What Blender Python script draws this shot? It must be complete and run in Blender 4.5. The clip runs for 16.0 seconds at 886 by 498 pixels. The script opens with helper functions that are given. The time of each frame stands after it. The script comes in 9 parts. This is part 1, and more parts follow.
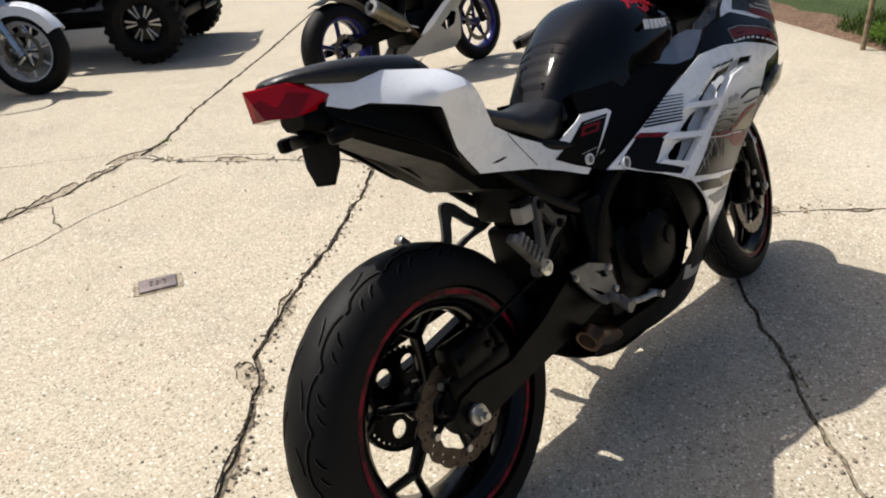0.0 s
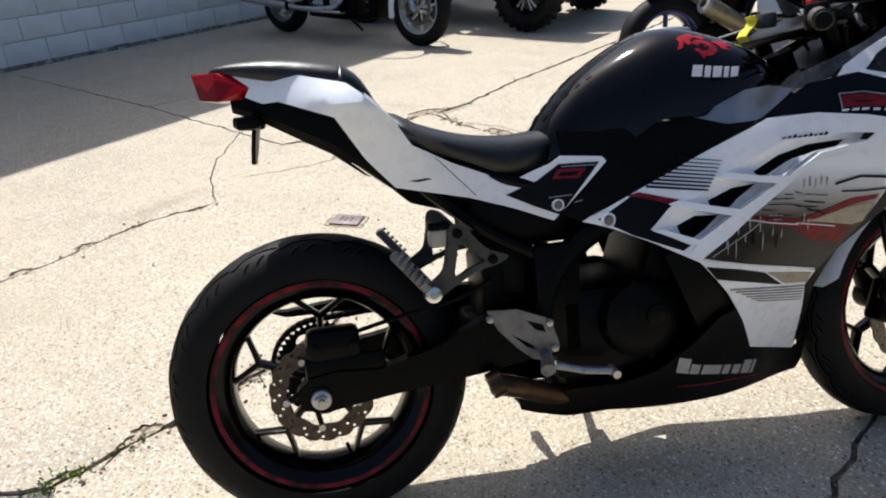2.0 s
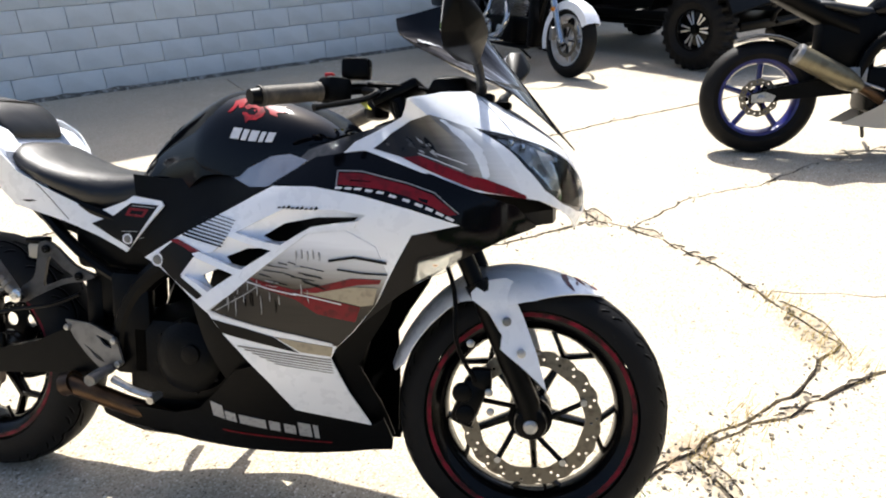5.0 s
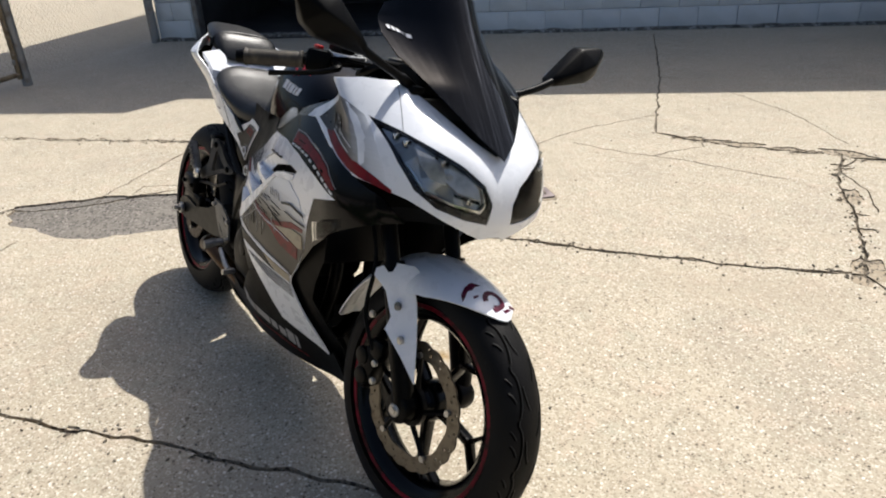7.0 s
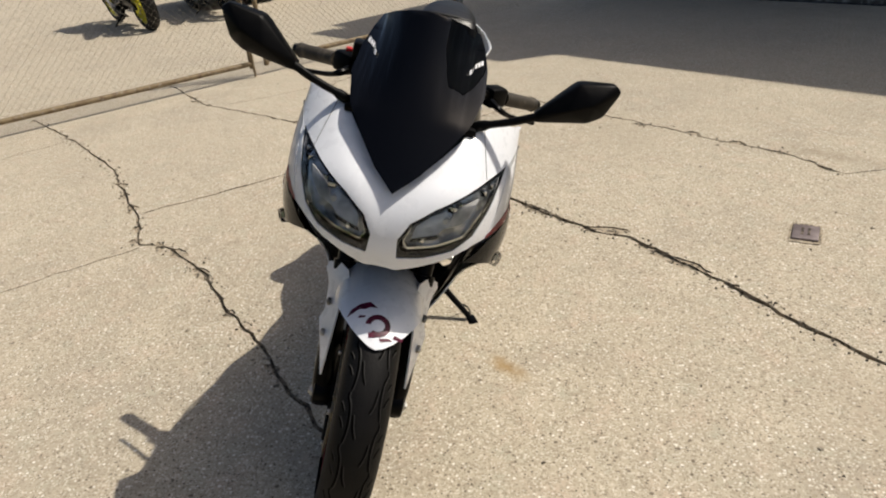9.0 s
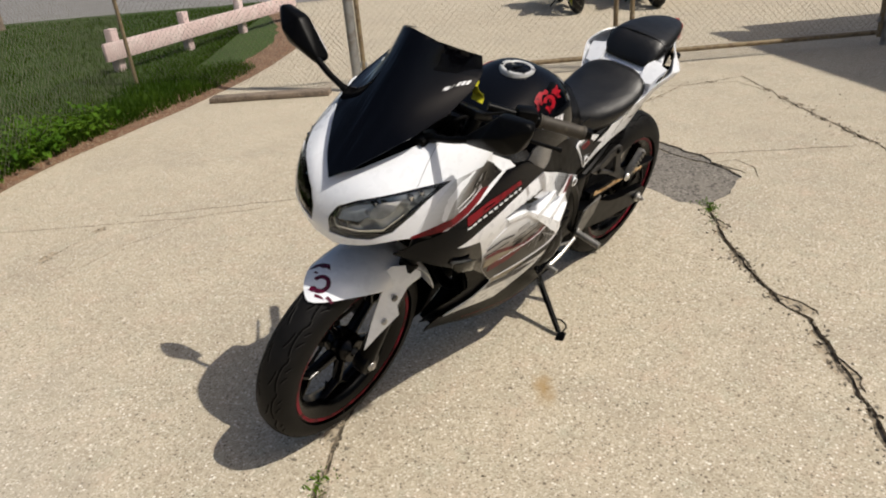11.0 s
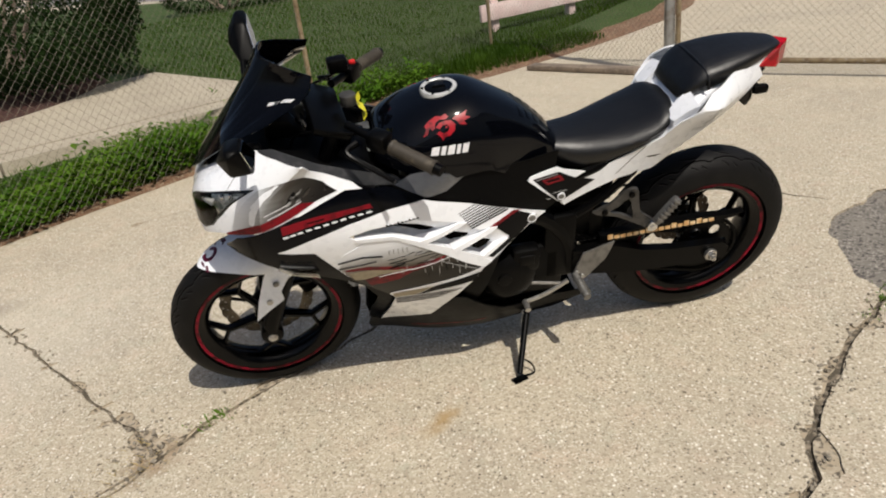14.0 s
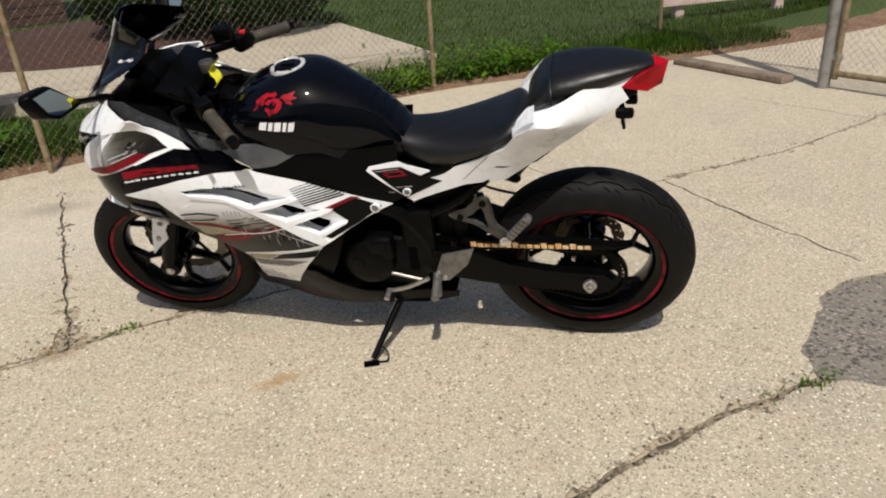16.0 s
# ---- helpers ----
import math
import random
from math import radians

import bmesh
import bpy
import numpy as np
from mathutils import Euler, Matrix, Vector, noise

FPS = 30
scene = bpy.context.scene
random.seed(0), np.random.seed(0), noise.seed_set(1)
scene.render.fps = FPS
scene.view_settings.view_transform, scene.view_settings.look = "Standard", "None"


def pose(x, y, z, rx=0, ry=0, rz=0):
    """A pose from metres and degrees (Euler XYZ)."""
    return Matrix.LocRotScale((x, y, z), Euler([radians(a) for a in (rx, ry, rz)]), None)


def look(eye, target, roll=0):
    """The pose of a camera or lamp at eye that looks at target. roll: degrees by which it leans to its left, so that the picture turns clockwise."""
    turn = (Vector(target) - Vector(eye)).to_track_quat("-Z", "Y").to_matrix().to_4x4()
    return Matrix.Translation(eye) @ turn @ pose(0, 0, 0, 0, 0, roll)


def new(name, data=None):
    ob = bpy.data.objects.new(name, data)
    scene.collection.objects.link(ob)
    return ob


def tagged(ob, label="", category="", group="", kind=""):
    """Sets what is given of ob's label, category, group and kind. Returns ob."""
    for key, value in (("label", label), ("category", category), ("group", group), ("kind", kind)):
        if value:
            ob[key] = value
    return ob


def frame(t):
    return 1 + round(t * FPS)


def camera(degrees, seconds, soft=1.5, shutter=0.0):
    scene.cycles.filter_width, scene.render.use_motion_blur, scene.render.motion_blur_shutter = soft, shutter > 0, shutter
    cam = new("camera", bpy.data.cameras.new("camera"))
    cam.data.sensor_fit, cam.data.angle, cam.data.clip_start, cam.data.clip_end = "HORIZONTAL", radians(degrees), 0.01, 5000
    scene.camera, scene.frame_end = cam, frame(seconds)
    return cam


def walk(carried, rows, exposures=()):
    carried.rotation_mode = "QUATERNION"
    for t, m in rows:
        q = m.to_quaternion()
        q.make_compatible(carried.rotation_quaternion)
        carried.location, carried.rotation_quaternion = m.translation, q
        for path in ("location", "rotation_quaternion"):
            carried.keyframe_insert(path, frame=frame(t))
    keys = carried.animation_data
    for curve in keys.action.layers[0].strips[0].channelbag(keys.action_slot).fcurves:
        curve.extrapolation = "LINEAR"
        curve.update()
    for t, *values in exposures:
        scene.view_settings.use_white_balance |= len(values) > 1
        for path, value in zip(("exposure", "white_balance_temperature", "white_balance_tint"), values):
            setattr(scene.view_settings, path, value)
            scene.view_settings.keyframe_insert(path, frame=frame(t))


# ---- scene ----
cam = camera(65.0, 16.0, soft=2.0)
PATH = [
    (0, (-0.735, -0.694, 1.158), (0.551, 0.557, 0.274), -4.03),
    (0.5, (-0.565, -0.874, 1.165), (0.525, 0.554, 0.285), -4.46),
    (1, (-0.403, -1.026, 1.185), (0.332, 0.611, 0.302), -5.30),
    (1.5, (-0.160, -1.074, 1.185), (0.382, 0.623, 0.275), -2.23),
    (2, (0.052, -1.155, 1.196), (0.370, 0.608, 0.308), -2.52),
    (2.5, (0.282, -1.242, 1.196), (0.445, 0.534, 0.291), -2.94),
    (3, (0.537, -1.210, 1.201), (0.683, 0.563, 0.288), -1.53),
    (3.5, (0.768, -1.241, 1.197), (0.817, 0.539, 0.285), -2.49),
    (4, (1.020, -1.312, 1.198), (0.874, 0.471, 0.303), -2.37),
    (4.5, (1.299, -1.248, 1.200), (1.018, 0.538, 0.345), -2.53),
    (4.7, (1.395, -1.221, 1.212), (1.059, 0.570, 0.388), -2.73),
    (6.8, (2.397, -0.664, 1.247), (0.988, 0.471, 0.396), -2.99),
    (7, (2.453, -0.592, 1.256), (0.970, 0.427, 0.383), -2.72),
    (7.5, (2.540, -0.328, 1.273), (0.921, 0.413, 0.362), -3.33),
    (8, (2.611, -0.073, 1.293), (0.909, 0.403, 0.358), -3.22),
    (8.5, (2.689, 0.190, 1.309), (0.935, 0.333, 0.359), -4.35),
    (9, (2.665, 0.455, 1.322), (0.903, 0.253, 0.399), -5.32),
    (9.2, (2.654, 0.563, 1.332), (0.907, 0.216, 0.423), -5.77),
    (11.3, (2.267, 1.526, 1.315), (1.082, 0.163, 0.456), -5.81),
    (11.5, (2.193, 1.568, 1.302), (1.078, 0.146, 0.444), -6.56),
    (12, (1.974, 1.656, 1.304), (1.040, 0.112, 0.442), -6.52),
    (12.5, (1.778, 1.805, 1.304), (1.059, 0.156, 0.431), -7.04),
    (13, (1.571, 1.916, 1.303), (1.050, 0.195, 0.427), -7.63),
    (13.5, (1.314, 1.972, 1.310), (0.927, 0.212, 0.443), -7.08),
    (14, (1.073, 2.061, 1.312), (0.855, 0.259, 0.471), -7.30),
    (14.5, (0.832, 2.088, 1.287), (0.787, 0.276, 0.441), -6.52),
    (15, (0.569, 2.062, 1.286), (0.697, 0.257, 0.433), -5.33),
    (15.5, (0.283, 2.099, 1.289), (0.579, 0.314, 0.437), -4.37),
    (16, (0.016, 2.048, 1.268), (0.417, 0.288, 0.407), -4.04),
]
EXPOSURES = [(0, 0.18, 6200, 10), (1.5, 0.29, 5950, 10), (2.5, 0.54, 5900, 10), (3.5, 0.98, 6050, 10), (4.7, 1.10, 6080, 10), (6.8, 0.20, 6120, 10), (7.5, 0.12, 6180, 10), (9, -0.28, 6520, 10), (12.5, -0.30, 6380, 10), (16, -0.28, 6360, 10)]
walk(cam, [(t, look(eye, target, roll)) for t, eye, target, roll in PATH], EXPOSURES)

# ---- light: clear sky, high sun from beyond the white building ----
SUN = Vector((-0.205, 0.665, 1.0)).normalized()
world = bpy.data.worlds.new("sky")
scene.world = world
world.use_nodes = True
_n, _l = world.node_tree.nodes, world.node_tree.links
_sky = _n.new("ShaderNodeTexSky")
_sky.sky_type, _sky.sun_disc = "NISHITA", False
_sky.sun_elevation, _sky.sun_rotation = math.asin(SUN.z), math.atan2(SUN.x, SUN.y)
_sky.dust_density, _sky.ozone_density = 4.0, 0.8
_l.new(_sky.outputs[0], _n["Background"].inputs["Color"])
_n["Background"].inputs["Strength"].default_value = 0.095
sun = new("sun", bpy.data.lights.new("sun", "SUN"))
sun.data.energy, sun.data.angle, sun.data.color = 5.0, radians(0.55), (1.0, 0.93, 0.82)
sun.matrix_world = look(SUN * 30, (0, 0, 0))

# ---- materials ----
def surf(name, base, rough=0.5, metal=0.0, layers=(), bump=(), coat=0.0, spec=0.5, coords="Object", vary=0.0, rough_var=0.0):
    """A surface. layers: (scale, colour, from, to, detail, kind) blends colour in where the noise lies over from; bump: (scale, strength, kind)."""
    m = bpy.data.materials.new(name)
    m.use_nodes = True
    n, l = m.node_tree.nodes, m.node_tree.links
    b = n["Principled BSDF"]
    tex = n.new("ShaderNodeTexCoord").outputs[coords]
    col = n.new("ShaderNodeRGB")
    col.outputs[0].default_value = (*base, 1)
    out = col.outputs[0]

    def grain(scale, detail, kind):
        if kind == "cell":
            t = n.new("ShaderNodeTexVoronoi")
            t.inputs["Scale"].default_value = scale
            sep = n.new("ShaderNodeSeparateColor")
            l.new(tex, t.inputs["Vector"])
            l.new(t.outputs["Color"], sep.inputs[0])
            return sep.outputs[0]
        if kind == "speck":
            t, sep, mad = n.new("ShaderNodeTexVoronoi"), n.new("ShaderNodeSeparateColor"), n.new("ShaderNodeMath")
            t.inputs["Scale"].default_value = scale
            l.new(tex, t.inputs["Vector"])
            l.new(t.outputs["Color"], sep.inputs[0])
            mad.operation = "MULTIPLY_ADD"
            mad.inputs[1].default_value = -0.5
            l.new(t.outputs["Distance"], mad.inputs[0])
            l.new(sep.outputs[0], mad.inputs[2])
            return mad.outputs[0]
        if kind == "edge":
            t = n.new("ShaderNodeTexVoronoi")
            t.feature = "DISTANCE_TO_EDGE"
            t.inputs["Scale"].default_value = scale
            l.new(tex, t.inputs["Vector"])
            return t.outputs["Distance"]
        t = n.new("ShaderNodeTexNoise")
        t.inputs["Scale"].default_value, t.inputs["Detail"].default_value = scale, detail
        l.new(tex, t.inputs["Vector"])
        return t.outputs["Fac"]

    for scale, colour, lo, hi, detail, kind in layers:
        ramp = n.new("ShaderNodeMapRange")
        ramp.inputs["From Min"].default_value, ramp.inputs["From Max"].default_value = lo, hi
        l.new(grain(scale, detail, kind), ramp.inputs["Value"])
        mix = n.new("ShaderNodeMix")
        mix.data_type = "RGBA"
        l.new(ramp.outputs[0], mix.inputs["Factor"])
        l.new(out, mix.inputs["A"])
        mix.inputs["B"].default_value = (*colour, 1)
        out = mix.outputs["Result"]
    if vary:
        info, hsv, r = n.new("ShaderNodeObjectInfo"), n.new("ShaderNodeHueSaturation"), n.new("ShaderNodeMapRange")
        r.inputs["To Min"].default_value, r.inputs["To Max"].default_value = 1 - vary, 1 + vary
        l.new(info.outputs["Random"], r.inputs["Value"])
        l.new(r.outputs[0], hsv.inputs["Value"])
        l.new(out, hsv.inputs["Color"])
        out = hsv.outputs[0]
    l.new(out, b.inputs["Base Color"])
    b.inputs["Roughness"].default_value, b.inputs["Metallic"].default_value = rough, metal
    b.inputs["Specular IOR Level"].default_value = spec
    if rough_var:
        r = n.new("ShaderNodeMapRange")
        r.inputs["To Min"].default_value, r.inputs["To Max"].default_value = max(0.02, rough - rough_var), min(1, rough + rough_var)
        l.new(grain(35, 4, "noise"), r.inputs["Value"])
        l.new(r.outputs[0], b.inputs["Roughness"])
    b.inputs["Coat Weight"].default_value, b.inputs["Coat Roughness"].default_value = coat, 0.04
    last = None
    for scale, strength, kind in bump:
        bp = n.new("ShaderNodeBump")
        bp.inputs["Strength"].default_value, bp.inputs["Distance"].default_value = strength, 0.4 / scale
        l.new(grain(scale, 5, kind), bp.inputs["Height"])
        if last:
            l.new(last, bp.inputs["Normal"])
        last = bp.outputs[0]
    if last:
        l.new(last, b.inputs["Normal"])
    return m


CONCRETE = surf("concrete", (0.465, 0.407, 0.308), 0.9, layers=(
    (0.5, (0.40, 0.34, 0.255), 0.42, 0.72, 4, "noise"), (1.3, (0.385, 0.335, 0.26), 0.50, 0.62, 6, "noise"), (3.0, (0.52, 0.455, 0.345), 0.50, 0.75, 5, "noise"),
    (8.0, (0.485, 0.395, 0.30), 0.52, 0.72, 3, "noise"), (11.0, (0.42, 0.39, 0.30), 0.54, 0.74, 3, "noise"),
    (14.0, (0.36, 0.30, 0.22), 0.60, 0.82, 6, "noise"), (60.0, (0.41, 0.355, 0.265), 0.50, 0.68, 4, "noise"),
    (125.0, (0.35, 0.30, 0.22), 0.50, 0.64, 0, "speck"), (165.0, (0.58, 0.525, 0.42), 0.52, 0.64, 0, "speck"), (240.0, (0.28, 0.235, 0.17), 0.60, 0.72, 0, "speck"),
    (90.0, (0.19, 0.155, 0.11), 0.76, 0.83, 0, "speck"), (130.0, (0.12, 0.10, 0.07), 0.755, 0.81, 0, "speck"), (100.0, (0.76, 0.72, 0.63), 0.75, 0.81, 0, "speck"), (34.0, (0.17, 0.14, 0.10), 0.87, 0.91, 0, "speck")),
    bump=((150, 0.16, "cell"), (40, 0.25, "noise"), (4, 0.2, "noise")))


def stain(m, cx, cy, rx, ry, turn, colour, amount):
    """A soft-edged, uneven stain at one spot of a ground material."""
    n, l = m.node_tree.nodes, m.node_tree.links
    sock = n["Principled BSDF"].inputs["Base Color"]
    before = sock.links[0].from_socket
    tex, mp, ln, ns, ad, mr, mix = (n.new("ShaderNode" + k) for k in ("TexCoord", "Mapping", "VectorMath", "TexNoise", "Math", "MapRange", "Mix"))
    mp.vector_type = "TEXTURE"
    mp.inputs["Location"].default_value, mp.inputs["Rotation"].default_value, mp.inputs["Scale"].default_value = (cx, cy, 0), (0, 0, turn), (rx, ry, 1)
    l.new(tex.outputs["Object"], mp.inputs["Vector"])
    ln.operation = "LENGTH"
    l.new(mp.outputs[0], ln.inputs[0])
    ns.inputs["Scale"].default_value, ns.inputs["Detail"].default_value = 22, 5
    l.new(tex.outputs["Object"], ns.inputs["Vector"])
    ad.operation = "MULTIPLY_ADD"
    ad.inputs[1].default_value = 1.3
    l.new(ns.outputs["Fac"], ad.inputs[0])
    l.new(ln.outputs["Value"], ad.inputs[2])
    mr.inputs["From Min"].default_value, mr.inputs["From Max"].default_value, mr.inputs["To Min"].default_value, mr.inputs["To Max"].default_value = 0.85, 1.7, amount, 0
    l.new(ad.outputs[0], mr.inputs["Value"])
    mix.data_type = "RGBA"
    l.new(mr.outputs[0], mix.inputs["Factor"])
    l.new(before, mix.inputs["A"])
    mix.inputs["B"].default_value = (*colour, 1)
    l.new(mix.outputs["Result"], sock)


for args in ((0.94, 0.42, 0.10, 0.035, 0.75, (0.33, 0.21, 0.075), 0.75), (1.78, 0.33, 0.14, 0.08, 0.8, (0.20, 0.125, 0.06), 0.7), (2.78, -0.90, 0.22, 0.12, 0.4, (0.13, 0.105, 0.08), 0.6), (2.2, 1.0, 0.09, 0.20, 0.3, (0.30, 0.22, 0.11), 0.6), (-0.7, 2.0, 0.3, 0.08, 0.75, (0.28, 0.23, 0.16), 0.5), (1.3, 1.5, 0.5, 0.2, 0.6, (0.36, 0.30, 0.22), 0.4), (-1.2, 1.1, 0.6, 0.3, 0.2, (0.36, 0.31, 0.23), 0.35), (2.9, 3.0, 0.25, 0.12, 0.2, (0.14, 0.12, 0.10), 0.7)):
    stain(CONCRETE, *args)
stain(CONCRETE, 2.75, -0.45, 1.25, 0.75, 0.72, (0.60, 0.56, 0.47), 0.35)
CRACK = surf("crack_dirt", (0.085, 0.07, 0.05), 1.0, layers=((45, (0.27, 0.225, 0.165), 0.45, 0.64, 4, "noise"),), bump=((120, 0.6, "cell"),))
RUBBLE = surf("broken_concrete", (0.36, 0.30, 0.215), 1.0, layers=((90, (0.12, 0.10, 0.075), 0.62, 0.8, 0, "cell"), (40, (0.45, 0.39, 0.30), 0.5, 0.7, 3, "noise")), bump=((80, 0.6, "cell"),))
ASPHALT = surf("old_asphalt", (0.16, 0.145, 0.125), 0.95, layers=((140, (0.33, 0.30, 0.26), 0.72, 0.9, 0, "cell"), (5, (0.21, 0.19, 0.16), 0.45, 0.7, 4, "noise"), (90, (0.07, 0.06, 0.055), 0.80, 0.9, 0, "cell")), bump=((140, 0.5, "cell"),))
STREET = surf("street_asphalt", (0.19, 0.185, 0.18), 0.95, layers=((2, (0.24, 0.235, 0.23), 0.45, 0.7, 5, "noise"), (120, (0.12, 0.115, 0.11), 0.7, 0.9, 0, "cell")))
WHITEWALL = surf("white_painted_block", (0.70, 0.735, 0.74), 0.75, layers=((4, (0.60, 0.63, 0.625), 0.45, 0.75, 5, "noise"), (60, (0.56, 0.585, 0.58), 0.62, 0.75, 4, "noise")), bump=((90, 0.35, "noise"),), vary=0.04)
GRIME = surf("wall_grime", (0.13, 0.12, 0.10), 1.0, layers=((25, (0.36, 0.35, 0.32), 0.48, 0.62, 5, "noise"), (9, (0.05, 0.05, 0.042), 0.5, 0.7, 4, "noise")), bump=((50, 0.6, "noise"),))
# near-black that stands in for shade inside the bay and exhaust can
SHADEBLACK = surf("interior_shade_colour", (0.03, 0.03, 0.032), 0.9, layers=((3, (0.05, 0.05, 0.052), 0.4, 0.7, 3, "noise"),))
SOIL = surf("bare_soil", (0.14, 0.075, 0.042), 1.0, layers=((6, (0.20, 0.115, 0.066), 0.45, 0.7, 5, "noise"), (120, (0.30, 0.24, 0.17), 0.84, 0.93, 0, "cell"), (30, (0.07, 0.045, 0.03), 0.55, 0.75, 4, "noise")), bump=((60, 0.8, "noise"), (12, 0.6, "noise")))
TURF = surf("turf", (0.022, 0.044, 0.003), 1.0, layers=((1.2, (0.031, 0.057, 0.005), 0.42, 0.66, 5, "noise"), (18, (0.040, 0.080, 0.008), 0.5, 0.7, 5, "noise"), (70, (0.075, 0.120, 0.010), 0.6, 0.75, 4, "noise")), bump=((60, 1.0, "noise"), (200, 1.0, "noise")))


def leafy(name, a, b):
    m = surf(name, a, 0.55, layers=((3.0, b, 0.40, 0.62, 4, "noise"),), spec=0.08)
    n, l = m.node_tree.nodes, m.node_tree.links
    p = n["Principled BSDF"]
    out = n["Material Output"]
    tr, add = n.new("ShaderNodeBsdfTranslucent"), n.new("ShaderNodeMixShader")
    tr.inputs["Color"].default_value = (b[0] * 1.7, b[1] * 1.7, b[2], 1)
    add.inputs[0].default_value = 0.3
    l.new(p.outputs[0], add.inputs[1])
    l.new(tr.outputs[0], add.inputs[2])
    l.new(add.outputs[0], out.inputs["Surface"])
    return m


GRASS = leafy("grass_blade", (0.023, 0.052, 0.003), (0.043, 0.082, 0.007))
WEED = leafy("weed_leaf", (0.047, 0.115, 0.009), (0.105, 0.19, 0.017))
HEDGE = leafy("hedge_leaf", (0.009, 0.022, 0.006), (0.018, 0.038, 0.009))
DRYWEED = leafy("dry_weed", (0.30, 0.22, 0.09), (0.42, 0.33, 0.15))
GALV = surf("galvanised_steel", (0.33, 0.33, 0.32), 0.5, 0.6, layers=((12, (0.20, 0.17, 0.14), 0.5, 0.75, 5, "noise"),))
RUST = surf("rusty_tube", (0.23, 0.175, 0.10), 0.7, 0.2, layers=((18, (0.13, 0.085, 0.045), 0.45, 0.7, 5, "noise"), (40, (0.28, 0.24, 0.19), 0.55, 0.7, 4, "noise")))
WIRE = surf("fence_wire", (0.15, 0.135, 0.10), 0.7, 0.1)
OLDWOOD = surf("weathered_wood", (0.20, 0.155, 0.115), 0.9, layers=((9, (0.11, 0.085, 0.065), 0.45, 0.7, 6, "noise"), (60, (0.30, 0.24, 0.18), 0.55, 0.7, 4, "noise")), bump=((50, 0.6, "noise"),))
PINKPAINT = surf("faded_pinkish_paint", (0.60, 0.46, 0.44), 0.8, layers=((7, (0.68, 0.57, 0.54), 0.45, 0.7, 5, "noise"), (45, (0.38, 0.28, 0.25), 0.64, 0.75, 5, "noise")), bump=((40, 0.3, "noise"),))
PAVING = surf("walk_slab", (0.42, 0.37, 0.285), 0.9, layers=((2, (0.35, 0.305, 0.235), 0.45, 0.7, 5, "noise"), (120, (0.28, 0.24, 0.18), 0.82, 0.93, 0, "cell")), bump=((90, 0.3, "noise"),))
MULCH = surf("mulch", (0.055, 0.022, 0.016), 1.0, layers=((40, (0.10, 0.045, 0.03), 0.5, 0.7, 4, "noise"), (90, (0.03, 0.015, 0.012), 0.6, 0.8, 0, "cell")), bump=((60, 1.0, "cell"),))
BROWNWALL = surf("brown_siding", (0.045, 0.022, 0.018), 0.85, layers=((5, (0.065, 0.034, 0.027), 0.45, 0.7, 5, "noise"),))
IRON = surf("cover_iron", (0.155, 0.125, 0.125), 0.6, 0.35, layers=((20, (0.24, 0.20, 0.195), 0.5, 0.7, 4, "noise"),), bump=((80, 0.3, "noise"),))
STONE = surf("pebble", (0.30, 0.26, 0.20), 0.9, layers=((40, (0.42, 0.37, 0.30), 0.5, 0.7, 3, "noise"),), vary=0.35)
PAPER = surf("litter_paper", (0.75, 0.73, 0.68), 0.8, layers=((30, (0.5, 0.46, 0.4), 0.55, 0.75, 3, "noise"),))

# motorcycle surfaces
PAINT_WHITE = surf("white_paint", (0.84, 0.86, 0.90), 0.28, layers=((4, (0.80, 0.82, 0.86), 0.45, 0.7, 4, "noise"), (140, (0.70, 0.71, 0.73), 0.72, 0.78, 3, "noise")), coat=0.6, rough_var=0.06)
PAINT_BLACK = surf("gloss_black_paint", (0.0015, 0.0018, 0.003), 0.10, layers=((160, (0.008, 0.008, 0.009), 0.68, 0.78, 3, "noise"),), coat=0.0, spec=0.16, rough_var=0.03)
TANKBLACK = surf("deep_gloss_black", (0.0012, 0.0015, 0.0026), 0.07, layers=((160, (0.004, 0.004, 0.0045), 0.70, 0.80, 3, "noise"),), spec=0.25, rough_var=0.03)
PAINT_SILVER = surf("pearl_silver_paint", (0.60, 0.60, 0.61), 0.30, 0.35, layers=((60, (0.60, 0.60, 0.60), 0.5, 0.7, 3, "noise"),), coat=0.5)


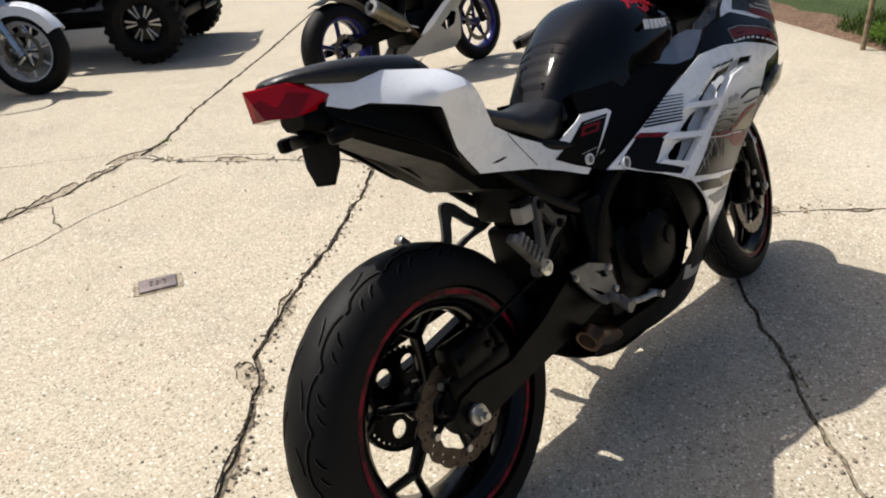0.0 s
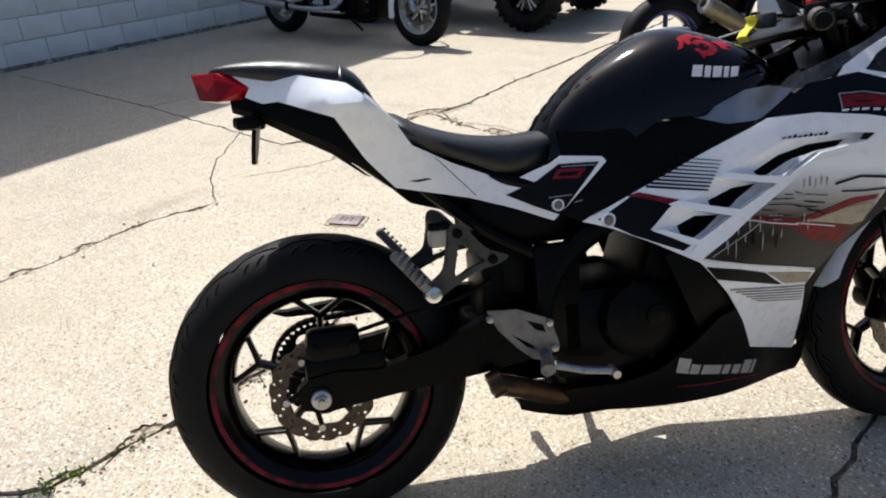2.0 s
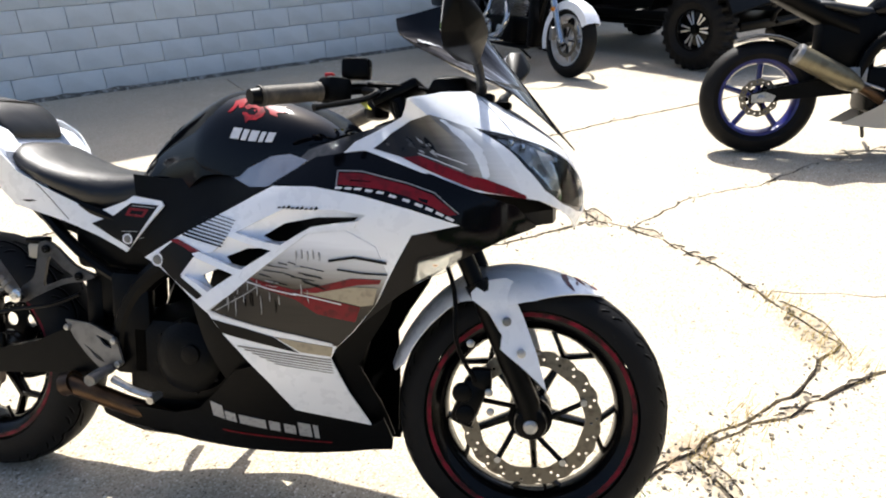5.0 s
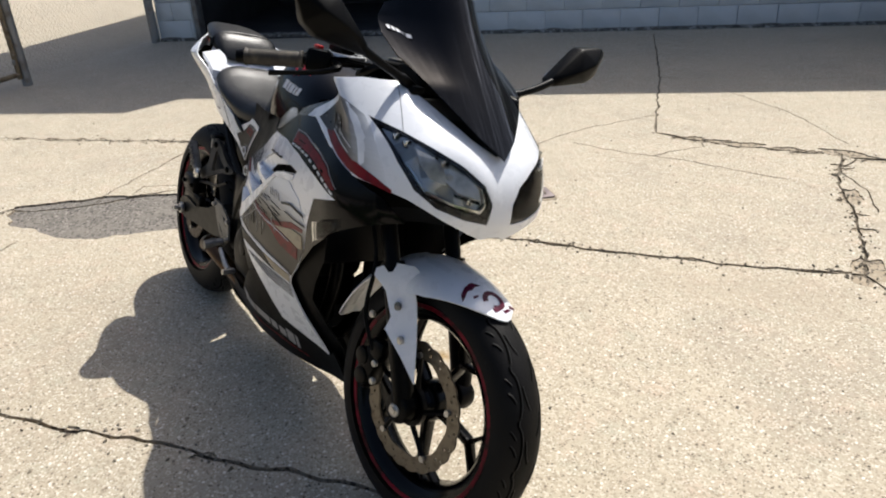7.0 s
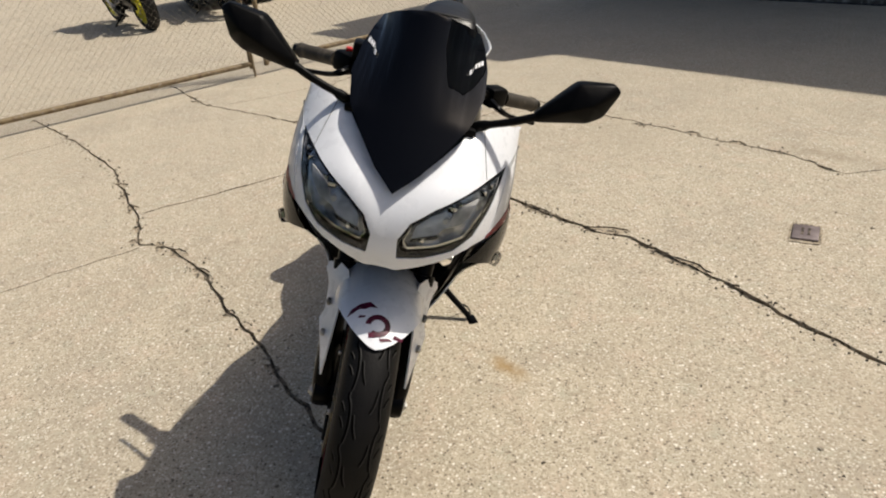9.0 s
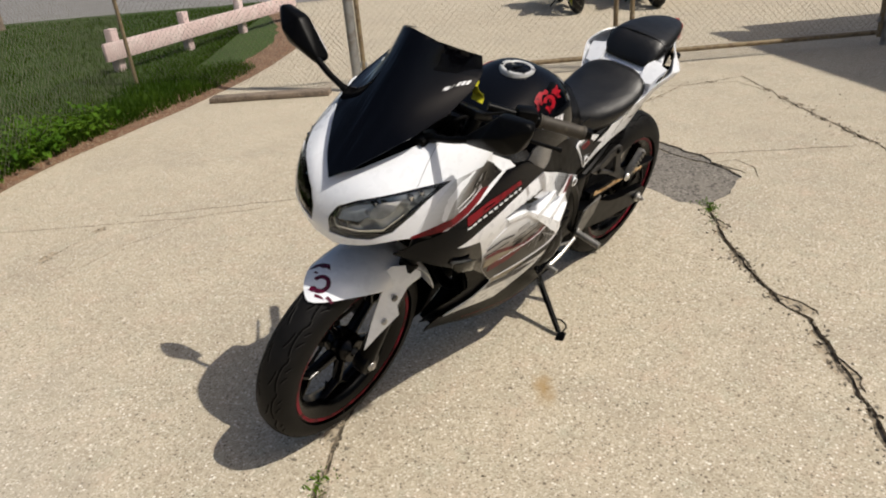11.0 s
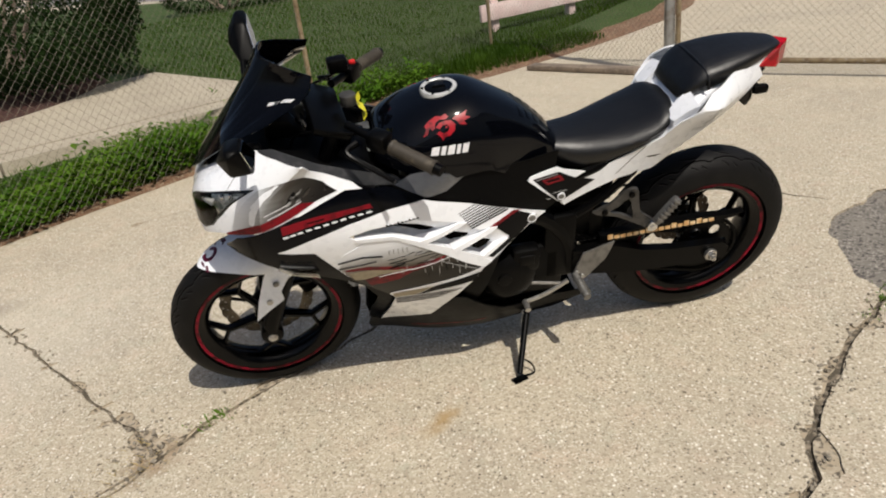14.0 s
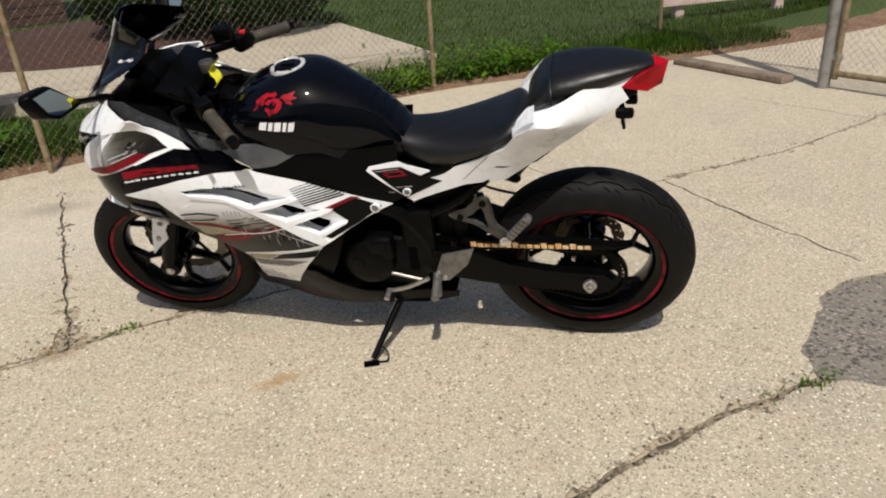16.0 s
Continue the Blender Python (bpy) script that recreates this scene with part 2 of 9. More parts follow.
def fade(name, way, lo, hi, stops, streak=0.0, rough=0.32):
    """A printed fade along a direction: stops are (0 to 1, colour); streak breaks it into fine lines along the bike."""
    m = surf(name, stops[0][1], rough, coat=0.1, spec=0.25)
    n, l = m.node_tree.nodes, m.node_tree.links
    tex, dot, mr, ramp = n.new("ShaderNodeTexCoord"), n.new("ShaderNodeVectorMath"), n.new("ShaderNodeMapRange"), n.new("ShaderNodeValToRGB")
    dot.operation = "DOT_PRODUCT"
    dot.inputs[1].default_value = way
    l.new(tex.outputs["Object"], dot.inputs[0])
    mr.inputs["From Min"].default_value, mr.inputs["From Max"].default_value = lo, hi
    mp, ns, add = n.new("ShaderNodeMapping"), n.new("ShaderNodeTexNoise"), n.new("ShaderNodeMath")
    mp.inputs["Scale"].default_value = (9, 9, 160)
    ns.inputs["Scale"].default_value, ns.inputs["Detail"].default_value = 1.0, 3
    l.new(tex.outputs["Object"], mp.inputs["Vector"])
    l.new(mp.outputs[0], ns.inputs["Vector"])
    add.operation = "MULTIPLY_ADD"
    add.inputs[1].default_value = streak
    l.new(ns.outputs["Fac"], add.inputs[0])
    l.new(mr.outputs[0], add.inputs[2])
    l.new(dot.outputs["Value"], mr.inputs["Value"])
    l.new(add.outputs[0], ramp.inputs["Fac"])
    while len(ramp.color_ramp.elements) < len(stops):
        ramp.color_ramp.elements.new(0.5)
    for e, (p, c) in zip(ramp.color_ramp.elements, stops):
        e.position, e.color = p, (*c, 1)
    l.new(ramp.outputs[0], n["Principled BSDF"].inputs["Base Color"])
    return m


BROWNGREY = surf("bronze_grey_graphic", (0.03, 0.025, 0.02), 0.32, 0.1, layers=((160, (0.05, 0.042, 0.036), 0.5, 0.75, 4, "noise"),), coat=0.4)
SIDEFADE = fade("side_fade_print", (0.10, 0, 1.0), 0.625, 0.780, [(0.0, (0.008, 0.007, 0.006)), (0.20, (0.03, 0.024, 0.018)), (0.36, (0.085, 0.07, 0.052)), (0.54, (0.30, 0.285, 0.26)), (0.80, (0.62, 0.63, 0.65)), (1.0, (0.84, 0.86, 0.90))], 0.10)
NOSEFADE = fade("nose_fade_print", (0.86, 0, 0.5), 1.425, 1.605, [(0.0, (0.006, 0.005, 0.005)), (0.25, (0.02, 0.018, 0.016)), (0.45, (0.07, 0.065, 0.06)), (0.62, (0.22, 0.22, 0.22)), (0.82, (0.60, 0.62, 0.65)), (1.0, (0.84, 0.86, 0.90))], 0.10)
TAN = surf("tan_graphic", (0.34, 0.29, 0.20), 0.4, layers=((70, (0.24, 0.20, 0.14), 0.5, 0.7, 4, "noise"),))
DARKGREY = surf("dark_grey_graphic", (0.0025, 0.0025, 0.003), 0.3, layers=((200, (0.02, 0.02, 0.02), 0.70, 0.80, 4, "noise"),), spec=0.12)
REDGRAPHIC = surf("red_graphic", (0.17, 0.002, 0.008), 0.4, layers=((55, (0.09, 0.0015, 0.005), 0.48, 0.64, 4, "noise"),), spec=0.25)
CRIMSON = surf("dark_crimson_graphic", (0.085, 0.002, 0.022), 0.4, layers=((70, (0.03, 0.001, 0.01), 0.5, 0.65, 4, "noise"),), spec=0.3)
TANKRED = surf("bright_red_mark", (0.30, 0.004, 0.012), 0.35, layers=((60, (0.12, 0.002, 0.006), 0.5, 0.62, 5, "noise"),), spec=0.3)
DECALWHITE = surf("white_graphic", (0.70, 0.70, 0.72), 0.4, layers=((90, (0.5, 0.5, 0.52), 0.6, 0.75, 4, "noise"),))
DECALGREY = surf("silver_graphic", (0.36, 0.36, 0.36), 0.42, 0.2, layers=((110, (0.22, 0.22, 0.22), 0.52, 0.7, 4, "noise"),))
ORANGEDECAL = surf("orange_cream_lettering", (0.62, 0.36, 0.14), 0.45, layers=((60, (0.78, 0.60, 0.36), 0.48, 0.6, 3, "noise"),))
PLASTIC = surf("black_plastic", (0.0012, 0.0012, 0.0013), 0.42, layers=((90, (0.0024, 0.0024, 0.0023), 0.5, 0.75, 4, "noise"),), rough_var=0.12, bump=((350, 0.12, "noise"),), spec=0.09)
FRAMEBLACK = surf("satin_black_metal", (0.001, 0.001, 0.0011), 0.34, 0.1, layers=((25, (0.002, 0.002, 0.0019), 0.5, 0.75, 5, "noise"),), rough_var=0.12, spec=0.11)
ENGINE = surf("engine_casing", (0.001, 0.001, 0.0011), 0.42, 0.05, layers=((18, (0.0025, 0.0024, 0.0022), 0.52, 0.75, 5, "noise"),), bump=((140, 0.25, "noise"),), spec=0.11)
TYRE = surf("tyre_rubber", (0.0026, 0.0024, 0.0024), 0.62, layers=((14, (0.0055, 0.005, 0.0048), 0.45, 0.72, 5, "noise"), (120, (0.012, 0.011, 0.010), 0.68, 0.80, 4, "noise")), bump=((160, 0.25, "noise"),), spec=0.2)
TYREEDGE = surf("tread_edge_rubber", (0.010, 0.0095, 0.009), 0.6, layers=((120, (0.02, 0.018, 0.016), 0.6, 0.75, 4, "noise"),), spec=0.3)
CUT = surf("tread_cut", (0.0008, 0.0008, 0.0008), 0.9, layers=((60, (0.0015, 0.0014, 0.0013), 0.5, 0.7, 3, "noise"),), spec=0.05)
RIM = surf("gloss_black_rim", (0.001, 0.001, 0.0011), 0.20, 0.0, layers=((40, (0.003, 0.003, 0.0028), 0.58, 0.78, 5, "noise"),), spec=0.2)
RIMTAPE = surf("red_rim_tape", (0.20, 0.002, 0.016), 0.5, layers=((30, (0.03, 0.001, 0.003), 0.42, 0.62, 4, "noise"),), spec=0.2)
STEEL = surf("brushed_steel", (0.48, 0.47, 0.45), 0.35, 0.9, layers=((60, (0.28, 0.26, 0.24), 0.5, 0.75, 5, "noise"),))
DISC = surf("brake_disc", (0.18, 0.155, 0.115), 0.38, 0.7, layers=((70, (0.11, 0.09, 0.065), 0.5, 0.7, 4, "noise"),))
ALLOY = surf("grey_alloy", (0.30, 0.295, 0.29), 0.45, 0.7, layers=((30, (0.20, 0.195, 0.19), 0.45, 0.7, 5, "noise"),), bump=((200, 0.15, "noise"),))
DARKSILVER = surf("glossy_dark_silver", (0.30, 0.30, 0.31), 0.22, 0.85, layers=((30, (0.24, 0.24, 0.25), 0.5, 0.7, 4, "noise"),))
INNERGREY = surf("inner_dark_grey", (0.035, 0.036, 0.038), 0.22, 0.3, layers=((40, (0.06, 0.06, 0.062), 0.5, 0.7, 4, "noise"),), bump=((120, 0.4, "cell"),))
HEEL = surf("worn_grey_alloy", (0.20, 0.195, 0.185), 0.45, 0.6, layers=((30, (0.11, 0.105, 0.10), 0.45, 0.7, 5, "noise"),), bump=((200, 0.15, "noise"),))
DARKALLOY = surf("dark_cast_alloy", (0.075, 0.072, 0.068), 0.5, 0.5, layers=((30, (0.035, 0.033, 0.031), 0.45, 0.7, 5, "noise"),), bump=((200, 0.15, "noise"),))
CAPRING = surf("pale_alloy_ring", (0.62, 0.62, 0.61), 0.4, 0.35, layers=((50, (0.5, 0.5, 0.49), 0.5, 0.7, 4, "noise"),))
CHROME = surf("polished_bolt", (0.68, 0.68, 0.67), 0.18, 1.0)
HEATPIPE = surf("heat_stained_pipe", (0.10, 0.055, 0.025), 0.35, 0.7, layers=((14, (0.04, 0.022, 0.012), 0.45, 0.7, 5, "noise"),))
VINYL = surf("seat_vinyl", (0.0025, 0.0025, 0.003), 0.40, layers=((8, (0.004, 0.004, 0.0046), 0.45, 0.75, 4, "noise"),), bump=((600, 0.22, "cell"), (12, 0.12, "noise")), rough_var=0.07)
GRIPRUBBER = surf("worn_grip_rubber", (0.036, 0.029, 0.020), 0.65, layers=((40, (0.085, 0.07, 0.048), 0.5, 0.7, 5, "noise"),), bump=((300, 0.3, "noise"),))
REDLENS = surf("red_tail_lens", (0.36, 0.001, 0.008), 0.15, layers=((26, (0.16, 0.001, 0.004), 0.45, 0.72, 2, "cell"),), spec=0.25)
YELLOWTAG = surf("yellow_key_tag", (0.72, 0.66, 0.03), 0.5, layers=((150, (0.35, 0.32, 0.02), 0.66, 0.7, 2, "noise"),))
MIRRORGLASS = surf("mirror_glass", (0.86, 0.88, 0.90), 0.02, 1.0)
REFLECTOR = surf("lamp_reflector", (0.66, 0.66, 0.66), 0.16, 1.0)
LAMPDARK = surf("lamp_bezel", (0.012, 0.012, 0.013), 0.25, layers=((40, (0.02, 0.02, 0.02), 0.5, 0.7, 3, "noise"),))
CUTGLASS = surf("cut_glass_reflector", (0.80, 0.80, 0.80), 0.12, 0.9, layers=((40, (0.45, 0.45, 0.46), 0.5, 0.7, 2, "cell"),), bump=((70, 1.0, "cell"), (25, 0.6, "cell")))
FACETS = surf("faceted_reflector", (0.62, 0.62, 0.63), 0.25, 0.45, layers=((30, (0.30, 0.305, 0.31), 0.5, 0.7, 2, "cell"),), bump=((45, 0.5, "cell"),))
PALEPLATE = surf("pale_reflector_plate", (0.66, 0.665, 0.67), 0.3, 0.10, layers=((25, (0.24, 0.245, 0.25), 0.45, 0.7, 3, "noise"),))
REARDISC = surf("rusted_rear_disc", (0.085, 0.062, 0.043), 0.45, 0.6, layers=((70, (0.04, 0.028, 0.02), 0.45, 0.7, 4, "noise"),))
AMBER = surf("amber_bulb", (0.60, 0.22, 0.02), 0.2)
REDPLASTIC = surf("red_switch", (0.5, 0.01, 0.01), 0.4)


def glassy(name, tint, rough=0.02, opaque=0.0, dark=(0.004, 0.004, 0.005), ior=1.45):
    m = bpy.data.materials.new(name)
    m.use_nodes = True
    n, l = m.node_tree.nodes, m.node_tree.links
    p = n["Principled BSDF"]
    p.inputs["Base Color"].default_value = (*dark, 1)
    p.inputs["Roughness"].default_value = rough
    p.inputs["Specular IOR Level"].default_value = 0.1
    tr, mix, glo = n.new("ShaderNodeBsdfTransparent"), n.new("ShaderNodeMixShader"), n.new("ShaderNodeBsdfGlossy")
    tr.inputs["Color"].default_value = (*tint, 1)
    glo.inputs["Roughness"].default_value = rough
    fr, m2 = n.new("ShaderNodeFresnel"), n.new("ShaderNodeMixShader")
    fr.inputs["IOR"].default_value = ior
    mix.inputs[0].default_value = opaque
    l.new(tr.outputs[0], mix.inputs[1])
    l.new(p.outputs[0], mix.inputs[2])
    l.new(fr.outputs[0], m2.inputs[0])
    l.new(mix.outputs[0], m2.inputs[1])
    l.new(glo.outputs[0], m2.inputs[2])
    l.new(m2.outputs[0], n["Material Output"].inputs["Surface"])
    return m


SMOKED = glassy("smoked_screen", (0.07, 0.07, 0.075), 0.02, 0.6, (0.0015, 0.0015, 0.0025), 1.32)
_n, _l = SMOKED.node_tree.nodes, SMOKED.node_tree.links
_tc, _mp, _ns, _bp = (_n.new("ShaderNode" + k) for k in ("TexCoord", "Mapping", "TexNoise", "Bump"))
_mp.inputs["Scale"].default_value = (2.5, 26, 2.5)
_ns.inputs["Scale"].default_value, _ns.inputs["Detail"].default_value = 1.0, 3
_bp.inputs["Strength"].default_value, _bp.inputs["Distance"].default_value = 0.8, 0.02
_l.new(_tc.outputs["Object"], _mp.inputs["Vector"])
_l.new(_mp.outputs[0], _ns.inputs["Vector"])
_l.new(_ns.outputs["Fac"], _bp.inputs["Height"])
for _node in _n:
    if _node.bl_idname in ("ShaderNodeBsdfGlossy", "ShaderNodeFresnel"):
        _l.new(_bp.outputs[0], _node.inputs["Normal"])
CLEARLENS = glassy("clear_lens", (0.93, 0.94, 0.94), 0.02, 0.0, ior=1.25)

# ---- building helpers ----
from mathutils import geometry


def finish(bm, angle=38, flat=False):
    bmesh.ops.recalc_face_normals(bm, faces=bm.faces[:])
    lim = radians(angle)
    for f in bm.faces:
        f.smooth = not flat
    for e in bm.edges:
        e.smooth = len(e.link_faces) == 2 and e.calc_face_angle(9) < lim
    return bm


def mesh_of(name, bm, material, angle=38, flat=False):
    me = bpy.data.meshes.new(name)
    finish(bm, angle, flat)
    bm.to_mesh(me)
    bm.free()
    for m in material if isinstance(material, (list, tuple)) else (material,):
        me.materials.append(m)
    return me


def part(name, bm, material, parent, label="", angle=38, flat=False):
    ob = new(name, mesh_of(name, bm, material, angle, flat))
    ob.parent = parent
    return tagged(ob, label)


def thing(name, label, category, m=None, group="", kind=""):
    ob = new(name)
    ob.empty_display_size = 0.1
    if m is not None:
        ob.matrix_world = m
    return tagged(ob, label, category, group, kind)


def solid(name, bm, material, label, category, group="", kind="", angle=38, flat=False):
    return tagged(new(name, mesh_of(name, bm, material, angle, flat)), label, category, group, kind)


def box(bm, c, s, bevel=0.0, m=None):
    r = bmesh.ops.create_cube(bm, size=1, matrix=(m or Matrix()) @ Matrix.Translation(c) @ Matrix.Diagonal((*s, 1)))
    if bevel:
        es = list({e for v in r["verts"] for e in v.link_edges})
        bmesh.ops.bevel(bm, geom=es, offset=bevel, segments=2, profile=0.5, affect="EDGES")
    return bm


def ring_mesh(bm, rings, close=True, caps=True):
    vs = [[bm.verts.new(p) for p in r] for r in rings]
    k = len(vs[0])
    for a, b in zip(vs, vs[1:]):
        for i in range(k if close else k - 1):
            j = (i + 1) % k
            bm.faces.new((a[i], a[j], b[j], b[i]))
    if caps and close:
        bm.faces.new(vs[0][::-1])
        bm.faces.new(vs[-1])
    return vs


def tube(bm, pts, r, n=10, caps=True):
    """A round bar through pts; r a number or one for each point."""
    pts = [Vector(p) for p in pts]
    rs = r if isinstance(r, (list, tuple)) else [r] * len(pts)
    rings, side = [], None
    for i, p in enumerate(pts):
        d = (pts[min(i + 1, len(pts) - 1)] - pts[max(i - 1, 0)]).normalized()
        if side is None:
            side = d.orthogonal().normalized()
        side = (side - d * side.dot(d)).normalized()
        up = d.cross(side)
        rings.append([p + rs[i] * (math.cos(a) * side + math.sin(a) * up) for a in (2 * math.pi * k / n for k in range(n))])
    ring_mesh(bm, rings, True, caps)
    return bm


def curve(pts, n=6):
    """A smooth way through pts, n steps a span."""
    pts = [Vector(p) for p in pts]
    out = []
    for i in range(len(pts) - 1):
        p0, p1, p2, p3 = pts[max(i - 1, 0)], pts[i], pts[i + 1], pts[min(i + 2, len(pts) - 1)]
        for k in range(n):
            t = k / n
            out.append(0.5 * (2 * p1 + (p2 - p0) * t + (2 * p0 - 5 * p1 + 4 * p2 - p3) * t * t + (3 * p1 - p0 - 3 * p2 + p3) * t ** 3))
    return out + [pts[-1]]


def lathe(bm, prof, n=48, m=None, full=True):
    """Turns prof, rows of (radius, along), round the y axis. A closed profile gives a ring."""
    m = m or Matrix()
    rings = [[m @ Vector((r * math.cos(a), y, r * math.sin(a))) for r, y in prof] for a in (2 * math.pi * k / n for k in range(n))]
    vs = [[bm.verts.new(p) for p in r] for r in rings]
    k = len(prof)
    for i in range(n):
        a, b = vs[i], vs[(i + 1) % n]
        for j in range(k if full else k - 1):
            q = (j + 1) % k
            bm.faces.new((a[j], a[q], b[q], b[j]))
    return bm


def disc(bm, c, r, h, n=20, axis="y", m=None, bevel=0.0):
    """A short round bar centred on c along an axis."""
    turn = {"y": Matrix.Rotation(radians(90), 4, "X"), "x": Matrix.Rotation(radians(90), 4, "Y"), "z": Matrix()}[axis]
    q = bmesh.ops.create_cone(bm, cap_ends=True, segments=n, radius1=r, radius2=r, depth=h, matrix=(m or Matrix()) @ Matrix.Translation(c) @ turn)
    if bevel:
        es = [e for e in {e for v in q["verts"] for e in v.link_edges} if any(len(f.verts) > 4 for f in e.link_faces)]
        bmesh.ops.bevel(bm, geom=es, offset=bevel, segments=2, profile=0.5, affect="EDGES")
    return bm


def smooth_loop(pts, n=4, keep=()):
    """A closed outline, rounded through its points but for the indices in keep, which stay sharp."""
    out, k = [], len(pts)
    for i in range(k):
        p0, p1, p2, p3 = (Vector((*pts[j % k], 0)) for j in (i - 1, i, i + 1, i + 2))
        m1 = Vector() if i in keep else (p2 - p0) / 2
        m2 = Vector() if (i + 1) % k in keep else (p3 - p1) / 2
        for q in range(n):
            t = q / n
            v = (2 * t ** 3 - 3 * t * t + 1) * p1 + (t ** 3 - 2 * t * t + t) * m1 + (3 * t * t - 2 * t ** 3) * p2 + (t ** 3 - t * t) * m2
            out.append((v.x, v.y))
    return out


def inside(poly, x, y):
    c, j = False, len(poly) - 1
    for i in range(len(poly)):
        (x1, y1), (x2, y2) = poly[i], poly[j]
        if (y1 > y) != (y2 > y) and x < (x2 - x1) * (y - y1) / (y2 - y1) + x1:
            c = not c
        j = i
    return c


def sheet(bm, poly, fn, step=0.025, thick=0.003, lift=0.0, holes=()):
    """A curved plate: the outline poly in (u, v), with holes, laid on the surface fn(u, v), lift proud of it and thick deep."""
    verts, faces = [], []

    def add(loop):
        area = sum(a[0] * b[1] - b[0] * a[1] for a, b in zip(loop, [*loop[1:], loop[0]]))
        loop = list(loop) if area > 0 else list(loop)[::-1]
        k = len(verts)
        for a, b in zip(loop, loop[1:] + loop[:1]):
            m = max(1, int(math.hypot(b[0] - a[0], b[1] - a[1]) / step + 0.5))
            verts.extend(Vector((a[0] + (b[0] - a[0]) * i / m, a[1] + (b[1] - a[1]) * i / m)) for i in range(m))
        faces.append(list(range(k, len(verts))))

    add(poly)
    for h in holes:
        add(h)
    us, vs = [p[0] for p in poly], [p[1] for p in poly]
    u = math.floor(min(us) / step) * step
    while u < max(us):
        v = math.floor(min(vs) / step) * step
        while v < max(vs):
            if inside(poly, u, v):
                verts.append(Vector((u, v)))
            v += step
        u += step
    pv, _, pf, _, _, of = geometry.delaunay_2d_cdt(verts, [], faces, 0, 1e-6)
    tris = [f for f, o in zip(pf, of) if 0 in o and len(o) == 1]
    e = 1e-3
    used = sorted({i for f in tris for i in f})
    top, low = {}, {}
    for i in used:
        u, v = pv[i]
        p = Vector(fn(u, v))
        n = (Vector(fn(u + e, v)) - Vector(fn(u - e, v))).cross(Vector(fn(u, v + e)) - Vector(fn(u, v - e)))
        n = n.normalized() if n.length > 1e-12 else Vector((1, 0, 0))
        if abs(n.y) > 0.12 and abs(p.y) > 0.01:
            n = n if p.y * n.y > 0 else -n
        elif abs(n.x) > 0.3:
            n = n if n.x > 0 else -n
        else:
            n = n if n.z > 0 else -n
        top[i], low[i] = bm.verts.new(p + n * lift), bm.verts.new(p + n * (lift - thick))
    count = {}
    for f in tris:
        bm.faces.new([top[i] for i in f])
        bm.faces.new([low[i] for i in reversed(f)])
        for a, b in zip(f, (*f[1:], f[0])):
            count.setdefault((min(a, b), max(a, b)), []).append((a, b))
    for (_, _), uses in count.items():
        if len(uses) == 1:
            a, b = uses[0]
            bm.faces.new((top[b], top[a], low[a], low[b]))
    return bm


def grid_value(xs, zs, table):
    """A smooth value over (x, z) from a coarse table, rows by x."""
    def hermite(ks, vs, q):
        if q <= ks[0]:
            return vs[0] + (vs[1] - vs[0]) / (ks[1] - ks[0]) * (q - ks[0])
        if q >= ks[-1]:
            return vs[-1] + (vs[-1] - vs[-2]) / (ks[-1] - ks[-2]) * (q - ks[-1])
        i = max(k for k in range(len(ks) - 1) if ks[k] <= q)
        t, h = (q - ks[i]) / (ks[i + 1] - ks[i]), ks[i + 1] - ks[i]
        d = lambda k: (vs[min(k + 1, len(ks) - 1)] - vs[max(k - 1, 0)]) / (ks[min(k + 1, len(ks) - 1)] - ks[max(k - 1, 0)])
        return (2 * t ** 3 - 3 * t * t + 1) * vs[i] + (t ** 3 - 2 * t * t + t) * h * d(i) + (3 * t * t - 2 * t ** 3) * vs[i + 1] + (t ** 3 - t * t) * h * d(i + 1)
    return lambda x, z: hermite(xs, [hermite(zs, row, z) for row in table], x)


def along(ks, vs):
    """A smooth value along one axis."""
    g = grid_value(ks, [0, 1], [[v, v] for v in vs])
    return lambda q: g(q, 0.5)


# site axes: a runs along the white building from its corner, b away from it
CORNER = Vector((-6.5, 1.65, 0))
AXIS_A, AXIS_B = Vector((0.682, 0.7314, 0)), Vector((0.7314, -0.682, 0))


def site(a, b, z=0.0):
    return CORNER + a * AXIS_A + b * AXIS_B + Vector((0, 0, z))


SITE = Matrix.Translation(CORNER) @ Matrix(((AXIS_A.x, AXIS_B.x, 0, 0), (AXIS_A.y, AXIS_B.y, 0, 0), (0, 0, 1, 0), (0, 0, 0, 1)))

# ---- ground: one cracked concrete sheet ----
CRACKS, HOLES = [], []


def crack(width, *pts):
    """A crack through pts, as quads of uneven width."""
    pts, width = [Vector((x, y, 0)) for x, y in pts], width * 1.25
    way = [pts[0]]
    for a, b in zip(pts, pts[1:]):
        k = max(1, round((b - a).length / 0.045))
        s = (b - a).normalized().cross(Vector((0, 0, 1)))
        for i in range(1, k + 1):
            p = a.lerp(b, i / k)
            j = 0.016 * noise.noise(p * 9) + 0.012 * noise.noise(p * 31)
            way.append(p + s * j * min(1, width / 0.009))
    left, right = [], []
    for i, p in enumerate(way):
        d = (way[min(i + 1, len(way) - 1)] - way[max(i - 1, 0)]).normalized()
        s = d.cross(Vector((0, 0, 1)))
        w = width * (0.55 + 0.9 * abs(noise.noise(p * 7 + Vector((3, 0, 0)))) + 0.5 * abs(noise.noise(p * 23)))
        w *= 0.35 if i in (0, len(way) - 1) else 1
        left.append(p + s * w * 0.5)
        right.append(p - s * w * (0.4 + 0.3 * abs(noise.noise(p * 17))))
    CRACKS.append((left, right))
    return way


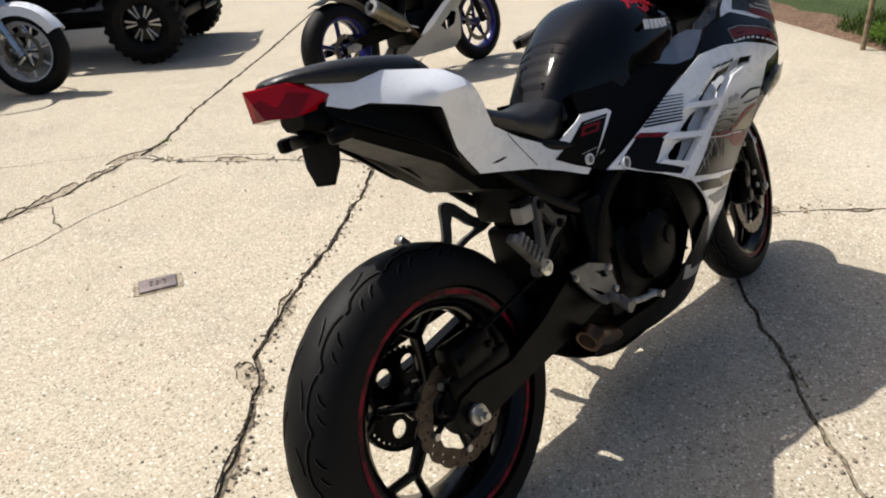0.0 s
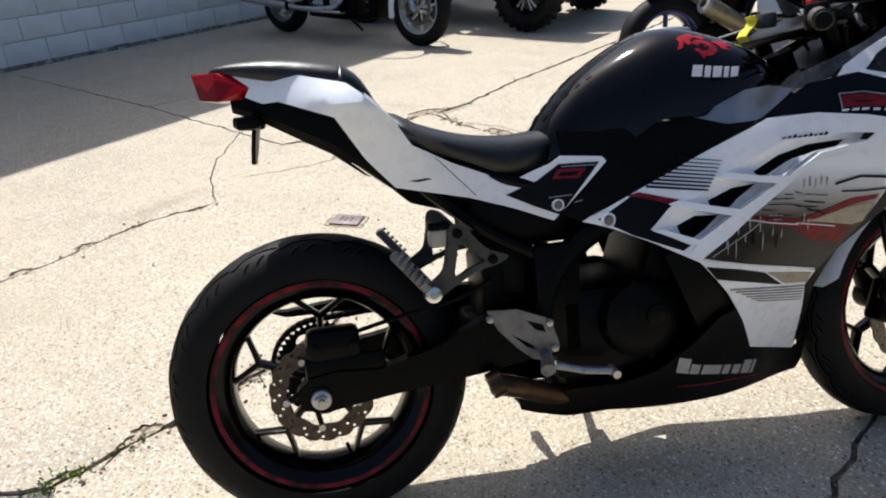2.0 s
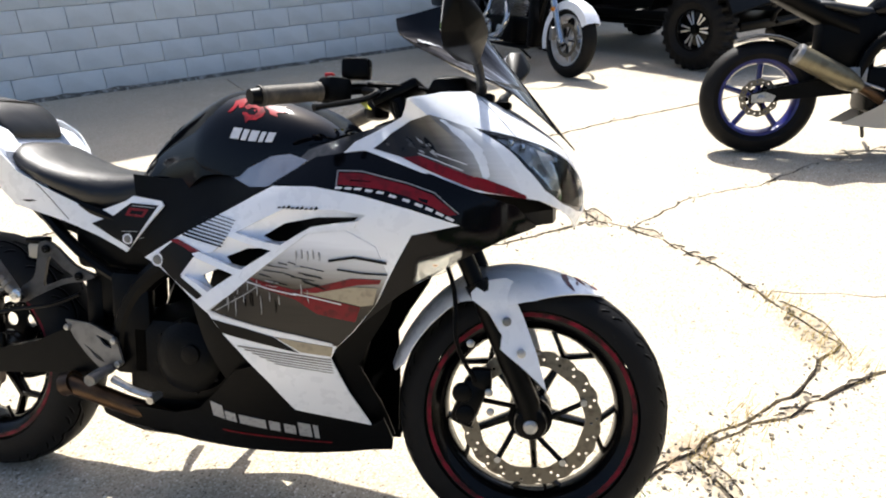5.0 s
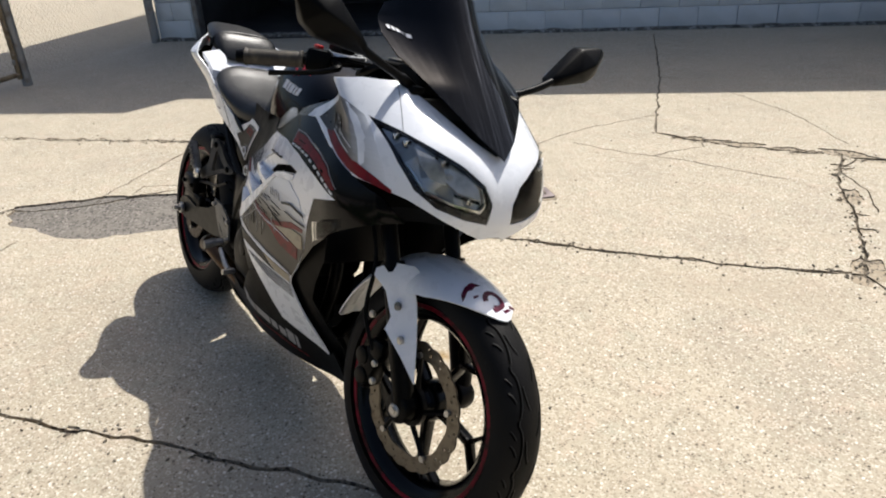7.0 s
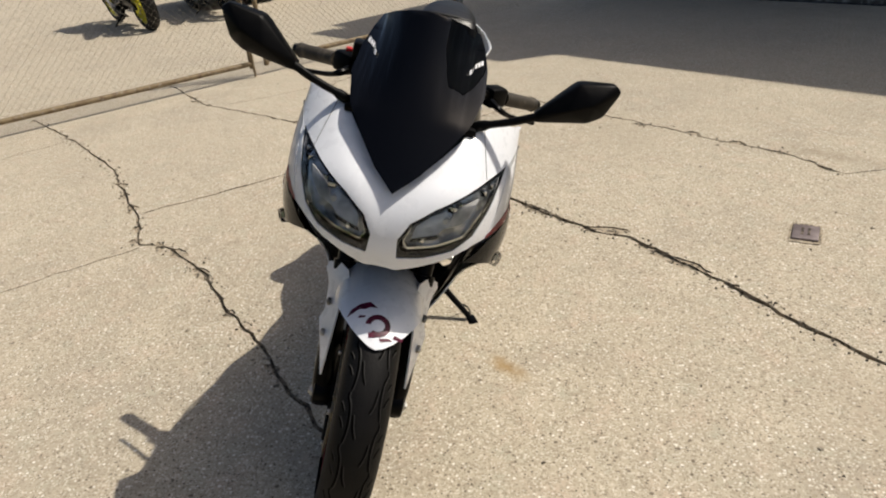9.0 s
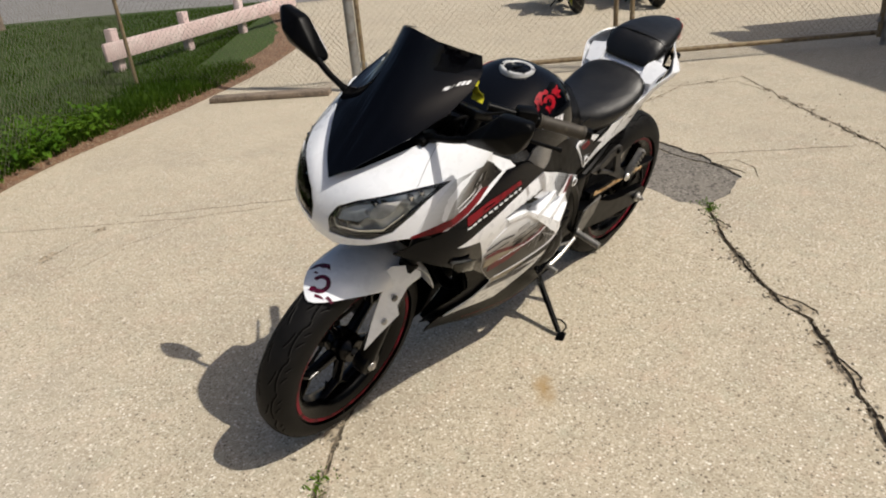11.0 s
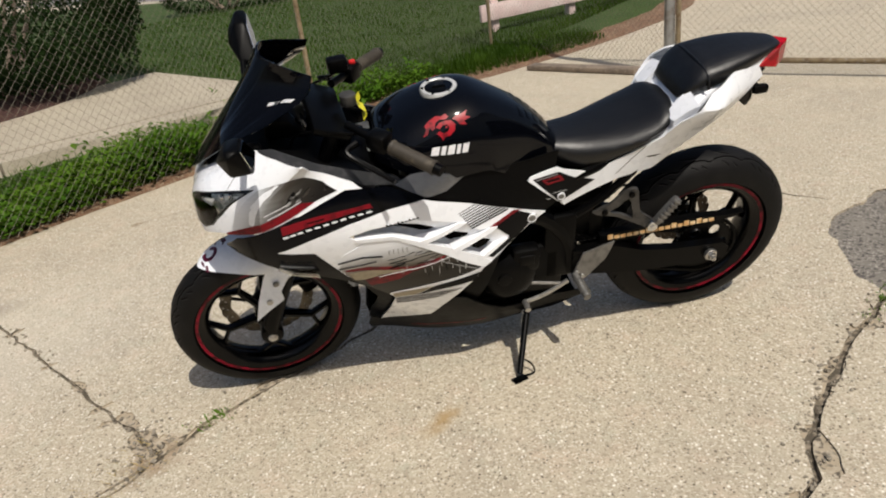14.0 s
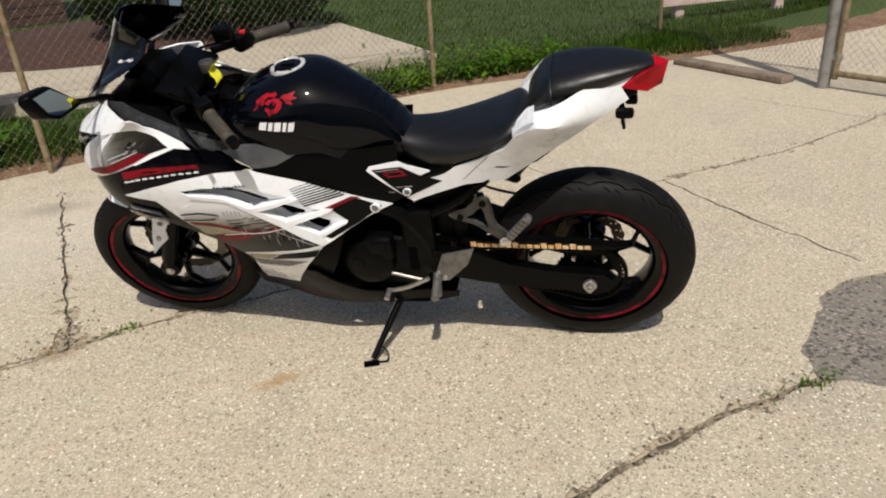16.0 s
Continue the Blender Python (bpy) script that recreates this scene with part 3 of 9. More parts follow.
def blob(cx, cy, rx, ry, turn=0.0, rough=0.3):
    """An uneven patch outline."""
    out = []
    for k in range(30):
        a = 2 * math.pi * k / 30
        q = Vector((math.cos(a), math.sin(a), 0))
        r = 1 + rough * noise.noise(q * 1.7 + Vector((cx * 3, cy * 3, 1))) + 0.6 * rough * noise.noise(q * 5 + Vector((cx, cy, 4)))
        x, y = rx * r * q.x, ry * r * q.y
        out.append((cx + x * math.cos(turn) - y * math.sin(turn), cy + x * math.sin(turn) + y * math.cos(turn)))
    return out


WAYS = [
    crack(0.020, (-0.68, 0.23), (-0.57, 0.29), (-0.44, 0.38), (-0.31, 0.48), (-0.19, 0.59), (-0.06, 0.70), (0.03, 0.80), (0.10, 0.92), (0.29, 1.06), (0.47, 1.19), (0.69, 1.31), (0.85, 1.42), (1.0, 1.53), (1.25, 1.70), (1.50, 1.93)),
    crack(0.013, (-2.45, 5.6), (-1.14, 4.07), (-0.15, 2.79)),
    crack(0.007, (-1.17, 3.98), (-0.86, 4.13), (-0.29, 4.66), (0.06, 5.12)),
    crack(0.024, (-0.15, 2.79), (0.0, 2.82), (0.13, 2.87), (0.33, 2.90), (0.52, 3.03), (0.84, 3.18), (1.06, 3.31), (1.56, 3.83), (3.08, 5.19), (5.47, 7.44)),
    crack(0.008, (0.86, 3.2), (0.88, 2.92), (1.1, 2.75), (1.27, 2.52)),
    crack(0.011, (-2.75, -0.15), (-1.95, 0.63), (-1.17, 1.40), (-0.96, 1.58), (-0.74, 1.83), (-0.44, 1.98)),
    crack(0.007, (-0.44, 1.98), (-0.5, 2.3), (-0.5, 2.56), (-0.4, 3.12)),
    crack(0.012, (0.76, 3.2), (0.94, 2.81), (1.21, 2.44), (1.43, 2.07), (1.5, 1.93), (1.66, 1.84), (1.79, 1.72), (2.0, 1.45), (2.16, 1.14), (2.28, 0.94), (2.08, 0.62), (1.83, 0.4), (1.78, 0.31)),
    crack(0.009, (1.66, 1.84), (1.95, 2.26), (2.31, 2.5), (2.64, 2.88), (3.3, 3.4), (4.6, 4.2)),
    crack(0.007, (2.12, 1.28), (2.57, 1.28), (3.2, 1.2), (4.5, 1.4)),
    crack(0.013, (-2.21, -3.10), (-1.68, -2.51), (-1.2, -2.03), (-1.0, -1.85), (-0.62, -1.60), (-0.34, -1.39), (-0.02, -1.22), (0.01, -1.08), (0.25, -0.83), (0.51, -0.64), (0.72, -0.47), (0.87, -0.35), (1.04, -0.24), (1.15, -0.15), (1.3, -0.03), (1.42, 0.05), (1.63, 0.18), (1.77, 0.32), (1.92, 0.44), (2.06, 0.54), (2.6, 1.0)),
    crack(0.011, (1.77, 0.32), (1.9, 0.15), (2.05, -0.04), (2.25, -0.28), (2.5, -0.6), (2.9, -1.1)),
    crack(0.010, (-0.36, -1.40), (-0.60, -1.04), (-1.0, -0.54)),
    crack(0.009, (-1.29, -0.17), (-1.55, 0.14), (-1.87, 0.55)),
    crack(0.008, (0.0, -1.21), (0.38, -1.64), (1.0, -2.2)),
    crack(0.016, (-1.44, -0.56), (-1.50, -0.60), (-1.75, -0.70), (-1.95, -0.81)),
    crack(0.010, (-1.95, -0.81), (-2.2, -0.92), (-2.79, -0.91), (-3.3, -0.63), (-2.5, 0.08), (-1.95, 0.63)),
    crack(0.012, (-3.12, -2.44), (-2.37, -1.83), (-1.96, -1.22), (-1.76, -0.96), (-1.62, -0.80), (-1.45, -0.62)),
    crack(0.010, (-1.76, -0.96), (-1.93, -0.81)),
    crack(0.007, (-2.32, -1.65), (-2.6, -1.2), (-3.1, -0.6), (-2.9, -0.3)),
    crack(0.007, (-1.0, -3.08), (-1.47, -2.68), (-1.7, -2.47)),
    crack(0.006, (-0.49, 3.97), (0.16, 3.74), (0.71, 3.36)),
    crack(0.005, (2.34, -1.78), (1.84, -1.94), (1.11, -2.2)),
    crack(0.016, (-1.48, -0.54), (-1.30, -0.27), (-1.25, 0.0), (-1.17, 0.22)),
    crack(0.006, (1.82, -2.97), (1.28, -2.37), (0.82, -1.89), (0.5, -1.65)),
    crack(0.005, (1.61, -1.77), (1.2, -1.86), (0.84, -1.85)),
    crack(0.006, (-1.25, 0.0), (-1.35, 0.1), (-1.28, 0.22), (-1.12, 0.3)),
    crack(0.009, (-0.35, 2.30), (-0.01, 2.37), (0.12, 2.43), (0.34, 2.52), (0.59, 2.56), (0.80, 2.63)),
    crack(0.008, (0.12, 2.43), (0.15, 2.60), (0.21, 2.77), (0.13, 2.87)),
    crack(0.007, (-4.6, -5.5), (-5.6, -4.1), (-7.4, -3.2)),
    crack(0.006, (-5.0, -1.9), (-6.2, -2.6), (-6.9, -3.8)),
]
PATCH = [(-0.66, 0.24), (-0.65, 0.08), (-0.72, -0.08), (-0.78, -0.24), (-0.9, -0.36), (-1.05, -0.45), (-1.28, -0.55), (-1.5, -0.5), (-1.42, -0.3), (-1.34, -0.1), (-1.24, 0.02), (-1.14, 0.2), (-0.95, 0.25), (-0.82, 0.26)]
_fine = []
for (x0, y0), (x1, y1) in zip(PATCH, PATCH[1:] + PATCH[:1]):
    for k in range(6):
        p = Vector((x0 + (x1 - x0) * k / 6, y0 + (y1 - y0) * k / 6, 0))
        _fine.append((p.x + 0.03 * noise.noise(p * 14), p.y + 0.03 * noise.noise(p * 14 + Vector((7, 7, 0)))))
HOLES.append(("patch", _fine[::-1]))
for h in ((0.32, 1.07, 0.13, 0.03, 0.8), (-0.2, 0.57, 0.10, 0.025, 0.75), (0.03, 0.84, 0.03, 0.10, -0.25), (1.5, 1.95, 0.06, 0.13, 0.4), (0.78, 3.2, 0.14, 0.05, 0.3), (2.22, 1.02, 0.06, 0.17, 0.3),
          (1.82, 0.26, 0.10, 0.045, -1.0), (1.91, 0.11, 0.07, 0.026, -1.0), (0.08, -1.0, 0.06, 0.03, 0.8), (0.27, -0.82, 0.07, 0.03, 0.75), (1.72, 1.80, 0.09, 0.04, -0.6), (2.14, -0.16, 0.05, 0.022, -0.95), (1.10, 2.62, 0.05, 0.10, 0.5), (-1.22, -0.1, 0.10, 0.05, 2.2)):
    HOLES.append(("rubble", blob(*h)))

_rng = random.Random(21)
for _ in range(16):
    q = _rng.random()
    HOLES.append(("rubble", blob(0.0 + 0.95 * q + _rng.gauss(0, 0.02), 2.80 + 0.43 * q + _rng.gauss(0, 0.02), _rng.uniform(0.04, 0.10), _rng.uniform(0.018, 0.04), _rng.uniform(0.5, 1.0), 0.6)))
for k in (0, 0, 3, 3, 5, 5, 5, 7, 7, 8, 10, 10, 10, 11, 15, 16, 17, 22):
    for _ in range(6):
        p = WAYS[k][_rng.randrange(len(WAYS[k]))]
        if p.length < 4.5:
            HOLES.append(("rubble", blob(p.x + _rng.gauss(0, 0.01), p.y + _rng.gauss(0, 0.01), _rng.uniform(0.02, 0.06), _rng.uniform(0.012, 0.028), _rng.uniform(0.3, 1.1), 0.7)))


def build_ground():
    verts, faces, kinds = [], [], []

    def add(poly, kind):
        k = len(verts)
        verts.extend(Vector((p[0], p[1])) for p in poly)
        faces.append(list(range(k, k + len(poly))))
        kinds.append(kind)

    far = 900
    add([(-far, -far), (far, -far), (far, far), (-far, far)], "flat")
    add([(-9, -9), (9, -9), (9, 9), (-9, 9)], "flat")
    for left, right in CRACKS:
        for i in range(len(left) - 1):
            add([left[i], left[i + 1], right[i + 1], right[i]], "crack")
    for kind, poly in HOLES:
        add(poly, kind)
    v, _, f, _, _, of = geometry.delaunay_2d_cdt(verts, [], faces, 0, 1e-5)
    deep = {"flat": 0.0, "crack": -0.014, "patch": -0.010, "rubble": -0.006}
    slot = {"flat": 0, "crack": 1, "patch": 2, "rubble": 3}
    rank = ("crack", "patch", "rubble")
    kind_of = []
    for ids in of:
        here = {kinds[i] for i in ids}
        kind_of.append(next((r for r in rank if r in here), "flat"))
    bm = bmesh.new()
    made = {}

    def vert(i, z, seed=0):
        if (i, z) not in made:
            made[(i, z)] = bm.verts.new((v[i].x, v[i].y, z))
        return made[(i, z)]

    edges = {}
    for tri, kind in zip(f, kind_of):
        try:
            face = bm.faces.new([vert(i, deep[kind]) for i in tri])
        except ValueError:
            continue
        face.material_index = slot[kind]
        for a, b in zip(tri, tri[1:] + tri[:1]) if isinstance(tri, list) else zip(tri, (*tri[1:], tri[0])):
            edges.setdefault((min(a, b), max(a, b)), []).append(kind)
    for (a, b), ks in edges.items():
        if len(ks) == 2 and ks[0] != ks[1]:
            z0, z1 = sorted((deep[ks[0]], deep[ks[1]]))
            face = bm.faces.new((vert(a, z1), vert(b, z1), vert(b, z0), vert(a, z0)))
            face.material_index = 3 if "flat" in ks else 1
    me = bpy.data.meshes.new("ground")
    bm.normal_update()
    for fc in bm.faces:
        if abs(fc.normal.z) > 0.5 and fc.normal.z < 0:
            fc.normal_flip()
    bm.to_mesh(me)
    bm.free()
    for m in (CONCRETE, CRACK, ASPHALT, RUBBLE):
        me.materials.append(m)
    return tagged(new("ground", me), "pale weathered concrete lot with dark cracks and a grey asphalt patch", "ground", kind="structure")


build_ground()


def scatter_stones(name, count, spots, r0, r1, material, label, category):
    rng = random.Random(5)
    bm = bmesh.new()
    for _ in range(count):
        x, y, s = spots(rng)
        r = rng.uniform(r0, r1) * s
        m = Matrix.Translation((x, y, r * 0.25)) @ Euler((rng.random() * 6, rng.random() * 6, rng.random() * 6)).to_matrix().to_4x4() @ Matrix.Diagonal((r * rng.uniform(0.7, 1.5), r, r * rng.uniform(0.5, 0.9), 1))
        vs = [bm.verts.new(m @ Vector(p)) for p in ((1, 0, 0), (-1, 0.1, 0), (0, 1, 0.1), (0.1, -1, 0), (0, 0, 1), (0, 0.1, -1))]
        for a, b, c in ((0, 2, 4), (2, 1, 4), (1, 3, 4), (3, 0, 4), (2, 0, 5), (1, 2, 5), (3, 1, 5), (0, 3, 5)):
            bm.faces.new((vs[a], vs[b], vs[c]))
    return solid(name, bm, material, label, category, kind="stuff", flat=True)


def near_cracks(rng):
    left, right = CRACKS[rng.choice((0, 0, 0, 3, 5, 7, 7, 8, 10, 10, 10, 11, 15, 16))]
    i = rng.randrange(len(left))
    if rng.random() < 0.03:
        return 1.83 + rng.gauss(0, 0.05), 0.24 + rng.gauss(0, 0.08), 1.2
    return left[i].x + rng.gauss(0, 0.03), left[i].y + rng.gauss(0, 0.03), 1


def all_over(rng):
    return rng.uniform(-3, 3.2), rng.uniform(-3.2, 4), rng.choice((0.6, 0.8, 1.3))


scatter_stones("crack_gravel", 1500, near_cracks, 0.0025, 0.008, STONE, "loose grey gravel crumbs along the concrete cracks", "gravel")
scatter_stones("loose_grit", 900, all_over, 0.002, 0.006, STONE, "scattered grit lying on the concrete", "grit")

# ---- the motorcycle, upright in its own axes: x ahead, y to its left, z up; rear wheel's foot at the origin ----
BIKE = thing("motorcycle", "white and black sport motorcycle leaning on its side stand", "motorcycle", pose(0, 0, 0.004, -15.92, 0, 0))
SIDES = ((-1, "right"), (1, "left"))

half_width = grid_value(
    [-0.12, 0.05, 0.2, 0.5, 0.75, 0.9, 1.05, 1.2, 1.3, 1.4, 1.5], [0.15, 0.25, 0.35, 0.45, 0.55, 0.65, 0.75, 0.85, 0.95],
    [[0.05, 0.05, 0.05, 0.05, 0.05, 0.05, 0.055, 0.055, 0.045], [0.08, 0.08, 0.08, 0.08, 0.08, 0.08, 0.088, 0.094, 0.086],
     [0.09, 0.10, 0.10, 0.10, 0.10, 0.103, 0.110, 0.112, 0.102], [0.09, 0.115, 0.12, 0.12, 0.115, 0.119, 0.112, 0.105, 0.09],
     [0.10, 0.155, 0.19, 0.21, 0.21, 0.19, 0.16, 0.13, 0.10], [0.08, 0.125, 0.17, 0.205, 0.225, 0.228, 0.215, 0.17, 0.12],
     [0.03, 0.080, 0.14, 0.185, 0.215, 0.238, 0.24, 0.205, 0.15], [0.02, 0.06, 0.11, 0.165, 0.21, 0.24, 0.25, 0.215, 0.17],
     [0.02, 0.05, 0.10, 0.15, 0.20, 0.235, 0.245, 0.215, 0.165], [0.02, 0.05, 0.09, 0.13, 0.16, 0.18, 0.19, 0.165, 0.11],
     [0.0, 0.0, 0.0, 0.0, 0.02, 0.03, 0.04, 0.02, 0.0]])
nose_front = along([0.64, 0.69, 0.735, 0.80, 0.848, 0.885, 0.95, 1.0], [1.465, 1.487, 1.50, 1.492, 1.471, 1.43, 1.345, 1.27])


# the tail cover flares out below the pillion seat
tail_grid = grid_value(
    [-0.12, -0.05, 0.03, 0.10, 0.16, 0.22, 0.30, 0.42], [0.62, 0.70, 0.78, 0.84, 0.87, 0.90, 0.95],
    [[0.03, 0.035, 0.04, 0.045, 0.045, 0.045, 0.04], [0.045, 0.05, 0.058, 0.070, 0.074, 0.070, 0.058],
     [0.055, 0.065, 0.085, 0.114, 0.124, 0.112, 0.085], [0.065, 0.082, 0.112, 0.154, 0.172, 0.150, 0.104],
     [0.075, 0.094, 0.124, 0.158, 0.166, 0.142, 0.095], [0.09, 0.106, 0.128, 0.142, 0.138, 0.122, 0.09],
     [0.10, 0.112, 0.121, 0.120, 0.116, 0.110, 0.10], [0.116, 0.118, 0.112, 0.107, 0.104, 0.10, 0.09]])


def tail_width(x, z):
    k = min(1.0, max(0.0, (x - 0.30) / 0.12))
    k = k * k * (3 - 2 * k)
    return tail_grid(min(x, 0.42), z) * (1 - k) + half_width(x, z) * k


def flank(s):
    return lambda x, z: (x, s * half_width(x, z), z)


brow = along([0.68, 0.74, 0.80, 0.84, 0.88, 0.93, 0.96], [0.026, 0.028, 0.045, 0.078, 0.112, 0.152, 0.17])


def nose(s):
    """The nose cowl: u runs from the middle outwards and then back along the flank; the middle sinks between two brows."""
    def fn(u, z):
        edge = 0.236
        if u <= edge:
            sink = 0.30 * max(0.0, brow(z) - math.hypot(u, 0.025))
            return (nose_front(z) - 0.22 * (math.hypot(u, 0.03) - 0.03) - 41 * u ** 4 - sink, s * u, z)
        xj = nose_front(z) - 0.22 * (math.hypot(edge, 0.03) - 0.03) - 41 * edge ** 4
        x = xj - (u - edge)
        k = max(0.0, 1 - (u - edge) / 0.16)
        return (x, s * (half_width(x, z) * (1 - k * k) + edge * k * k), z)
    return fn


def plate(name, poly, fn, material, parent=None, label="", **kw):
    return part(name, sheet(bmesh.new(), poly, fn, **kw), material, parent or BIKE, label)


def strip(fn, p, q, h0, h1, n=8):
    """An outline round the line p to q, h0 high at p and h1 at q."""
    lo = [(p[0] + (q[0] - p[0]) * k / n, p[1] + (q[1] - p[1]) * k / n - (h0 + (h1 - h0) * k / n) / 2) for k in range(n + 1)]
    hi = [(p[0] + (q[0] - p[0]) * k / n, p[1] + (q[1] - p[1]) * k / n + (h0 + (h1 - h0) * k / n) / 2) for k in range(n + 1)]
    return lo + hi[::-1]


def bolt(name, c, r, parent, material=None, s=1, depth=0.008):
    bm = bmesh.new()
    disc(bm, c, r, depth, 14, "y", bevel=r * 0.2)
    disc(bm, (c[0], c[1] + s * depth * 0.45, c[2]), r * 0.5, depth * 0.5, 6, "y")
    return part(name, bm, material or CHROME, parent)


# side fairing outlines in (x, z)
MID = [(0.553, 0.600), (0.66, 0.655), (0.78, 0.712), (0.907, 0.771), (1.0, 0.773), (1.1, 0.760), (1.2, 0.737), (1.29, 0.712), (1.2, 0.69), (1.165, 0.63), (1.12, 0.548), (1.07, 0.488), (1.026, 0.445), (1.012, 0.42), (1.035, 0.33), (1.062, 0.240), (0.99, 0.262), (0.912, 0.286), (0.87, 0.36), (0.82, 0.432), (0.758, 0.505), (0.68, 0.548), (0.605, 0.583)]
VENT = [(0.677, 0.575), (0.713, 0.620), (0.763, 0.632), (0.803, 0.668), (0.825, 0.677), (0.878, 0.702), (0.936, 0.727), (1.05, 0.731), (1.112, 0.724), (1.095, 0.710), (1.0, 0.694), (0.930, 0.654), (0.838, 0.599), (0.758, 0.547)]
LIPLINE = [(0.758, 0.547), (0.838, 0.599), (0.930, 0.654), (1.0, 0.694), (1.095, 0.710)]


def lip_gap(x, z):
    """How far (x, z) lies from the vents' lower lip."""
    best = 9.0
    for (x0, z0), (x1, z1) in zip(LIPLINE, LIPLINE[1:]):
        t = max(0, min(1, ((x - x0) * (x1 - x0) + (z - z0) * (z1 - z0)) / ((x1 - x0) ** 2 + (z1 - z0) ** 2)))
        best = min(best, math.hypot(x - x0 - t * (x1 - x0), z - z0 - t * (z1 - z0)))
    return best


BAND = [(0.90, 0.774), (0.996, 0.829), (1.1, 0.842), (1.194, 0.816), (1.30, 0.778), (1.385, 0.746), (1.42, 0.705), (1.365, 0.685), (1.286, 0.645), (1.174, 0.575), (1.075, 0.494), (1.022, 0.440), (1.026, 0.445), (1.07, 0.488), (1.12, 0.548), (1.165, 0.63), (1.2, 0.69), (1.29, 0.712), (1.2, 0.737), (1.1, 0.760), (1.0, 0.773)]
BELLY = [(0.40, 0.235), (0.50, 0.244), (0.616, 0.248), (0.689, 0.272), (0.75, 0.325), (0.808, 0.385), (0.845, 0.395), (0.87, 0.36), (0.912, 0.286), (0.99, 0.262), (1.064, 0.240), (1.092, 0.262), (1.104, 0.200), (1.098, 0.172), (1.0, 0.162), (0.878, 0.164), (0.65, 0.176), (0.447, 0.196), (0.405, 0.212)]
KNEE = [(0.515, 0.782), (0.523, 0.735), (0.612, 0.722), (0.515, 0.618), (0.551, 0.600), (0.66, 0.655), (0.78, 0.712), (0.900, 0.772), (0.885, 0.768), (0.84, 0.766), (0.775, 0.788), (0.68, 0.778), (0.60, 0.775)]

for s, side in SIDES:
    F = flank(s)
    mid = plate("side_fairing", MID, F, PAINT_WHITE, label="gloss white side fairing with grey and red graphics", thick=0.004, holes=[VENT])
    # white scoop sinking towards the lip, with three openings into a dark duct
    S = lambda x, z, s=s: (x, s * (half_width(x, z) - 0.046 * max(0.0, 1 - lip_gap(x, z) / 0.085) ** 1.3), z)
    down = lambda poly: [(x, z - 0.010) for x, z in poly]
    scoop = plate("vent_scoop", [*VENT[:9], (1.105, 0.700), (1.0, 0.678), (0.935, 0.640), (0.845, 0.583), (0.760, 0.532)], S, PAINT_WHITE, mid, "white recessed vent scoop", thick=0.003, step=0.014, holes=[
        down([(0.728, 0.588), (0.765, 0.604), (0.822, 0.598), (0.790, 0.572), (0.760, 0.552), (0.742, 0.562)]), down([(0.790, 0.632), (0.840, 0.652), (0.902, 0.655), (0.872, 0.632), (0.840, 0.608), (0.800, 0.612)]),
        down([(0.880, 0.680), (0.930, 0.708), (0.997, 0.722), (1.082, 0.725), (1.066, 0.712), (1.018, 0.706), (0.960, 0.690), (0.923, 0.668), (0.902, 0.666)])])
    plate("vent_duct", [(0.70, 0.54), (0.72, 0.60), (0.80, 0.66), (0.90, 0.70), (1.10, 0.715), (1.07, 0.67), (0.95, 0.62), (0.87, 0.56), (0.74, 0.51)], lambda x, z, s=s: (x, s * (half_width(x, z) - 0.080), z), PLASTIC, mid, "black vent duct")
    for pts in ([(0.708, 0.624), (0.728, 0.630), (0.780, 0.616), (0.845, 0.602), (0.838, 0.588), (0.775, 0.604), (0.722, 0.616)], [(0.796, 0.668), (0.820, 0.676), (0.880, 0.664), (0.938, 0.658), (0.925, 0.644), (0.870, 0.653), (0.815, 0.664)]):
        part("vent_fin", sheet(bmesh.new(), pts, lambda x, z, s=s: (x, s * (half_width(x, z) + 0.005), z), thick=0.034, step=0.02), PAINT_WHITE, mid)
    lip = sheet(bmesh.new(), [(0.677, 0.573), (0.690, 0.577), (0.758, 0.551), (0.838, 0.602), (0.930, 0.657), (1.0, 0.697), (1.095, 0.712), (1.09, 0.700), (0.992, 0.684), (0.928, 0.638), (0.863, 0.590), (0.818, 0.553), (0.756, 0.511), (0.732, 0.522), (0.752, 0.541)], lambda x, z, s=s: (x, s * (half_width(x, z) + 0.004), z), thick=0.022, step=0.02)
    part("vent_lip", lip, PAINT_WHITE, mid)
    # graphics on the white fairing
    G = dict(lift=0.0012, thick=0.0010)
    plate("rear_graphic", [(0.582, 0.602), (0.655, 0.650), (0.728, 0.628), (0.708, 0.614), (0.674, 0.576), (0.742, 0.541), (0.728, 0.531), (0.642, 0.567)], F, DARKGREY, mid, holes=[[(0.600 + 0.014 * math.cos(k * 0.524), 0.600 + 0.014 * math.sin(k * 0.524)) for k in range(12)]], **G)
    for k in range(9):
        z = 0.660 + 0.0062 * k
        x0_, x1_ = 0.674 + 0.0085 * k, 0.785 + 0.004 * k
        plate("fine_line", strip(F, (x0_, z), (x1_, z - 0.016 + 0.0005 * k), 0.0046 - 0.0003 * k, 0.0036 - 0.0003 * k, 4), F, DARKGREY, mid, **G)
    plate("red_line", [(0.636, 0.645), (0.660, 0.650), (0.733, 0.629), (0.718, 0.622), (0.668, 0.638)], F, REDGRAPHIC, mid, lift=0.0024, thick=0.0010)
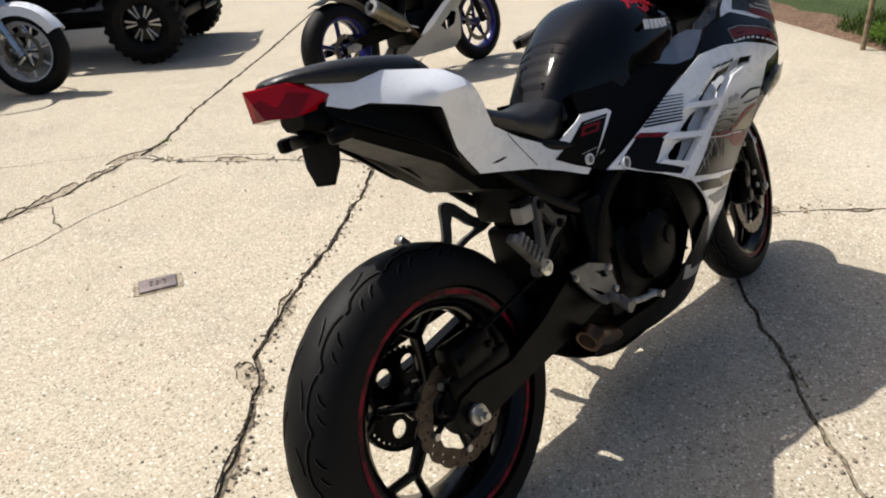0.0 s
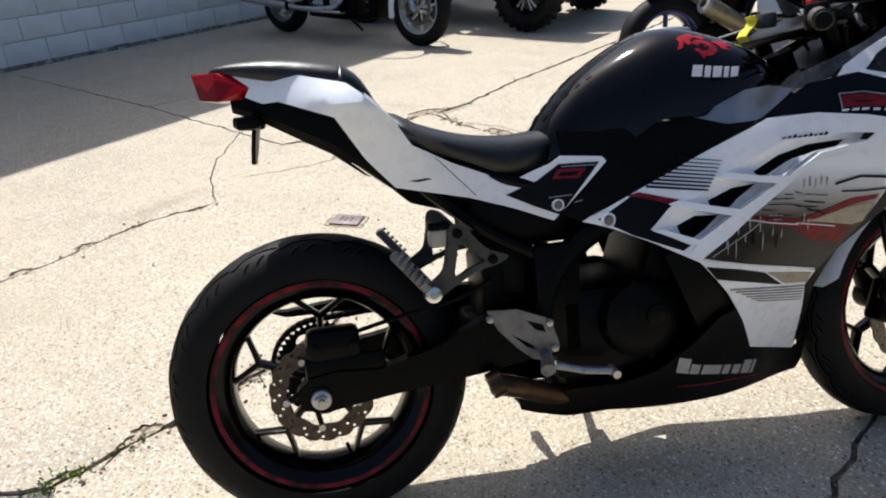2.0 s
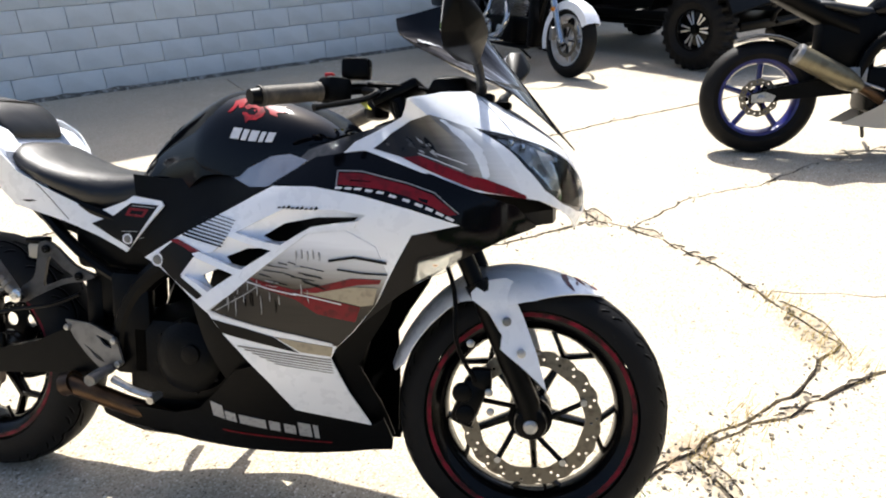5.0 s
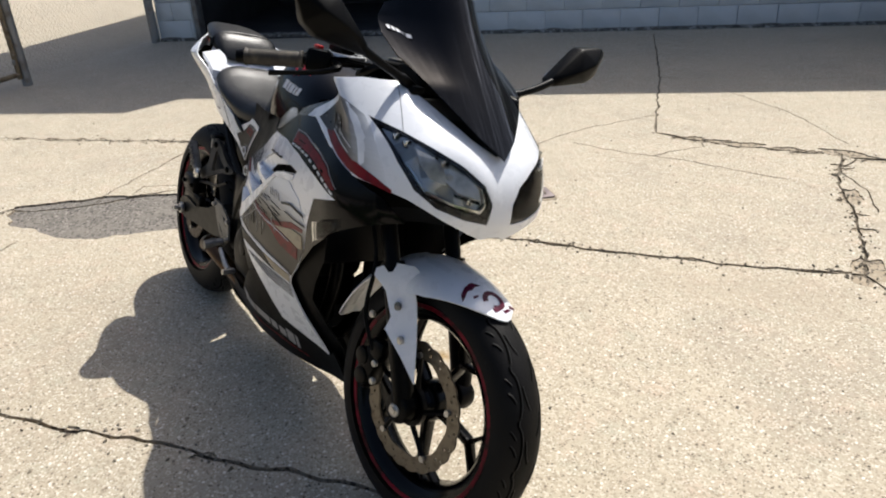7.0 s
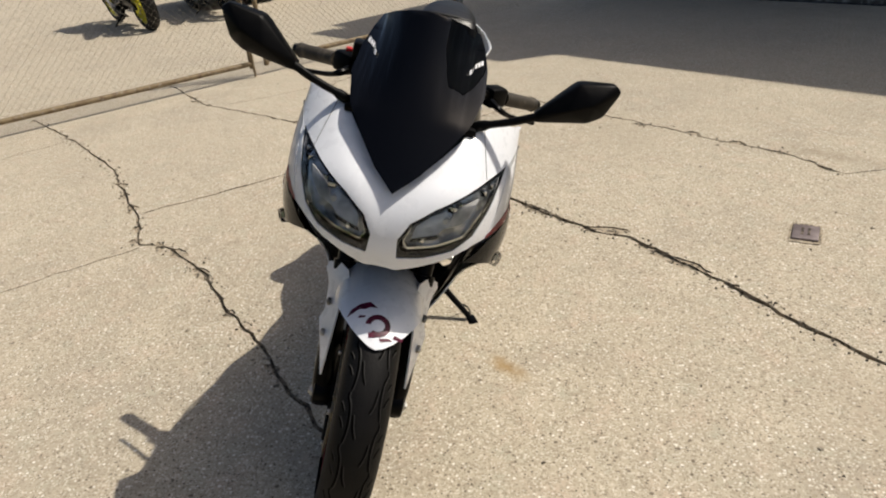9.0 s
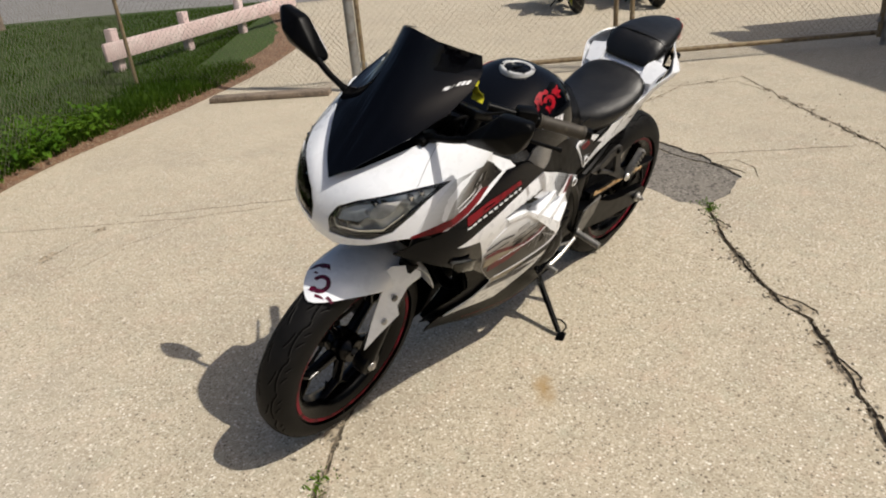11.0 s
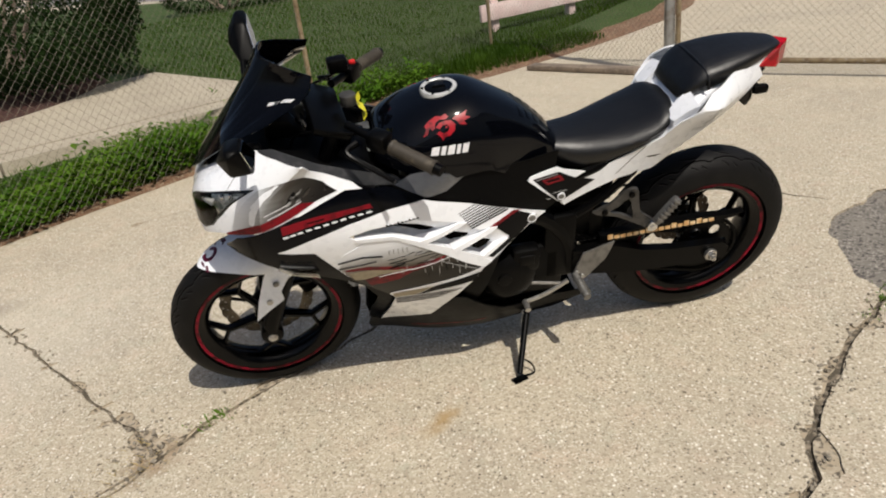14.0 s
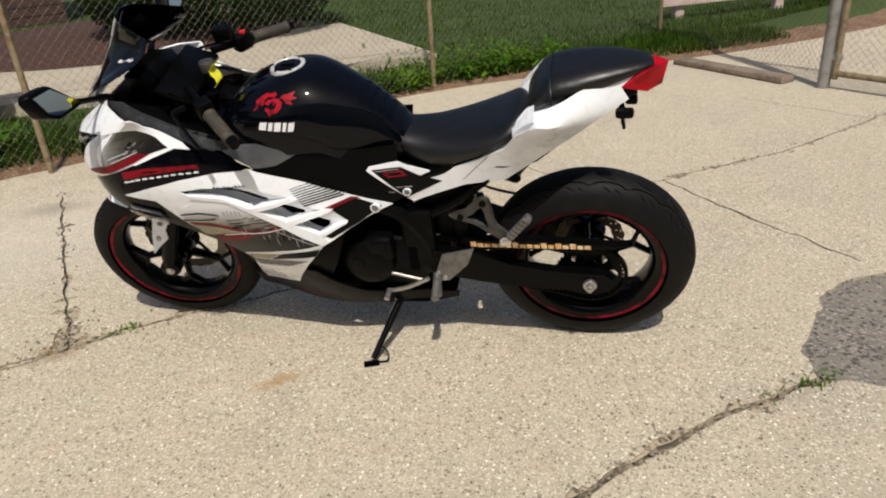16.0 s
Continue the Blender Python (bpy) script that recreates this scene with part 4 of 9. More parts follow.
    plate("faded_field", [(0.764, 0.513), (0.820, 0.556), (0.864, 0.592), (0.930, 0.640), (0.992, 0.683), (1.07, 0.694), (1.13, 0.665), (1.15, 0.610), (1.118, 0.546), (1.066, 0.486), (1.030, 0.450), (0.925, 0.477), (0.86, 0.490)], F, SIDEFADE, mid, "dark bronze field fading into silver white", step=0.03, **G)
    G2 = dict(lift=0.0024, thick=0.0010)
    plate("red_flash", [(0.857, 0.590), (0.905, 0.580), (0.958, 0.570), (1.0, 0.578), (1.077, 0.600), (1.137, 0.601), (1.132, 0.592), (1.084, 0.587), (0.991, 0.560), (1.040, 0.550), (1.088, 0.540), (1.074, 0.508), (1.035, 0.514), (0.998, 0.522), (0.958, 0.550), (0.883, 0.572)], F, REDGRAPHIC, mid, "deep red flash", step=0.03, **G2)
    plate("tan_flash", [(0.969, 0.566), (1.0, 0.566), (1.075, 0.583), (1.127, 0.584), (1.115, 0.548), (1.09, 0.543), (1.04, 0.553)], F, TAN, mid, step=0.03, lift=0.0030, thick=0.001)
    for pts, m, w in ((((1.033, 0.633), (1.086, 0.643), (1.150, 0.635)), DARKGREY, 0.005), (((1.05, 0.617), (1.10, 0.612), (1.15, 0.612)), DARKGREY, 0.003), (((0.955, 0.563), (1.0, 0.555), (1.05, 0.545)), DECALWHITE, 0.0022), (((0.835, 0.585), (0.90, 0.570), (0.96, 0.560)), DECALWHITE, 0.0022), (((0.78, 0.515), (0.86, 0.560), (0.885, 0.578)), DECALGREY, 0.002), (((0.76, 0.511), (0.87, 0.487), (0.95, 0.472), (1.022, 0.456)), DECALWHITE, 0.0034), (((0.975, 0.590), (1.02, 0.575)), DARKGREY, 0.003)):
        for a, b in zip(pts, pts[1:]):
            plate("graphic_line", strip(F, a, b, w, w, 3), F, m, mid, lift=0.0036, thick=0.001)
    rng = random.Random(4)
    for k in range(22):
        x, z = rng.uniform(0.86, 0.98), rng.uniform(0.575, 0.628)
        if z - 0.60 < (x - 0.865) * 0.72:
            plate("scratch_line", strip(F, (x, z), (x + rng.uniform(0.015, 0.05), z - rng.uniform(0.002, 0.008)), 0.0020, 0.0012, 2), F, rng.choice((DARKGREY, DECALGREY, DARKGREY)), mid, **G2)
    for k in range(16):
        x, z = rng.uniform(0.80, 0.99), rng.uniform(0.525, 0.575)
        plate("drip_line", strip(F, (x, z), (x + 0.0018, z), rng.uniform(0.012, 0.045), rng.uniform(0.008, 0.03), 1), F, rng.choice((DECALGREY, DARKGREY, DECALGREY)), mid, lift=0.0036, thick=0.001)
    for k in range(5):
        plate("etched_mark", strip(F, (0.965 + 0.012 * k, 0.640 + 0.004 * (k % 2)), (0.968 + 0.012 * k, 0.642), 0.020, 0.012, 1), F, DECALGREY, mid, lift=0.0030, thick=0.001)
    for k in range(9):
        x = 0.925 + 0.010 * k
        plate("paint_chip", [(x, 0.7285), (x + 0.009, 0.7300), (x + 0.007, 0.7325 + 0.002 * (k % 3)), (x + 0.002, 0.7320)], F, DARKGREY, mid, **G2)
    plate("lower_stripe", [(0.768, 0.496), (0.790, 0.468), (0.86, 0.452), (0.948, 0.432), (0.900, 0.466), (0.84, 0.482)], F, DARKGREY, mid, **G)
    plate("tan_wedge", [(0.905, 0.466), (0.952, 0.434), (1.014, 0.426), (1.020, 0.448)], F, TAN, mid, **G)
    for k in range(6):
        plate("fine_line", strip(F, (0.822 + 0.014 * k, 0.4415 - 0.0075 * k), (1.012, 0.418 - 0.0065 * k), 0.0030 - 0.0003 * k, 0.0026 - 0.0003 * k, 5), F, HEEL, mid, **G)
    bolt("fairing_bolt", (0.600, s * (half_width(0.600, 0.600) + 0.002), 0.600), 0.0105, mid, HEEL, s)
    part("bolt_ring", lathe(bmesh.new(), [(0.0105, -0.003), (0.0150, -0.003), (0.0142, 0.004), (0.0112, 0.004)], 24, Matrix.Translation((0.600, s * (half_width(0.600, 0.600) + 0.002), 0.600)) @ (Matrix() if s > 0 else Matrix.Rotation(math.pi, 4, "Z"))), PAINT_WHITE, mid)

    band = plate("upper_band", BAND, F, PAINT_BLACK, label="gloss black upper fairing band with red emblem blocks", thick=0.004)
    if s > 0:
        plate("emblem", [(1.266, 0.786), (1.215, 0.792), (1.176, 0.796), (1.10, 0.798), (1.043, 0.800), (1.036, 0.787), (1.06, 0.790), (1.10, 0.786), (1.18, 0.778), (1.266, 0.764)], F, REDGRAPHIC, band, "deep red emblem", step=0.02, lift=0.0012, thick=0.001, holes=[[(1.16, 0.789), (1.205, 0.785), (1.20, 0.782), (1.16, 0.785)]])
    else:
        plate("emblem", [(1.053, 0.800), (1.099, 0.800), (1.125, 0.796), (1.150, 0.789), (1.190, 0.781), (1.240, 0.765), (1.268, 0.745), (1.284, 0.731), (1.270, 0.729), (1.239, 0.744), (1.188, 0.762), (1.148, 0.771), (1.087, 0.777), (1.051, 0.778)], F, REDGRAPHIC, band, "deep red emblem", step=0.02, lift=0.0012, thick=0.001, holes=[[(1.078, 0.7885), (1.115, 0.787), (1.120, 0.7845), (1.076, 0.785)], [(1.212, 0.7595), (1.232, 0.756), (1.230, 0.749), (1.216, 0.7535)]])
    if s < 0:
        for pts in (((1.049, 0.804), (1.099, 0.804), (1.150, 0.793), (1.190, 0.785), (1.243, 0.769), (1.288, 0.733)), ((1.049, 0.804), (1.047, 0.776))):
            for a, b in zip(pts, pts[1:]):
                plate("emblem_edge", strip(F, a, b, 0.0018, 0.0018, 3) if a[0] != b[0] and abs(a[0] - b[0]) > 0.01 else [(a[0] - 0.001, b[1]), (a[0] + 0.001, b[1]), (a[0] + 0.001, a[1]), (a[0] - 0.001, a[1])], F, DECALGREY, band, lift=0.0014, thick=0.001)
    wline = ((1.046, 0.7725), (1.09, 0.7715), (1.14, 0.766), (1.198, 0.7515), (1.242, 0.736), (1.282, 0.718)) if s < 0 else ((1.040, 0.7800), (1.10, 0.7775), (1.16, 0.7710), (1.22, 0.7640), (1.268, 0.7560))
    for k in range(11):
        q = k / 11 * (len(wline) - 1)
        i = int(q)
        c0 = (wline[i][0] + (wline[i + 1][0] - wline[i][0]) * (q - i), wline[i][1] + (wline[i + 1][1] - wline[i][1]) * (q - i))
        sl = (wline[i + 1][1] - wline[i][1]) / (wline[i + 1][0] - wline[i][0])
        plate("word_bar", [(c0[0] + 0.003, c0[1] + 0.0021), (c0[0] + 0.0165, c0[1] + 0.0021 + sl * 0.0135), (c0[0] + 0.0135, c0[1] - 0.0021 + sl * 0.0135), (c0[0], c0[1] - 0.0021)], F, DECALWHITE, band, lift=0.0014, thick=0.001)
    # front lamp pod: clear indicator in the black fairing edge
    pod = sheet(bmesh.new(), [(1.206, 0.602), (1.212, 0.638), (1.292, 0.666), (1.294, 0.655), (1.268, 0.634)], lambda x, z, s=s: (x, s * (half_width(x, z) + 0.006), z), thick=0.02)
    pod_ob = part("indicator", pod, CUTGLASS, BIKE, "clear faceted front indicator with an amber bulb")
    plate("lens", [(1.200, 0.596), (1.209, 0.642), (1.296, 0.671), (1.298, 0.653), (1.269, 0.628)], lambda x, z, s=s: (x, s * (half_width(x, z) + 0.013), z), CLEARLENS, pod_ob, thick=0.003)
    bm = bmesh.new()
    disc(bm, (1.245, s * (half_width(1.245, 0.64) + 0.003), 0.640), 0.006, 0.004, 12, "y")
    part("bulb", bm, AMBER, pod_ob)

    # belly pan side
    belly = plate("belly_pan", BELLY, F, PLASTIC, label="black plastic belly pan with faint grey lettering", thick=0.004)
    dk = Vector((0.245, -0.066)).normalized()
    for k, (wdt, hgt) in enumerate(() if s > 0 else ((0.028, 0.036), (0.024, 0.024), (0.032, 0.024), (0.024, 0.024), (0.022, 0.024), (0.024, 0.024), (0.026, 0.036), (0.010, 0.036))):
        a0 = 0.031 * k
        c0 = (0.728 + dk.x * a0, 0.280 + dk.y * a0 - 0.006)
        c1 = (c0[0] + wdt * dk.x, c0[1] + wdt * dk.y)
        plate("letter_block", [(c0[0], c0[1] - 0.010), (c1[0], c1[1] - 0.010), (c1[0] + 0.002, c1[1] - 0.010 + hgt), (c0[0] + 0.002, c0[1] - 0.010 + hgt)], F, DECALGREY, belly, lift=0.001, thick=0.0008)
    plate("belly_line", strip(F, (0.74, 0.225), (0.97, 0.192), 0.004, 0.003, 6), F, REDGRAPHIC, belly, lift=0.001, thick=0.0008)

    # black lining behind the fairing and its front lip
    plate("inner_panel", [(0.70, 0.52), (0.80, 0.56), (0.90, 0.58), (1.10, 0.60), (1.16, 0.60), (1.13, 0.52), (1.085, 0.45), (1.060, 0.40), (1.085, 0.30), (1.100, 0.20), (1.0, 0.19), (0.80, 0.30), (0.74, 0.42)], lambda x, z, s=s: (x, s * max(0.010, half_width(x, z) - 0.014 - 0.25 * max(0.0, x - 1.03)), z), PLASTIC, thick=0.003, step=0.04)
    # black frame cover below the tank
    plate("knee_cover", KNEE, lambda x, z, s=s: (x, s * (half_width(x, z) - 0.006), z), PLASTIC, label="satin black frame cover", thick=0.004)

    # white side and tail cover
    T = lambda x, z, s=s: (x, s * tail_width(x, z), z)
    lower = [(-0.059, 0.917), (-0.070, 0.900), (-0.039, 0.885), (-0.010, 0.886), (0.088, 0.847), (0.139, 0.764), (0.190, 0.705), (0.331, 0.671), (0.42, 0.640), (0.498, 0.607)] if s < 0 else [(-0.059, 0.917), (-0.079, 0.883), (0.01, 0.838), (0.104, 0.768), (0.189, 0.698), (0.233, 0.666), (0.341, 0.656), (0.494, 0.600)]
    upper = [(0.608, 0.716), (0.60, 0.726), (0.52, 0.734), (0.50, 0.722), (0.43, 0.698), (0.39, 0.704), (0.302, 0.742), (0.227, 0.783), (0.195, 0.832), (0.163, 0.860), (0.141, 0.885), (0.116, 0.906), (0.026, 0.932), (-0.057, 0.946), (-0.10, 0.950)]
    tail = plate("tail_cover", lower + upper, T, PAINT_WHITE, label="gloss white tail cover", thick=0.004, step=0.015)
    # black underside from the cover's lower edge in to the tray
    edge = [T(x, z) for x, z in lower[2:8 if s < 0 else 7]]

    def under(u, v, e=edge, s=s):
        i = min(int(u), len(e) - 2)
        p = Vector(e[i]).lerp(Vector(e[i + 1]), u - i)
        return (p.x + 0.015 * v, (p.y - s * 0.003) * (1 - v) + s * 0.045 * v, p.z + 0.001 - 0.012 * v + 0.02 * v * (1 - v))

    plate("tail_underside", [(0, 0), (len(edge) - 1, 0), (len(edge) - 1, 1), (0, 1)], under, PLASTIC, label="black plastic under the tail", step=0.25, thick=0.003)
    plate("side_graphic", [(0.405, 0.668), (0.47, 0.690), (0.515, 0.718), (0.594, 0.716), (0.510, 0.618), (0.46, 0.640)], F, DARKGREY, tail, **G)
    plate("red_block", [(0.500, 0.690), (0.512, 0.708), (0.568, 0.706), (0.552, 0.688)], F, REDGRAPHIC, tail, holes=[[(0.511, 0.694), (0.517, 0.702), (0.556, 0.701), (0.548, 0.693)]], **G2)
    for k in range(3):
        plate("fine_line", strip(F, (0.520, 0.7125 + 0.0 * k), (0.585, 0.7105), 0.0018, 0.0018, 3) if k == 0 else strip(F, (0.44 + 0.05 * k, 0.668 - 0.014 * k), (0.515 + 0.02 * k, 0.668 - 0.012 * k), 0.0015, 0.0015, 3), F, DECALGREY, tail, **G2)
    plate("seam", strip(T, (0.270, 0.756), (0.345, 0.674), 0.0022, 0.0022, 6), T, DARKGREY, tail, lift=0.0006, thick=0.001)
    plate("scuff", [(0.215, 0.716), (0.250, 0.718), (0.262, 0.715), (0.235, 0.712)], T, DARKGREY, tail, lift=0.0006, thick=0.001)
    bolt("cover_bolt", (0.507, s * (half_width(0.507, 0.638) + 0.002), 0.638), 0.0085, tail, HEEL, s)
    part("bolt_ring", lathe(bmesh.new(), [(0.0085, -0.003), (0.0125, -0.003), (0.0118, 0.004), (0.0092, 0.004)], 24, Matrix.Translation((0.507, s * (half_width(0.507, 0.638) + 0.002), 0.638)) @ (Matrix() if s > 0 else Matrix.Rotation(math.pi, 4, "Z"))), PAINT_WHITE, tail)

    # undertail, black
    plate("undertail", [(-0.075, 0.895), (0.0, 0.850), (0.10, 0.768), (0.17, 0.706), (0.30, 0.676), (0.24, 0.682), (0.145, 0.722), (0.078, 0.776), (-0.005, 0.838), (-0.060, 0.876)] if s > 0 else [(-0.078, 0.905), (-0.037, 0.894), (-0.005, 0.898), (0.112, 0.855), (0.150, 0.775), (0.198, 0.703), (0.30, 0.676), (0.24, 0.690), (0.145, 0.752), (0.078, 0.800), (-0.005, 0.848), (-0.060, 0.880)], lambda x, z, s=s: (x, s * (half_width(x, z) - 0.009), z), PLASTIC, thick=0.004)

    # nose half
    W = nose(s)
    LAMP = [(0.212, 0.886), (0.178, 0.873), (0.142, 0.856), (0.088, 0.830), (0.045, 0.800), (0.026, 0.766), (0.030, 0.725), (0.078, 0.731), (0.135, 0.748), (0.169, 0.774), (0.191, 0.818), (0.204, 0.860)]
    NOSE = [(0.0, 0.697), (0.012, 0.697), (0.030, 0.692), (0.06, 0.702), (0.12, 0.727), (0.177, 0.755), (0.225, 0.768), (0.28, 0.782), (0.36, 0.812), (0.44, 0.843), (0.485, 0.838), (0.45, 0.858), (0.38, 0.880), (0.30, 0.905), (0.245, 0.935), (0.20, 0.950), (0.150, 0.955), (0.125, 0.942), (0.085, 0.908), (0.043, 0.873), (0.0, 0.849)]
    cowl = plate("nose_cowl", NOSE, W, PAINT_WHITE, label="gloss white nose cowl with red stripe", thick=0.004, step=0.011, holes=[LAMP])
    plate("nose_fade", [(0.200, 0.765), (0.225, 0.790), (0.25, 0.797), (0.30, 0.812), (0.36, 0.828), (0.42, 0.846), (0.36, 0.874), (0.29, 0.898), (0.236, 0.908), (0.216, 0.885), (0.212, 0.830)], W, NOSEFADE, cowl, "dark smoky fade print", step=0.02, lift=0.0010, thick=0.0008)
    plate("red_stripe", [(0.335, 0.834), (0.295, 0.817), (0.25, 0.801), (0.232, 0.796), (0.196, 0.765), (0.196, 0.759), (0.265, 0.783), (0.335, 0.812), (0.37, 0.83)], W, REDGRAPHIC, cowl, step=0.02, lift=0.0018, thick=0.001)
    for a, b in (((0.26, 0.809), (0.335, 0.838)), ((0.25, 0.820), (0.30, 0.838))):
        plate("thin_stripe", strip(W, a, b, 0.0022, 0.0022, 5), W, DECALWHITE, cowl, step=0.02, lift=0.0026, thick=0.001)
    rng = random.Random(11)
    for k in range(16):
        u, z = rng.uniform(0.295, 0.385), rng.uniform(0.838, 0.864)
        plate("scribble", strip(W, (u, z), (u + rng.uniform(0.002, 0.010), z + rng.uniform(-0.004, 0.006)), rng.uniform(0.004, 0.018), 0.003, 1), W, rng.choice((DARKGREY, DECALGREY, BROWNGREY)), cowl, step=0.02, lift=0.0022, thick=0.001)
    plate("cowl_seam", strip(W, (0.150, 0.953), (0.176, 0.868), 0.002, 0.002, 6), W, DARKGREY, cowl, step=0.02, lift=0.0006, thick=0.001)

    lamp = part("headlight", sheet(bmesh.new(), LAMP, lambda u, z, W=W: Vector(W(u, z)) - Vector((0.034, 0, 0)), step=0.02, thick=0.004), LAMPDARK, BIKE, "dark-rimmed angular headlight with clear lens")
    LENS = [(0.203, 0.881), (0.177, 0.870), (0.142, 0.853), (0.090, 0.827), (0.047, 0.798), (0.027, 0.762), (0.032, 0.737), (0.078, 0.739), (0.133, 0.752), (0.165, 0.776), (0.187, 0.820), (0.200, 0.860)]
    UNIT = [(0.196, 0.868), (0.168, 0.860), (0.132, 0.843), (0.080, 0.816), (0.048, 0.792), (0.037, 0.762), (0.047, 0.748), (0.100, 0.757), (0.150, 0.774), (0.176, 0.816), (0.190, 0.852)]
    plate("inner_reflector", UNIT, lambda u, z, W=W: Vector(W(u, z)) - Vector((0.016 + 0.006 * math.sin(u * 90) * math.cos(z * 70), 0, 0)), FACETS, lamp, "bright faceted reflector", step=0.010, thick=0.003)
    for a, b in zip(UNIT[4:9], UNIT[5:10]):
        plate("reflector_edge", strip(W, a, b, 0.0050, 0.0050, 2) if abs(a[0] - b[0]) > 0.006 else [(a[0] - 0.0015, min(a[1], b[1])), (a[0] + 0.0015, min(a[1], b[1])), (b[0] + 0.0015, max(a[1], b[1])), (b[0] - 0.0015, max(a[1], b[1]))], lambda u, z, W=W: Vector(W(u, z)) - Vector((0.006, 0, 0)), REFLECTOR, lamp, step=0.02, thick=0.010)
    rim = sheet(bmesh.new(), LAMP, lambda u, z, W=W: Vector(W(u, z)) - Vector((0.002, 0, 0)), step=0.02, thick=0.018, holes=[[(0.11 + (u - 0.11) * 1.10, 0.812 + (z - 0.812) * 1.12) for u, z in UNIT]])
    part("bezel", rim, LAMPDARK, lamp)
    plate("lens", LENS, lambda u, z, W=W: Vector(W(u, z)) + Vector((0.001, 0, 0)), CLEARLENS, lamp, step=0.02, thick=0.002)
    # two slanted reflector plates, a bulb between them, small bright steps at the outer end
    back = lambda d, tilt=0.0, W=W: (lambda u, z: Vector(W(u, z)) - Vector((d + tilt * (z - 0.80), 0, 0)))
    plate("low_beam", [(0.052, 0.772), (0.098, 0.782), (0.120, 0.800), (0.108, 0.822), (0.080, 0.812), (0.056, 0.793)], back(0.008, 0.25), PALEPLATE, lamp, "pale grey reflector plate", step=0.02, thick=0.003)
    plate("high_beam", [(0.114, 0.790), (0.142, 0.798), (0.160, 0.822), (0.166, 0.848), (0.140, 0.838), (0.124, 0.826)], back(0.010, -0.3), PALEPLATE, lamp, "pale grey reflector plate", step=0.02, thick=0.003)
    plate("shutter", [(0.050, 0.762), (0.100, 0.772), (0.104, 0.779), (0.052, 0.769)], back(0.005), LAMPDARK, lamp, step=0.02, thick=0.002)
    for u, z, w_ in ((0.118, 0.828, 0.014), (0.134, 0.834, 0.009), (0.172, 0.852, 0.012), (0.184, 0.860, 0.008), (0.072, 0.766, 0.008)):
        bm = bmesh.new()
        box(bm, Vector(W(u, z)) - Vector((0.010, 0, 0)), (0.010, w_ * 1.25, 0.012), 0.0015)
        part("bright_step", bm, REFLECTOR, lamp)
    bm = bmesh.new()
    tube(bm, [Vector(W(0.110, 0.806)) - Vector((0.020, 0, 0)), Vector(W(0.110, 0.806)) - Vector((0.006, 0, 0))], [0.008, 0.006], 12)
    part("bulb", bm, CAPRING, lamp)

    # dark panel between cowl, dash and tank
    plate("dash_cover", [(0.93, 0.800), (0.98, 0.822), (1.05, 0.838), (1.075, 0.853), (1.14, 0.875), (1.225, 0.902), (1.275, 0.928), (1.315, 0.947), (1.25, 0.945), (1.15, 0.90), (1.05, 0.868), (0.97, 0.842)], lambda x, z, s=s: (x, s * (half_width(x, z) - 0.012 - 0.9 * max(0, z - 0.85) ** 1.0 * 0.25), z), INNERGREY, label="glossy dark grey inner panel", thick=0.004)
    plate("tank_trim", [(0.772, 0.787), (0.84, 0.764), (0.892, 0.766), (0.94, 0.797), (0.975, 0.822), (0.93, 0.833), (0.885, 0.828), (0.83, 0.803)], lambda x, z, s=s: (x, s * (half_width(x, z) - 0.008), z), DARKSILVER, label="glossy silver trim under the tank", thick=0.004)


# ---- tank, seats ----
TX = [0.485, 0.505, 0.53, 0.59, 0.655, 0.73, 0.77, 0.81, 0.85, 0.93, 0.985, 1.005]
tank_top = along(TX, [0.765, 0.790, 0.822, 0.880, 0.924, 0.962, 0.970, 0.968, 0.958, 0.929, 0.897, 0.875])
tank_low = along([0.48, 0.6, 0.67, 0.72, 0.83, 0.94, 1.01], [0.728, 0.728, 0.755, 0.785, 0.788, 0.822, 0.845])
tank_half = along([0.48, 0.505, 0.53, 0.6, 0.7, 0.8, 0.9, 0.96, 1.005], [0.045, 0.075, 0.092, 0.118, 0.145, 0.160, 0.158, 0.14, 0.105])


def tank(x, a):
    """The tank's skin; a runs from the lower right edge (0) over the top (0.5) to the lower left edge (1)."""
    t = math.pi * (a - 0.5)
    w, zt, zl = tank_half(x), tank_top(x), tank_low(x)
    ex = 0.72
    y = math.copysign(abs(math.sin(t)) ** ex, t) * w
    h = abs(math.cos(t)) ** 0.80
    pinch = 1 - 0.16 * max(0, 1 - abs(x - 0.58) / 0.12) * (1 - h) ** 0.5
    return (x, y * pinch, zl + (zt - zl) * h)


bm = bmesh.new()
ring_mesh(bm, [[tank(x, k / 32) for k in range(33)] for x in [0.485 + 0.52 * i / 36 for i in range(37)]], close=False)
bmesh.ops.contextual_create(bm, geom=[e for e in bm.edges if e.is_boundary and all(abs(v.co.x - 0.485) < 1e-4 for v in e.verts)])
bmesh.ops.contextual_create(bm, geom=[e for e in bm.edges if e.is_boundary and all(abs(v.co.x - 1.005) < 1e-4 for v in e.verts)])
TANK = part("fuel_tank", bm, TANKBLACK, BIKE, "gloss black fuel tank with red creature-like mark", angle=60)
bm = bmesh.new()
lathe(bm, [(0.037, 0.0), (0.037, 0.006), (0.039, 0.008), (0.047, 0.0075), (0.050, 0.003), (0.050, -0.014), (0.037, -0.014)], 40, Matrix.Translation((0.814, 0, 0.962)) @ pose(0, 0, 0, 0, 3, 0) @ Matrix.Rotation(radians(90), 4, "X"))
CAP = part("filler_cap_ring", bm, CAPRING, TANK, "bright steel filler cap ring")
bm = bmesh.new()
